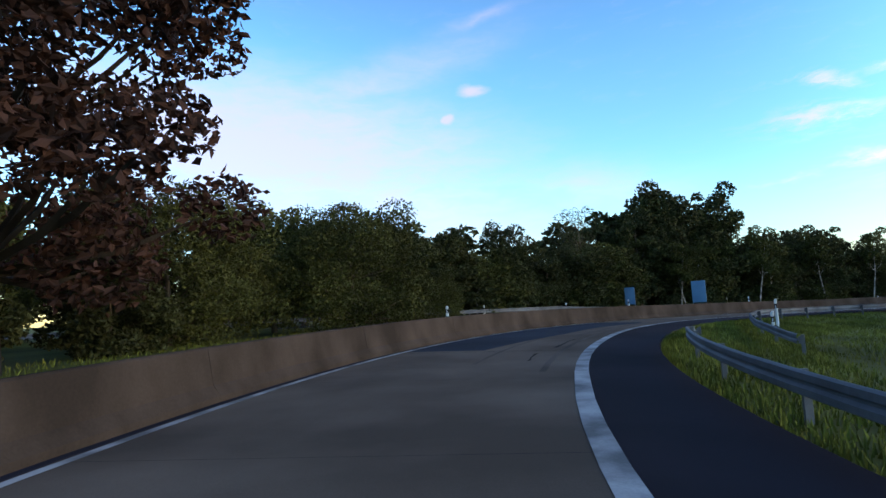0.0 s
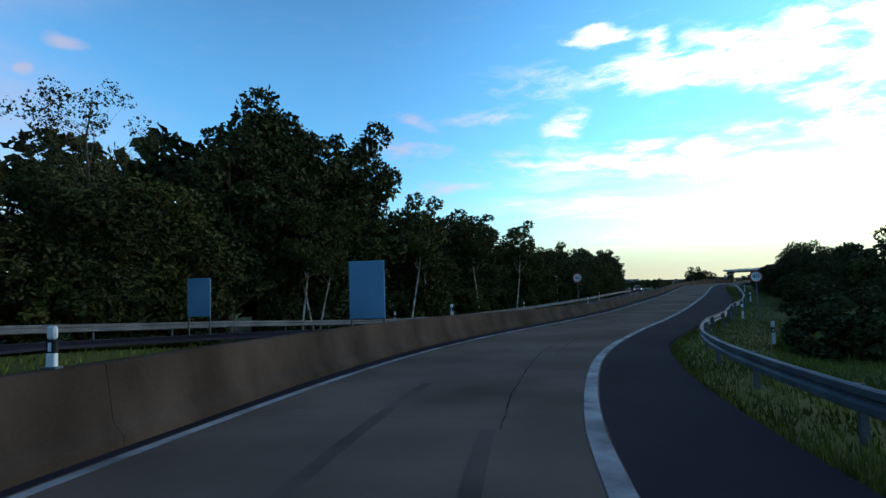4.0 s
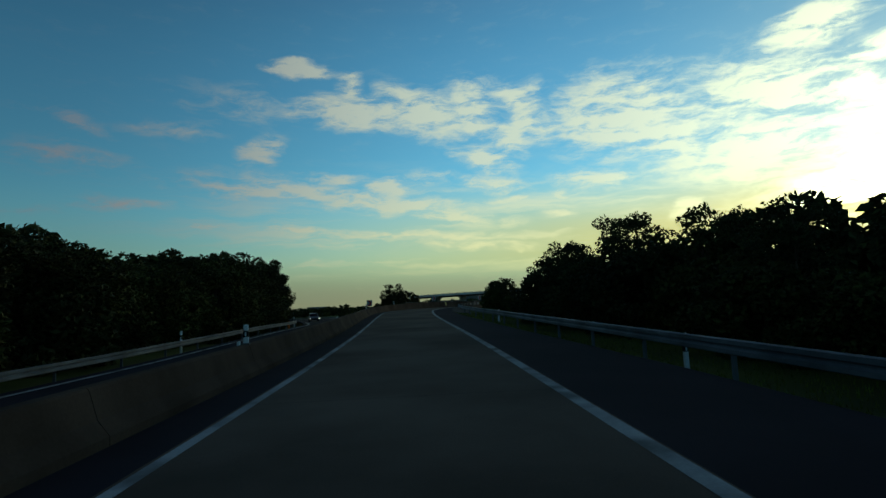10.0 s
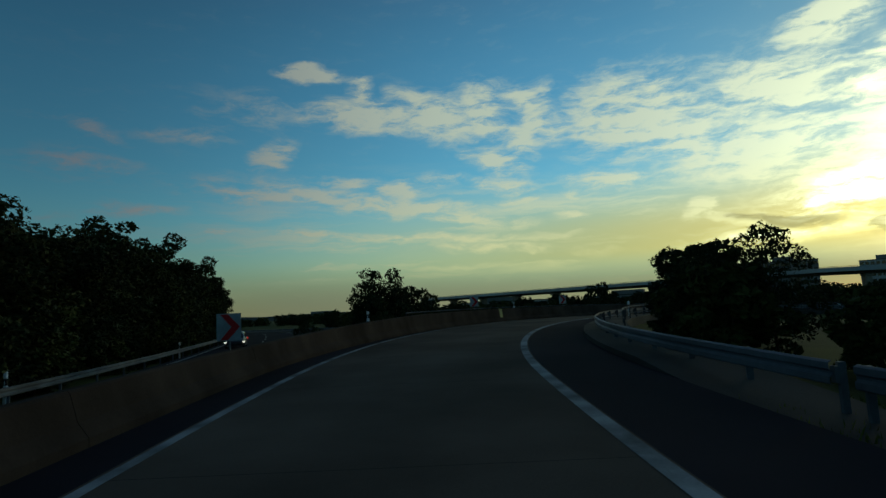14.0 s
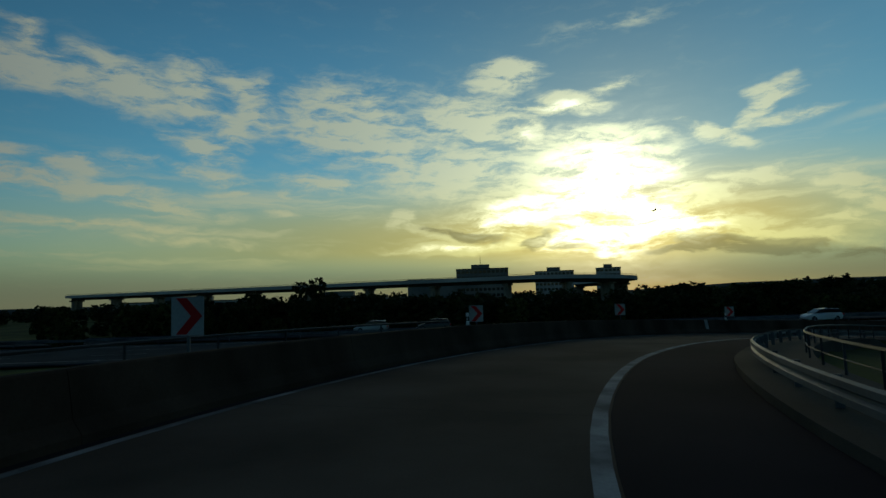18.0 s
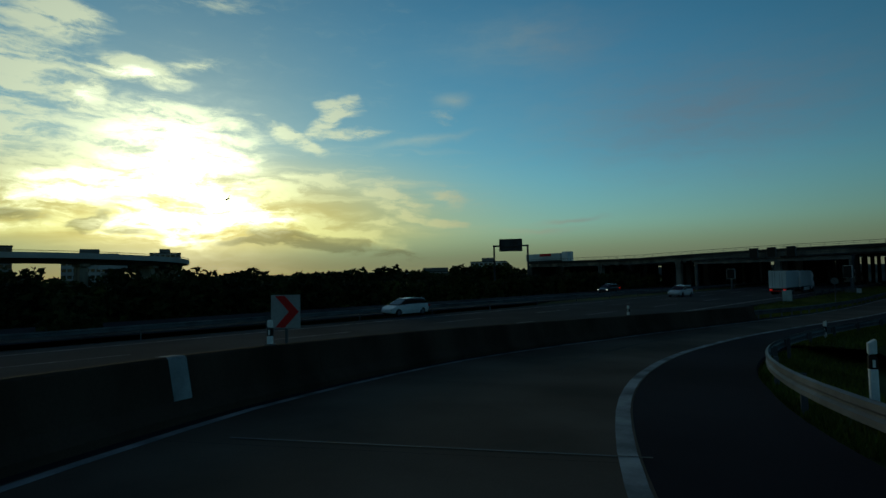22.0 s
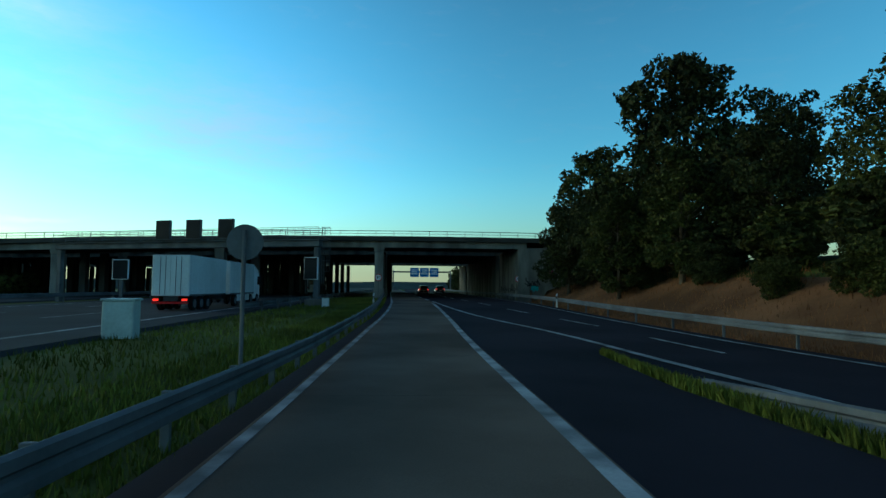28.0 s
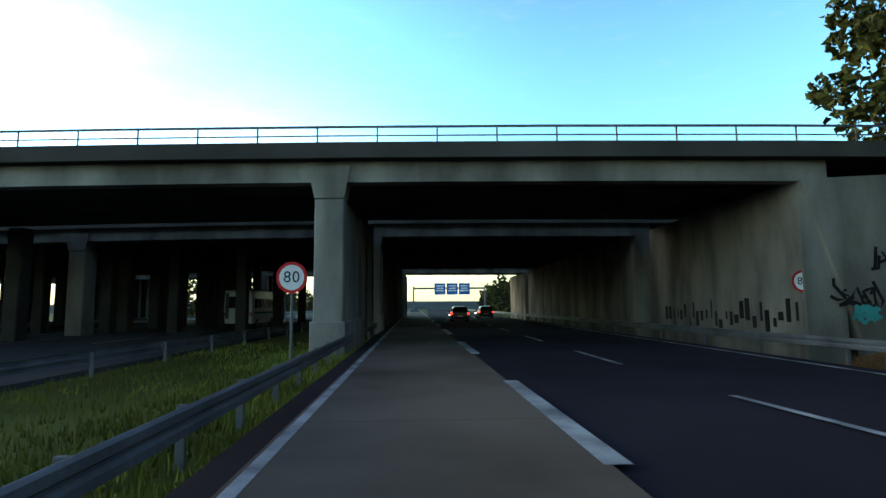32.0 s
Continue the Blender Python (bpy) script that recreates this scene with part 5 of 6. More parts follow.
OAKS = [dict(height=14, spread=5.0, seed=1, leaf=LEAF_DARK, low=0.12, leaves=9800, size=0.19, trunk_r=0.28, lumps=44, clump=0.74),
        dict(height=15, spread=4.4, seed=2, leaf=LEAF_DARK, low=0.18, leaves=9600, size=0.19, trunk_r=0.25, lumps=42, clump=0.74),
        dict(height=13, spread=5.6, seed=3, leaf=LEAF, low=0.10, leaves=9800, size=0.19, trunk_r=0.28, lumps=46, clump=0.74)]
BIRCHES = [dict(height=12, spread=2.6, seed=11, leaf=LEAF, low=0.5, leaves=3600, size=0.15, trunk_r=0.12, lumps=16, bark=BIRCH, lean=0.2),
           dict(height=12.5, spread=2.3, seed=12, leaf=LEAF, low=0.52, leaves=3200, size=0.15, trunk_r=0.11, lumps=15, bark=BIRCH, lean=-0.12)]
SHRUBS = [dict(height=5, spread=3.0, seed=21, leaf=LEAF_DARK, low=0.02, leaves=8200, size=0.125, trunk_r=0.08, lumps=26, clump=0.8),
          dict(height=4, spread=2.6, seed=22, leaf=LEAF, low=0.02, leaves=7400, size=0.12, trunk_r=0.07, lumps=24, clump=0.8)]
AIRY = dict(height=9, spread=3.4, seed=31, leaf=LEAF_DARK, low=0.12, leaves=5600, size=0.115, trunk_r=0.13, lumps=34, clump=0.6)
SPIRE = dict(height=9, spread=1.9, seed=33, leaf=LEAF, low=0.08, leaves=4200, size=0.17, trunk_r=0.13, lumps=20)
FAR_OAKS = [dict(height=14, spread=5.4, seed=4, leaf=LEAF_DARK, low=0.08, leaves=1700, size=0.46, trunk_r=0.25, lumps=22),
            dict(height=14, spread=5.0, seed=5, leaf=LEAF_DARK, low=0.08, leaves=1700, size=0.45, trunk_r=0.25, lumps=20)]
BELT_OAKS = [dict(height=14, spread=5.4, seed=8, leaf=LEAF_DARK, low=0.08, leaves=750, size=0.68, trunk_r=0.25, lumps=22), dict(height=14, spread=5.0, seed=9, leaf=LEAF_DARK, low=0.08, leaves=750, size=0.66, trunk_r=0.25, lumps=20)]
MID_SHRUBS = [dict(height=5, spread=3.0, seed=26, leaf=LEAF_DARK, low=0.02, leaves=2700, size=0.2, trunk_r=0.08, lumps=22, clump=0.8),
              dict(height=4.4, spread=2.7, seed=27, leaf=LEAF, low=0.02, leaves=2600, size=0.195, trunk_r=0.07, lumps=20, clump=0.8)]
FAR_SHRUBS = [dict(height=5, spread=3.2, seed=24, leaf=LEAF_DARK, low=0.02, leaves=700, size=0.43, trunk_r=0.08, lumps=15),
              dict(height=4.4, spread=3.4, seed=25, leaf=LEAF, low=0.02, leaves=680, size=0.43, trunk_r=0.08, lumps=14)]
BARE = dict(height=15, spread=4.2, seed=41, leaf=LEAF_DARK, low=0.3, leaves=5200, size=0.09, trunk_r=0.2, lumps=70, clump=0.5)
COPPER = dict(height=13, spread=4.4, seed=51, bark=BARK_DARK, leaf=LEAF_RED, low=0.12, leaves=34000, size=0.085, trunk_r=0.25, lumps=84, clump=0.52)
BANK_OAKS = [dict(height=14, spread=5.4, seed=6, leaf=LEAF_DARK, low=0.12, leaves=10500, size=0.205, trunk_r=0.28, lumps=60, clump=0.62),
             dict(height=14, spread=4.8, seed=7, leaf=LEAF, low=0.10, leaves=10000, size=0.205, trunk_r=0.28, lumps=60, clump=0.62)]
BIG_BUSH = dict(height=6.6, spread=5.2, seed=61, leaf=LEAF, low=0.02, leaves=44000, size=0.072, trunk_r=0.14, lumps=76, clump=0.58)
rng_t = np.random.default_rng(77)


def plant(forms, name, label, group, p, size=1.0, wide=1.0):
    how = forms[int(rng_t.integers(len(forms)))] if isinstance(forms, list) else forms
    p = Vector((p[0], p[1], floor_at(p[0], p[1]) - 0.05))
    return grown(how, name, label, group, p, rng_t.uniform(0, 360), size, wide)


def plant_at(forms, name, label, group, s, o, size=1.0, wide=1.0):
    return plant(forms, name, label, group, spot(s, o), size, wide)


# the wood behind the side road, in three ranks; its height rises to the tall trees and falls towards the far end
TOPS = [(-10, 14), (30, 15.2), (49, 17.0), (60, 17.4), (64, 14.4), (68, 15.6), (75, 15.6), (79, 16.0), (86, 17.5), (92, 16.5), (97, 15.0), (100, 11.5), (112, 10.4), (125, 10.2), (131, 8.4), (138, 7.6), (155, 7.4), (175, 7.8), (195, 9.5), (220, 12.0), (260, 13.5), (300, 13)]
GROWTH = [(-10, 0.95), (30, 0.74), (45, 0.58), (60, 0.5), (74, 0.46), (86, 0.76), (96, 1.0), (105, 1.05)]
for _r, _gap in enumerate((5.2, 7.0, 8.0)):
    for _n in range(int(306 / _gap)):
        u = -6 + _n * _gap + _r * 3.1 + rng_t.uniform(-1.0, 1.0)
        p = side_road(u, -(9.0 + _r * 6.0 + rng_t.uniform(-0.8, 0.8)))
        if u > 284 and _r == 0:
            continue
        tall = lerp(u, TOPS) / 14.0 * lerp(u, GROWTH) * rng_t.uniform(0.88, 1.05) * (0.88 if _r == 0 else 1.0)
        plant(OAKS if _r == 0 else FAR_OAKS, "tree", "dark leafy woodland tree behind the side road", "wood", p, tall, lerp(tall, [(0.5, 1.45), (0.8, 1.1), (1.2, 0.95)]))
for _u in range(0, 285, 5):
    u = _u + rng_t.uniform(-1.5, 1.5)
    if u < 280:
        plant(MID_SHRUBS, "shrub", "dark undergrowth shrub at the edge of the wood", "wood", side_road(u, -(6.9 + rng_t.uniform(0, 1.4))), rng_t.uniform(0.5, 0.85), 1.1)
for _u, _o, _h in ((58, -6.2, 0.9), (91.2, -6.3, 0.95), (92.4, -5.9, 0.86), (93.1, -6.6, 0.9), (99.5, -6.2, 0.92), (103.6, -5.7, 0.98), (107.6, -6.4, 0.85), (115.5, -6.0, 0.88), (123.5, -6.2, 0.9), (137, -6.6, 0.78)):
    plant(BIRCHES, "birch", "slender birch with a white trunk at the wood's edge", "wood", side_road(_u, _o), _h * 0.86 * lerp(_u, GROWTH))
plant(BARE, "tree", "tall thin-leaved tree with a fine twiggy round crown", "wood", side_road(78, -9), 0.84)
plant(OAKS[0], "tree", "tall broad dark tree above the wood", "wood", side_road(95, -12), 1.2)
plant(OAKS[1], "tree", "tall dark tree beside the side road", "wood", side_road(92, -10.5), 1.06)
plant(OAKS[2], "tree", "tall dark tree at the wood's edge", "wood", side_road(98.5, -11), 1.1)
plant(OAKS[0], "tree", "tall dark tree at the wood's edge", "wood", side_road(65, -9), 0.66)
plant(OAKS[1], "tree", "tall slim dark tree over the birches", "wood", side_road(101.5, -8.5), 1.06, 0.9)

# between the barrier and the side road
plant_at(COPPER, "tree", "tall copper-leaved tree over the barrier", "verge", 11.6, -13.4, 1.46, 1.12)
plant_at(SHRUBS[0], "shrub", "dark shrub below the copper-leaved tree", "verge", 11.0, -14.6, 0.62, 1.1)
plant_at(SHRUBS[0], "shrub", "dark shrub below the copper-leaved tree", "verge", 16.5, -15.5, 0.62, 1.1)
plant_at(COPPER, "tree", "dark copper-leaved tree close to the barrier", "verge", 7, -18.0, 1.25, 1.0)
plant_at(BIG_BUSH, "shrub", "large rounded green bush behind the barrier", "verge", 30, -15.6, 0.95, 1.04)
plant_at(BIG_BUSH, "shrub", "green bush spreading behind the barrier", "verge", 36.5, -15.2, 0.5, 1.1)
plant_at(BIG_BUSH, "shrub", "dark green bush further behind the barrier", "verge", 21, -19.0, 0.95, 1.1)
plant_at(OAKS[2], "tree", "leafy tree behind the large bush", "verge", 30, -24, 0.55)

# right of the ramp
for _s, _o, _h, _f in ((118, 16.5, 0.8, AIRY), (128, 27, 0.45, AIRY), (143.5, 14.7, 0.7, AIRY), (132, 23, 0.3, OAKS[2]), (139, 24, 0.32, OAKS[0]), (147, 17, 0.40, OAKS[1]), (152, 18.5, 0.36, OAKS[2]), (158, 18, 0.32, OAKS[0]), (164, 14.5, 0.72, AIRY), (167, 15, 0.78, AIRY), (171, 15, 0.62, AIRY), (170, 17.5, 0.34, OAKS[0]),
                   (178, 15.5, 0.68, AIRY), (182, 17.5, 0.74, AIRY), (188, 17, 0.25, OAKS[1]), (195.5, 10.4, 0.44, SPIRE), (198, 9.8, 0.48, SPIRE), (194.5, 9.2, 0.45, AIRY), (202, 9.0, 0.46, AIRY), (192, 11.0, 0.5, AIRY), (112, 36, 0.6, OAKS[0]), (100, 40, 0.6, OAKS[2]), (90, 46, 0.6, OAKS[0])):
    plant_at(_f, "tree", "dark leafy tree inside the curve of the ramp", "verge", _s, _o, _h)
for _s, _o, _h in ((135, 18, 0.8), (143, 17, 0.9), (150, 14.5, 0.8), (156, 14, 0.8), (162, 13.5, 0.75), (168, 13, 0.5), (174, 13, 0.45), (180, 12.5, 0.45), (186, 12, 0.5), (192, 9.5, 0.7), (197, 9.6, 0.75), (201, 10.5, 0.8), (104, 28, 0.9), (96, 33, 0.9), (109, 25, 0.8)):
    plant_at(MID_SHRUBS, "shrub", "dark shrub behind the guardrail", "verge", _s, _o, _h, 1.1)

# dense hedge inside the curve, and the dark trees round the open field
for _i in range(12):
    plant(SHRUBS, "shrub", "dense dark hedge shrub behind the guardrail", "verge", spot(128 + _i * 3.0, 11.6 + rng_t.uniform(-0.7, 0.7)), rng_t.uniform(0.68, 0.92) * lerp(_i, [(0, 0.85), (5, 1.1), (16, 0.8)]), 1.2)
for _i in range(8):
    plant(MID_SHRUBS, "shrub", "tall dark hedge shrub inside the curve", "verge", spot(132 + _i * 4.2, 16.2 + rng_t.uniform(-1.0, 1.0)), rng_t.uniform(0.95, 1.15) * lerp(_i, [(0, 0.9), (4, 1.2), (10, 0.8)]), 1.15)
for _x, _y, _h in ((102, 73, 0.85), (126.1, 28.7, 0.95), (128.8, 26.4, 0.9), (129.9, 23.4, 0.95), (131.0, 20.5, 0.85), (132.1, 17.7, 0.75), (133.2, 14.7, 0.75), (132.6, 11.5, 0.8), (132.5, 7.5, 0.9), (134.9, 24.6, 1.0), (138.6, 28.4, 1.05), (143.2, 23.8, 1.1), (150.4, 22.4, 1.2), (81.3, 11.7, 0.5), (85.2, 7.6, 0.8), (89.0, 4.3, 0.9)):
    plant(MID_SHRUBS, "shrub", "dark shrub at the edge of the open field", "verge", Vector((_x, _y, 0)), _h, 1.3)
for _x, _y, _h, _f in ((57.5, 53, 0.46, OAKS[0]), (89.3, 5.7, 0.5, OAKS[2]), (136.8, 14.0, 0.72, OAKS[1]), (139.7, 9.2, 0.78, OAKS[0]), (133.6, 4.5, 0.7, OAKS[2])):
    plant(_f, "tree", "dark leafy tree beside the open field", "verge", Vector((_x, _y, 0)), _h, 1.0)

for _s, _o, _h in ((131, 13.0, 0.56), (137.5, 12.6, 0.62), (144, 13.2, 0.72), (149.5, 12.4, 0.78), (153, 14.0, 0.84), (158.5, 12.8, 0.7), (163, 13.0, 0.55)):
    plant_at(AIRY, "tree", "thin-leaved young tree rising from the hedge", "verge", _s, _o, _h)

# beyond the barrier along the bridge: low growth, open country
for _x, _y, _h, _f in ((158.6, 116.0, 0.44, AIRY), (166.3, 78.8, 0.5, SHRUBS[0]), (169.6, 78.2, 0.36, SHRUBS[0]), (170.9, 77.5, 0.3, SHRUBS[1]), (174.2, 79.6, 0.68, AIRY), (172.6, 79.0, 0.58, AIRY), (174.2, 79.3, 0.88, SHRUBS[0]), (172.2, 78.4, 0.8, SHRUBS[0]), (176.0, 80.4, 0.8, SHRUBS[1]), (186.2, 84.4, 1.0, SHRUBS[0]), (184.4, 84.6, 0.86, SHRUBS[1]), (185.8, 89.6, 0.85, SHRUBS[1]), (188.6, 92.4, 0.6, SHRUBS[0]), (199.8, 87.3, 0.8, SHRUBS[0])):
    plant(_f, "shrub", "low shrub beyond the barrier", "verge", Vector((_x, _y, 0)), _h)
for _i in range(34):
    az = radians(42 + _i * 2.1 + rng_t.uniform(-0.6, 0.6))
    d = rng_t.uniform(70, 150)
    plant(FAR_SHRUBS, "shrub", "dark rounded shrub in the open ground", "far", Vector((177 + math.sin(az) * d, 71 + math.cos(az) * d, 0)), rng_t.uniform(0.3, 0.95))

for _az, _d, _h in ((68.8, 84, 0.95), (74.1, 92, 1.1), (84.0, 100, 1.15), (79.0, 82, 1.45), (91.0, 104, 1.2), (88.6, 112, 0.9)):
    plant(MID_SHRUBS, "tree", "small dark round tree before the viaduct", "far", Vector((176 + math.sin(radians(_az)) * _d, 68 + math.cos(radians(_az)) * _d, 0)), _h, 0.95)

# belt of trees beyond the motorway
for _i in range(56):
    y = 120 - _i * 3.6
    plant([*BELT_OAKS, FAR_SHRUBS[0]], "tree", "dark tree in the belt beyond the motorway", "far", Vector((266 + rng_t.uniform(0, 14), y, 0)), rng_t.uniform(0.36, 0.46), 1.3)
for _i in range(62):
    plant(FAR_SHRUBS, "shrub", "dark shrub along the motorway's far side", "far", Vector((262 + rng_t.uniform(0, 4), 112 - _i * 3.0, 0)), rng_t.uniform(0.8, 1.05), 1.1)
for _p, _h in ((Vector((262, -4)), 0.78), (Vector((263, -7)), 0.66)):
    plant(SPIRE, "tree", "slim dark conifer-like tree beyond the motorway", "far", Vector((_p.x, _p.y, 0)), _h)

# dark tree line below the skyline
for _i in range(82):
    az = radians(30 + _i * 1.42 + rng_t.uniform(-0.4, 0.4))
    d = rng_t.uniform(205, 250)
    plant(FAR_SHRUBS, "shrub", "dark tree-like shrub in the line below the skyline", "far", Vector((177 + math.sin(az) * d, 73 + math.cos(az) * d, 0)), lerp(math.degrees(az), [(30, 0.8), (62, 1.05), (100, 1.15), (118, 1.5), (150, 1.7)]) * rng_t.uniform(0.8, 1.15), 1.5)

# the wooded bank on the right before the bridge
for _x, _y, _h, _f in ((190.5, -42.8, 1.34, BANK_OAKS[0]), (195.0, -35, 0.72, BANK_OAKS[1]), (191.0, -31, 0.7, BANK_OAKS[0]), (197.4, -40.5, 0.62, BANK_OAKS[1]), (196.5, -45, 0.72, BANK_OAKS[0]), (193.5, -52, 0.78, BANK_OAKS[1]), (197.2, -54.5, 0.7, BANK_OAKS[0]), (190.5, -66.5, 1.15, BANK_OAKS[1]), (194.5, -60, 0.72, OAKS[0]), (189.0, -24, 0.72, OAKS[2]), (187.5, -21, 1.0, OAKS[0]), (184.0, -12, 1.1, OAKS[1]), (181, -5, 1.15, OAKS[0]), (178, 4, 1.1, OAKS[2]), (185, -38, 0.9, OAKS[1]), (182, -48, 0.95, OAKS[0]), (186, -58, 0.95, OAKS[1])):
    plant(_f, "tree", "tall leafy tree on the wooded bank", "bank", Vector((_x, _y, 0)), _h)
for _x, _y, _h in ((192.2, -12, 0.95), (190.6, -17, 1.05), (191.8, -22, 0.9), (193.0, -27, 0.8), (190.2, -7, 1.1), (189.5, -2, 1.0), (193.5, -33, 0.7)):
    plant(MID_SHRUBS, "shrub", "broad dark shrub at the top of the bank", "bank", Vector((_x, _y, 0)), _h, 1.3)
for _i in range(30):
    plant(SHRUBS, "shrub", "shrub on the dry brown bank", "bank", Vector((rng_t.uniform(191.5, 196.0), 6 - _i * 2.5, 0)), rng_t.uniform(0.35, 0.75), 1.15)
for _i in range(26):
    plant(BELT_OAKS, "tree", "tree along the motorway beyond the bridges", "far", Vector((190 + rng_t.uniform(-8, 4) - (_i % 2) * 6, -150 - _i * 7, 0)), rng_t.uniform(0.5, 0.8))
for _i in range(22):
    plant(BELT_OAKS, "tree", "tree on the far side beyond the bridges", "far", Vector((262 + rng_t.uniform(0, 14), -150 - _i * 8, 0)), rng_t.uniform(0.5, 0.8))


# ---- bare brown soil on the bank beside the joining road ----
_v, _f = [], []
for _i in range(56):
    for _j in range(7):
        p = right_road(-44 + _i * 2.0, 4.3 + _j * 1.6)
        _v.append((p.x, p.y, floor_at(p.x, p.y) + 0.07 - (0.12 if _j in (0, 6) else 0.0)))
for _i in range(55):
    for _j in range(6):
        k = _i * 7 + _j
        _f.append((k, k + 1, k + 8, k + 7))
tagged(mesh_from("ground_bank", _v, _f, SOIL, smooth=True), "dry reddish-brown soil of the bank", "soil", kind="structure")


# ---- grass along the verges ----
def grass(name, label, strips, count, tall, mat, seed, level=None):
    rng = np.random.default_rng(seed)
    verts, faces = [], []
    px, py, lean = [], [], []
    per = count // len(strips)
    for s0, s1, near_, far_, base in strips:
        for _ in range(per):
            s = rng.uniform(s0, s1)
            a, b = near_(s), far_(s)
            p = base(s, a + (b - a) * rng.uniform(0, 1) ** 1.5)
            px.append(p.x)
            py.append(p.y)
            lean.append(p.z)
    zz = ground_level(np.array(px), np.array(py)) if level is None else np.array(lean) + level
    for x, y, z in zip(px, py, zz):
        h = tall * rng.uniform(0.4, 1.3)
        a = rng.uniform(0, math.tau)
        w = 0.012 + 0.02 * rng.uniform()
        dx, dy = math.cos(a) * w, math.sin(a) * w
        lx, ly = rng.normal() * 0.3 * h, rng.normal() * 0.3 * h
        k = len(verts)
        verts += [(x - dx, y - dy, z - 0.04), (x + dx, y + dy, z - 0.04), (x + lx, y + ly, z + h)]
        faces.append((k, k + 1, k + 2))
    return tagged(mesh_from(name, verts, faces, mat), label, "grass", kind="stuff")


grass("verge_grass", "rough green grass on the ramp's verge", [(-10, 60, lambda s: verge(s) + 0.05, lambda s: verge(s) + 4.5, at), (60, 180, lambda s: verge(s) + 0.05, lambda s: verge(s) + 6.0, at), (20, 110, lambda s: verge(s) + 3.0, lambda s: verge(s) + 13.0, at), (276, 352, lambda s: verge(s) + 0.05, lambda s: verge(s) + 2.4, at)], 120000, 0.13, GRASS, 5)
grass("median_grass", "green grass strip between the barrier and the side road", [(0, 100, lambda s: left_edge(s) - 1.3, lambda s: left_edge(s) - 9, at), (100, 178, lambda s: left_edge(s) - 1.95, lambda s: left_edge(s) - 4.5, at)], 36000, 0.16, GRASS, 6)
grass("motorway_grass", "tufted grass between the guardrail and the motorway", [(300, 410, lambda s: -3.1, lambda s: -9.0, at), (336, 410, lambda s: left_edge(s) - 0.62, lambda s: -5.0, at)], 64000, 0.16, GRASS, 7)
grass("bank_grass", "dry brown grass on the bank", [(-40, 60, lambda u: 5.2, lambda u: 14.5, right_road), (-30, 56, lambda u: 5.2, lambda u: 8.0, right_road)], 46000, 0.34, DRY_GRASS, 8)


grass("joining_verge_grass", "low green grass strip below the guardrail", [(-40, 60, lambda u: 3.78, lambda u: 5.3, right_road)], 12000, 0.16, GRASS, 10)


# grassed nose between the ramp's shoulder and the joining road
def nose_right(s):
    return min(max(verge(s) + 0.15, at(s, 0).x - 209.8), verge(s) + 2.4)


tagged(sweep("ground_nose", 304, 351.5, lambda s: [(verge(s) - 0.02, -0.06), (verge(s) + 0.06, 0.0), ((verge(s) + nose_right(s)) / 2, 0.03), (nose_right(s), -0.02), (nose_right(s) + 0.08, -0.08), (nose_right(s) + 1.4, -0.9)], GRASS_GROUND), "grassed nose between the merging roads", "grass", kind="structure")
grass("nose_grass", "tufted green grass on the nose between the roads", [(304, 351.5, lambda s: verge(s) + 0.02, nose_right, at)], 20000, 0.14, GRASS, 9, 0.0)

# ---- viaduct and buildings in the distance ----
def far_place(az, dist, z=0.0):
    """A place seen from the middle of the ramp's bridge: degrees clockwise from +y, metres."""
    return Vector((177.0 + math.sin(radians(az - 6.0)) * dist, 73.0 + math.cos(radians(az - 6.0)) * dist, z))


va, vb = Vector((422, 220, 6.8)), Vector((342, 32, 6.8))
along = (vb - va).normalized()
VIADUCT = [va + along * (8.0 * i) for i in range(26)]
for _i in range(1, 15):                      # its end turns away in a loop
    a = math.atan2(along.y, along.x) + radians(_i * 11.0)
    VIADUCT.append(VIADUCT[-1] + Vector((math.cos(a), math.sin(a), -0.02)) * 5.0)
t = thing("viaduct", va, "long concrete viaduct with pale parapets on broad piers", "bridge")


def ribbon(name, profile, mat):
    """A member that follows the viaduct: profile of (offset, height)."""
    verts, faces, n = [], [], len(profile)
    for k, p in enumerate(VIADUCT):
        d = (VIADUCT[min(k + 1, len(VIADUCT) - 1)] - VIADUCT[max(k - 1, 0)]).normalized()
        verts += [(p.x - d.y * o - va.x, p.y + d.x * o - va.y, p.z + z - va.z) for o, z in profile]
    for k in range(len(VIADUCT) - 1):
        faces += [(k * n + i, k * n + (i + 1) % n, (k + 1) * n + (i + 1) % n, (k + 1) * n + i) for i in range(n)]
    faces += [tuple(range(n)), tuple(range(len(verts) - n, len(verts)))]
    mesh_from(name, verts, faces, mat, t)


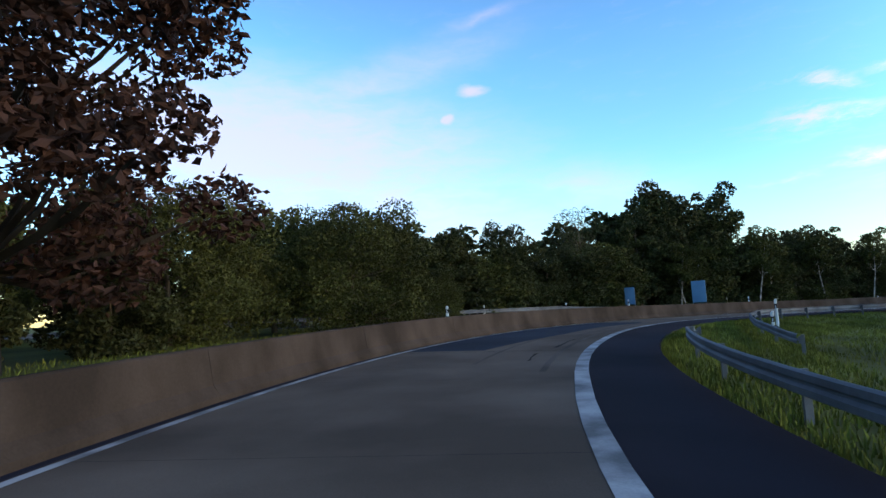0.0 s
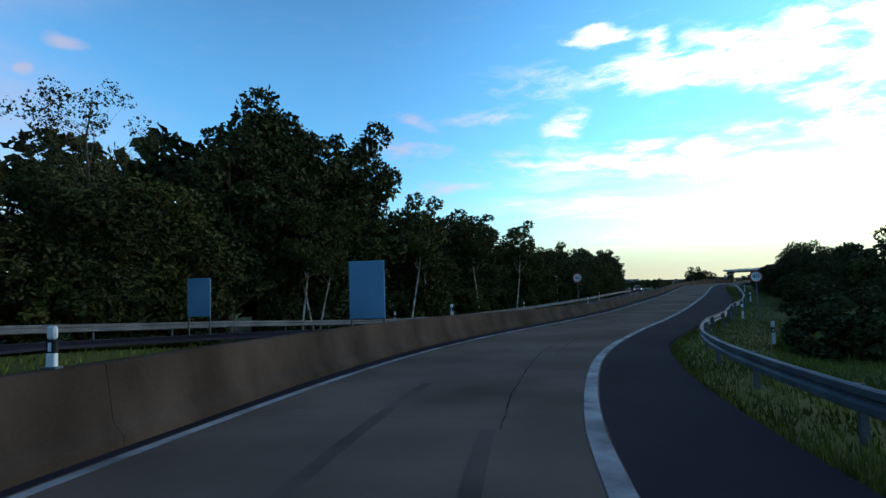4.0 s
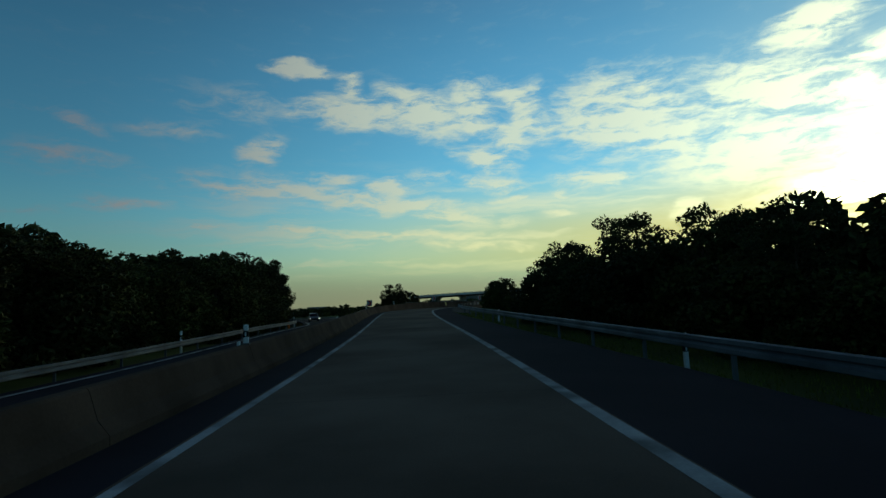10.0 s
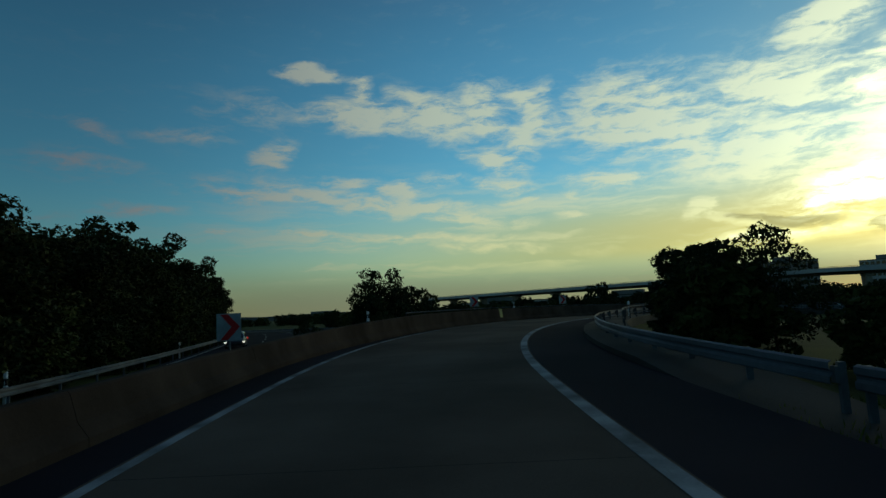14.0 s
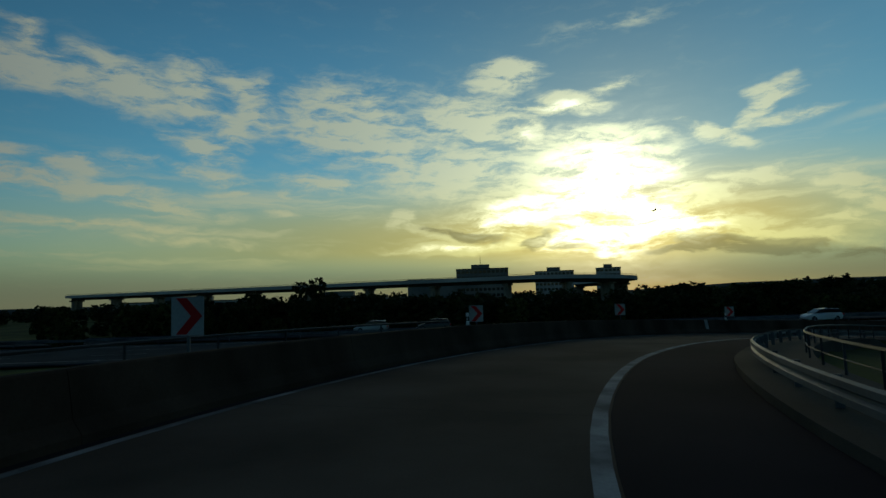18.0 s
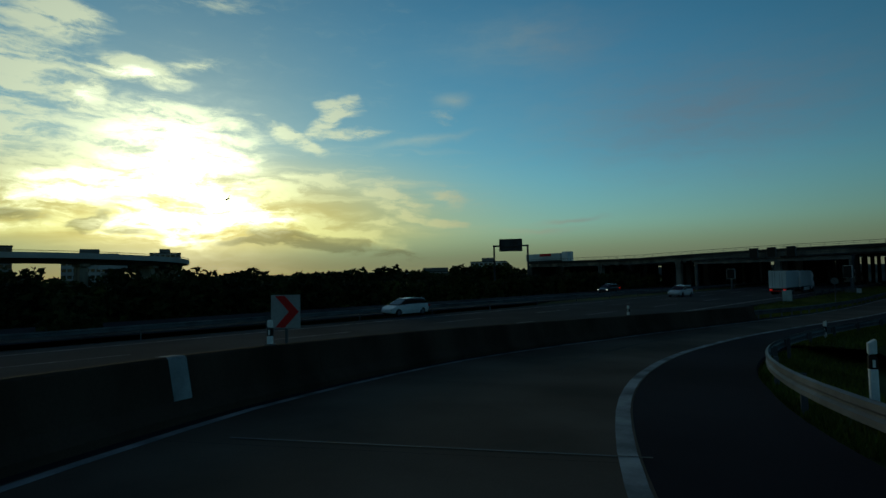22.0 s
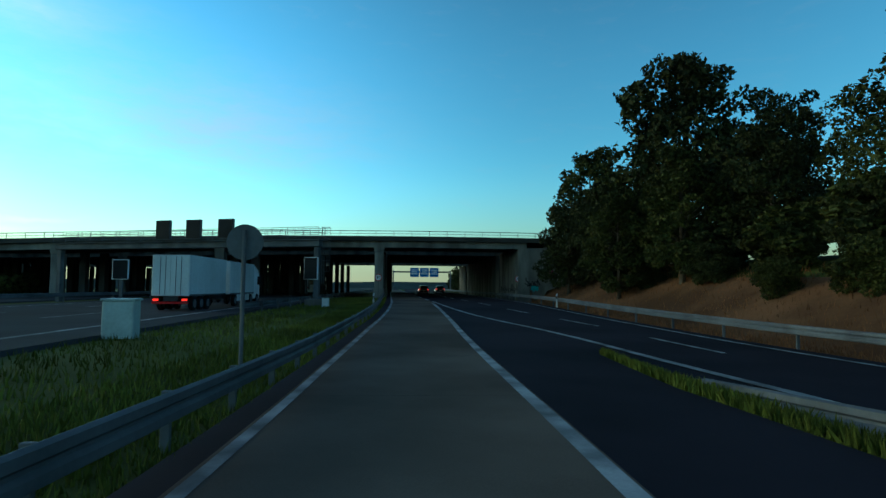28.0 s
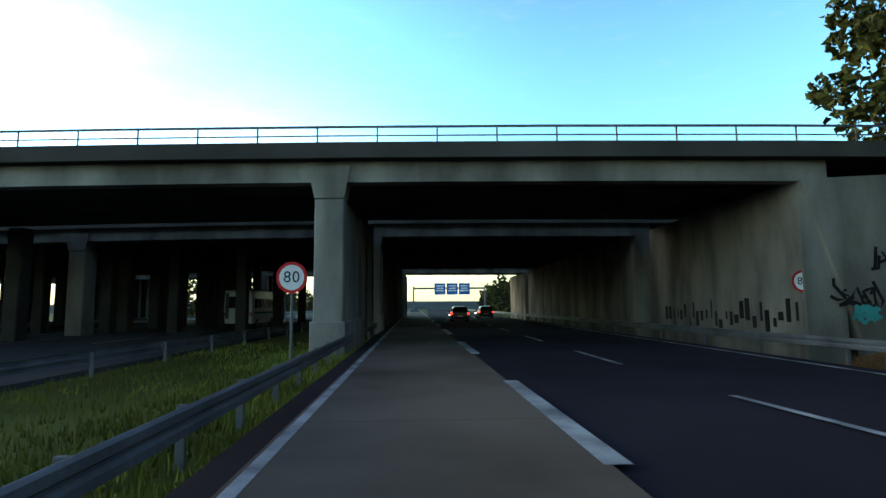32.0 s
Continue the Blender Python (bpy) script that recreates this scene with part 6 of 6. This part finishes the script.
ribbon("deck", [(-5.0, -0.2), (5.0, -0.2), (5.0, -0.5), (2.6, -0.7), (2.4, -1.5), (-2.4, -1.5), (-2.6, -0.7), (-5.0, -0.5)], CONCRETE_DARK_SHADED)
for _o in (-5.1, 5.1):
    ribbon("parapet", [(_o - 0.12, -0.6), (_o + 0.12, -0.6), (_o + 0.12, 0.55), (_o - 0.12, 0.55)], FACADE_PALE)
    ribbon("top_rail", [(_o - 0.05, 0.85), (_o + 0.05, 0.85), (_o + 0.05, 0.95), (_o - 0.05, 0.95)], STEEL_DULL)
_pier = None
for _k in range(0, len(VIADUCT), 3):
    p = VIADUCT[_k]
    d = VIADUCT[min(_k + 1, len(VIADUCT) - 1)] - VIADUCT[max(_k - 1, 0)]
    if _pier is None:
        bm = box(bmesh.new(), -0.8, 0.8, -2.0, 2.0, -11.0, -2.1, 0.1)
        box(bm, -1.0, 1.0, -2.8, 2.8, -2.1, -1.5, 0.1)
        _pier = ob = part("pier", bm, CONCRETE, t)
    else:
        ob = new("pier", _pier.data)
        ob.parent = t
    ob.location, ob.rotation_euler = p - va, (0, 0, math.atan2(d.y, d.x))


def building(place, turn, w, d, floors, label, mat, bays, step=0.0):
    """A block with rows of windows; step: a lower wing's share of the width."""
    t = thing("office_building", place, label, "building", "distant buildings", turn)
    h = floors * 3.4
    part("wall", box(bmesh.new(), -w / 2, w / 2, -d / 2, d / 2, -8, h), mat, t)
    part("roof", box(bmesh.new(), -w / 2 - 0.2, w / 2 + 0.2, -d / 2 - 0.2, d / 2 + 0.2, h, h + 0.5), CONCRETE_DARK_SHADED, t)
    part("plant_room", box(bmesh.new(), -w * 0.2, w * 0.15, -d * 0.2, d * 0.2, h + 0.5, h + 3.0), FACADE, t)
    if step:
        part("wing", box(bmesh.new(), -w / 2 - w * step, -w / 2, -d / 2, d / 2, -8, h * 0.72), mat, t)
    first = None
    for k in range(floors):
        for i in range(bays):
            x = -w / 2 + w * (i + 0.5) / bays
            if first is None:
                first = part("window", box(bmesh.new(), -w / bays * 0.36, w / bays * 0.36, -0.08, 0.06, -0.8, 0.8), GLASS_DARK, t)
                ob = first
            else:
                ob = new("window", first.data)
                ob.parent = t
            ob.location = (x, -d / 2, 1.9 + k * 3.4)
    return t


_p = far_place(102.5, 330)
building(_p, -96.5 + 4, 30, 18, 5, "dark grey terminal office block with a roof mast", FACADE, 12, 0.95)
t = thing("mast", _p + Vector((6, 0, 17.0)), "thin antenna mast on the office roof", "mast")
part("pole", tube(bmesh.new(), (0, 0, 0), (0, 0, 9), 0.2, 0.06, 6), STEEL_DULL, t)
building(far_place(109.8, 380, 2.5), -104.6, 25, 16, 4, "pale flat office block beyond the viaduct", FACADE_PALE, 10)
building(far_place(115.0, 420, 1.5), -109.6, 17, 16, 5, "square pale office tower on the skyline", FACADE_PALE, 6)
building(far_place(139, 400, -3.0), -139, 46, 20, 2, "long pale office block behind the tree belt", FACADE_PALE, 14)
building(far_place(144, 420), -144, 24, 20, 3, "pale office block near the sign gantry", FACADE_PALE, 8)
building(far_place(54, 540, -2.0), -54, 60, 24, 1, "long low pale warehouse on the horizon", FACADE_PALE, 12)
building(far_place(74, 330), -74, 70, 24, 1, "low pale hall behind the viaduct", FACADE_PALE, 12)
building(far_place(88, 300), -88, 50, 20, 1, "grey parking building behind the viaduct", FACADE, 12)

# dark portal sign above the tree belt
t = thing("portal_sign", Vector((272.6, -30.4, -2.4)), "dark direction board on a tall steel portal", "gantry", turn=220)
for x in (-3.2, 3.2):
    part("column", box(bmesh.new(), x - 0.17, x + 0.17, -0.17, 0.17, -6, 9.1), STEEL_DARK, t)
part("beam", box(bmesh.new(), -3.4, 3.4, -0.17, 0.17, 8.8, 9.1), STEEL_DARK, t)
part("board", box(bmesh.new(), -2.2, 2.2, 0.17, 0.3, 7.9, 10.3, 0.04), STEEL_DARK, t, "dark back of the board")
part("brace", box(bmesh.new(), -2.1, 2.1, 0.3, 0.36, 9.0, 9.12), STEEL_DULL, t)

# hills on the horizon
for _az, _d, _w, _h in ((60, 1500, 700, 14), (95, 1700, 500, 16), (135, 1600, 800, 26), (165, 1500, 700, 24), (185, 1400, 600, 20), (35, 1300, 500, 18)):
    p = far_place(_az, _d, -10)
    bm = bmesh.new()
    rows = []
    for i in range(25):
        x = -_w + 2 * _w * i / 24
        z = _h * math.cos(x / _w * math.pi / 2) ** 0.8 + 2.0 * noise.noise(Vector((x * 0.01, _az, 0))) if abs(x) < _w else 0
        rows.append([bm.verts.new((x, y, z * k)) for y, k in ((-120, 0.0), (-50, 0.7), (0, 1.0), (80, 0.0))])
    for a, b in zip(rows, rows[1:]):
        for j in range(3):
            bm.faces.new((a[j], b[j], b[j + 1], a[j + 1]))
    bmesh.ops.rotate(bm, verts=bm.verts, matrix=Matrix.Rotation(radians(-_az), 3, "Z"))
    me = bpy.data.meshes.new("hill")
    bm.to_mesh(me)
    bm.free()
    me.materials.append(HILL)
    ob = new("backdrop_hill", me)
    ob.location = p
    tagged(ob, "low wooded hill on the horizon", "hill", kind="structure")

# an airliner low in the evening sky
t = thing("airplane", Vector((177 + math.sin(radians(113.2)) * 1500, 73 + math.cos(radians(113.2)) * 1500, 205)), "dark airliner silhouette low in the evening sky", "airplane", turn=-10)
bm = bmesh.new()
tube(bm, (-15, 0, 0), (13, 0, 0), 1.9, 1.9, 12)
tube(bm, (13, 0, 0), (18, 0, -0.4), 1.9, 0.3, 12)
tube(bm, (-15, 0, 0), (-21, 0, 1.2), 1.9, 0.4, 12)
part("fuselage", bm, STEEL_DARK, t)
for sgn in (-1, 1):
    bm = bmesh.new()
    vs = [bm.verts.new(c) for c in ((5, sgn * 1.5, -0.8), (-2, sgn * 1.5, -0.8), (-7, sgn * 17, 0.8), (-4.5, sgn * 17, 0.8))]
    bmesh.ops.extrude_face_region(bm, geom=[bm.faces.new(vs)])
    for v in bm.verts[4:]:
        v.co.z += 0.5
    part("wing", bm, STEEL_DARK, t)
    part("engine", tube(bmesh.new(), (0, sgn * 6, -1.9), (4, sgn * 6, -1.9), 0.9, 1.1, 10), STEEL_DARK, t)
    bm = bmesh.new()
    vs = [bm.verts.new(c) for c in ((-16, sgn * 0.8, 0.8), (-19, sgn * 0.8, 0.8), (-21, sgn * 6, 1.4), (-19.5, sgn * 6, 1.4))]
    bmesh.ops.extrude_face_region(bm, geom=[bm.faces.new(vs)])
    for v in bm.verts[4:]:
        v.co.z += 0.3
    part("tailplane", bm, STEEL_DARK, t)
bm = bmesh.new()
vs = [bm.verts.new(c) for c in ((-14, -0.2, 1.5), (-19, -0.2, 1.5), (-21.5, -0.2, 8), (-19, -0.2, 8))]
r = bmesh.ops.extrude_face_region(bm, geom=[bm.faces.new(vs)])
bmesh.ops.translate(bm, verts=[e for e in r["geom"] if isinstance(e, bmesh.types.BMVert)], vec=(0, 0.4, 0))
part("fin", bm, STEEL_DARK, t)

# ---- vehicles ----
def wheel(t, x, y, r, w, name="wheel"):
    hub = part(name, tube(bmesh.new(), (x - w / 2, y, r), (x + w / 2, y, r), r * 0.62, r * 0.62, 14), STEEL, t, "grey wheel rim")
    bm = bmesh.new()
    n = 20
    rings = []
    for i in range(n):
        a = i * math.tau / n
        rings.append([bm.verts.new((x + dx, y + rr * math.cos(a), r + rr * math.sin(a))) for dx, rr in ((-w / 2, r * 0.6), (-w / 2, r * 0.93), (-w / 2 + 0.03, r), (w / 2 - 0.03, r), (w / 2, r * 0.93), (w / 2, r * 0.6))])
    for i in range(n):
        a, b = rings[i], rings[(i + 1) % n]
        for j in range(5):
            bm.faces.new((a[j], a[j + 1], b[j + 1], b[j]))
    part("tyre", bm, RUBBER, hub, "black tyre")
    return hub


def loft(sections):
    """Skins rows of (y, [(x, z), ...]) across the length of a vehicle, with closed ends."""
    bm = bmesh.new()
    rows = [[bm.verts.new((x, y, z)) for x, z in ring] for y, ring in sections]
    k = len(rows[0])
    for a, b in zip(rows, rows[1:]):
        for j in range(k):
            bm.faces.new((a[j], a[(j + 1) % k], b[(j + 1) % k], b[j]))
    bm.faces.new(rows[0])
    bm.faces.new(rows[-1][::-1])
    bmesh.ops.bevel(bm, geom=[e for e in bm.edges], offset=0.025, segments=1, affect="EDGES")
    return bm


def ring(w, z0, z1, k=0.9):
    return [(-w * 0.94, z0), (-w, z0 + (z1 - z0) * 0.35), (-w * 0.98, z0 + (z1 - z0) * 0.75), (-w * k, z1), (w * k, z1), (w * 0.98, z0 + (z1 - z0) * 0.75), (w, z0 + (z1 - z0) * 0.35), (w * 0.94, z0)]


def car(place, turn, paint, label, lamps=True, estate=True):
    """A car that points along +y."""
    t = thing("car", place, label, "car", "cars", turn)
    part("body", loft([(-2.15, ring(0.74, 0.42, 0.85)), (-1.95, ring(0.86, 0.25, 0.98)), (-1.0, ring(0.89, 0.2, 0.99)), (0.6, ring(0.89, 0.2, 0.97)), (1.5, ring(0.86, 0.22, 0.86)), (2.05, ring(0.78, 0.3, 0.68)), (2.2, ring(0.66, 0.36, 0.58))]), paint, t)
    part("cabin", loft([(-2.0 if estate else -1.5, ring(0.72, 0.92, 1.0)), (-1.75 if estate else -1.0, ring(0.7, 0.92, 1.40, 0.8)), (-0.5, ring(0.72, 0.92, 1.47, 0.8)), (0.3, ring(0.72, 0.92, 1.42, 0.8)), (1.15, ring(0.74, 0.9, 0.97))]), GLASS_DARK, t, "dark window band")
    part("roof", loft([(-1.8 if estate else -1.0, ring(0.6, 1.36, 1.43)), (-0.5, ring(0.62, 1.42, 1.5)), (0.35, ring(0.58, 1.36, 1.44))]), paint, t)
    for x in (-0.78, 0.78):
        for y in (-1.3, 1.35):
            wheel(t, x, y, 0.32, 0.2)
        part("tail_lamp", box(bmesh.new(), x - 0.14, x + 0.06, -2.16, -2.02, 0.7, 0.86, 0.02), TAIL if lamps else RED, t, "red tail lamp")
        part("headlamp", box(bmesh.new(), x - 0.16, x + 0.06, 2.02, 2.16, 0.52, 0.64, 0.02), HEAD if lamps else WHITE, t, "headlamp")
        part("mirror", box(bmesh.new(), x * 1.16 - 0.07, x * 1.16 + 0.07, 0.72, 0.82, 0.92, 1.05, 0.02), BLACK, t)
    part("number_plate", box(bmesh.new(), -0.26, 0.26, -2.19, -2.15, 0.5, 0.6), WHITE, t, "plain white plate")
    return t


def trailer(t, y0, y1, z0, z1, w=1.27):
    b = part("box_body", box(bmesh.new(), -w, w, y0, y1, z0, z1, 0.03), TRAILER, t, "white box body")
    for x in (-w, w):
        part("side_rail", box(bmesh.new(), x - 0.015, x + 0.015, y0 + 0.05, y1 - 0.05, z0, z0 + 0.12), STEEL, b)
        for i in range(int((y1 - y0) / 1.1)):
            part("rib", box(bmesh.new(), x - 0.012, x + 0.012, y0 + 0.4 + i * 1.1, y0 + 0.43 + i * 1.1, z0 + 0.14, z1 - 0.04), TRAILER, b)
    part("door", box(bmesh.new(), -w + 0.06, -0.02, y0 - 0.03, y0, z0 + 0.06, z1 - 0.06, 0.01), TRAILER, b)
    part("door", box(bmesh.new(), 0.02, w - 0.06, y0 - 0.03, y0, z0 + 0.06, z1 - 0.06, 0.01), TRAILER, b)
    for x in (-0.7, -0.35, 0.35, 0.7):
        part("lock_rod", tube(bmesh.new(), (x, y0 - 0.05, z0 + 0.1), (x, y0 - 0.05, z1 - 0.1), 0.018, 0.018, 6), STEEL, b)
    return b


def lorry(place, turn):
    t = thing("lorry", place, "white two-box articulated lorry on the motorway", "lorry", turn=turn)
    trailer(t, -9.2, -1.6, 1.05, 3.95)
    trailer(t, -0.6, 6.6, 1.05, 3.9)
    part("chassis", box(bmesh.new(), -0.5, 0.5, -9.1, 8.8, 0.7, 1.05), STEEL_DARK, t)
    part("cab", loft([(6.9, ring(1.18, 0.6, 3.6)), (7.6, ring(1.22, 0.5, 3.75)), (8.7, ring(1.22, 0.45, 3.3)), (9.15, ring(1.12, 0.45, 2.2)), (9.25, ring(1.05, 0.5, 1.4))]), CAR_WHITE, t, "white rounded driver cab")
    for x in (-1.235, 1.235):
        part("side_window", box(bmesh.new(), x - 0.012, x + 0.012, 7.9, 8.75, 1.9, 2.75, 0.01), GLASS_DARK, t)
        part("side_skirt", box(bmesh.new(), x * 0.97 - 0.02, x * 0.97 + 0.02, 1.5, 5.2, 0.45, 1.0), TRAILER, t)
        part("mirror", box(bmesh.new(), x * 1.08 - 0.06, x * 1.08 + 0.06, 8.6, 8.8, 2.0, 2.7, 0.03), BLACK, t)
        part("mudguard", box(bmesh.new(), x * 0.9 - 0.15, x * 0.9 + 0.15, -8.6, -4.6, 1.0, 1.08), BLACK, t)
        for y in (-8.0, -6.7, -5.4, 1.2, 5.9, 8.0):
            wheel(t, x * 0.86, y, 0.5, 0.3)
        part("tail_lamp", box(bmesh.new(), x * 0.78 - 0.18, x * 0.78 + 0.18, -9.25, -9.18, 0.72, 0.86, 0.01), TAIL, t, "red tail lamp")
    part("windscreen", box(bmesh.new(), -1.02, 1.02, 8.9, 9.02, 2.0, 2.9, 0.04), GLASS_DARK, t)
    part("bumper", box(bmesh.new(), -1.2, 1.2, -9.25, -9.15, 0.5, 0.66), RED, t, "red and white rear bumper")
    return t


lorry(main_road(35.9, 4.9), 179).scale = (0.8, 0.78, 0.78)


def camper(place, turn):
    t = thing("camper_bus", place, "white camper bus with a row of side windows", "camper", turn=turn)
    part("body", loft([(-3.3, ring(1.08, 0.5, 2.9, 0.94)), (-3.1, ring(1.14, 0.4, 3.0, 0.95)), (2.2, ring(1.14, 0.4, 3.0, 0.95)), (2.9, ring(1.12, 0.4, 2.2, 0.92)), (3.4, ring(1.04, 0.45, 1.3, 0.92))]), CAR_WHITE, t)
    for x in (-1.15, 1.15):
        for y in (-2.5, -1.5, -0.4, 0.7, 1.7):
            part("window", box(bmesh.new(), x - 0.015, x + 0.015, y - 0.38, y + 0.38, 1.6, 2.35, 0.02), GLASS_DARK, t)
        part("stripe", box(bmesh.new(), x - 0.012, x + 0.012, -3.0, 2.4, 1.15, 1.3), BOARD, t, "blue-grey stripe")
        for y in (-2.0, 2.0):
            wheel(t, x * 0.88, y, 0.38, 0.24)
        part("tail_lamp", box(bmesh.new(), x * 0.85 - 0.07, x * 0.85 + 0.07, -3.36, -3.28, 1.0, 1.3, 0.01), RED, t, "red tail lamp")
    part("rear_window", box(bmesh.new(), -0.75, 0.75, -3.36, -3.27, 1.6, 2.5, 0.03), GLASS_DARK, t)
    part("rear_ladder", box(bmesh.new(), -0.95, -0.7, -3.42, -3.36, 0.8, 2.8), STEEL_DULL, t)
    part("roof_rack", box(bmesh.new(), -0.9, 0.9, -2.6, 1.6, 3.02, 3.12, 0.02), STEEL_DULL, t)
    return t


camper(main_road(90, 3.4), 180)
car(Vector((242.9, 21.7, -2.3)), 0, CAR_WHITE, "white van-like car on the motorway", False)
car(Vector((236.5, -20.2, -2.3)), 0, CAR_WHITE, "white car on the motorway before the bridges", False)
car(main_road(30, -20), 0, CAR_DARK, "dark car on the opposite carriageway with headlamps on")
car(Vector((250.5, 75.0, -2.3)), 0, CAR_SILVER, "silver car seen over the barrier", False)
car(Vector((249.5, 67.0, -2.3)), 0, CAR_DARK, "dark car seen over the barrier", False)
car(right_road(100, 0.2), 180, CAR_DARK, "dark car ahead with red tail lamps lit")
car(right_road(88, -3.6), 180, CAR_DARK, "dark car in the middle lane with red tail lamps lit")
car(main_road(46, 1.4), 180, CAR_DARK, "black estate car behind the lorry", True)
car(side_road(222, -0.9), math.degrees(math.atan2(-(side_road(221, 0) - side_road(223, 0)).x, (side_road(221, 0) - side_road(223, 0)).y)), CAR_DARK, "dark car coming along the side road with headlamps on")

# a white lorry on the bridge, its lettering a plain red bar
t = thing("lorry", PIER + AX * -72 + Vector((0, -3.4, 5.9)), "white box lorry crossing the bridge behind the railing", "lorry", turn=math.degrees(math.atan2(AX.y, AX.x)))
part("box_body", box(bmesh.new(), -6.5, 4.5, -1.25, 1.25, 0.9, 2.7, 0.03), TRAILER, t, "white box body")
part("cab", box(bmesh.new(), 4.7, 6.8, -1.2, 1.2, 0.5, 3.0, 0.2), CAR_WHITE, t, "white driver cab")
part("chassis", box(bmesh.new(), -6.4, 6.5, -0.5, 0.5, 0.5, 1.0), STEEL_DARK, t)
part("red_bar", box(bmesh.new(), -2.0, 1.6, -1.27, -1.25, 2.0, 2.7), RED, t, "plain red bar in place of lettering")
part("red_bar", box(bmesh.new(), -2.0, 1.6, 1.25, 1.27, 2.0, 2.7), RED, t, "plain red bar in place of lettering")
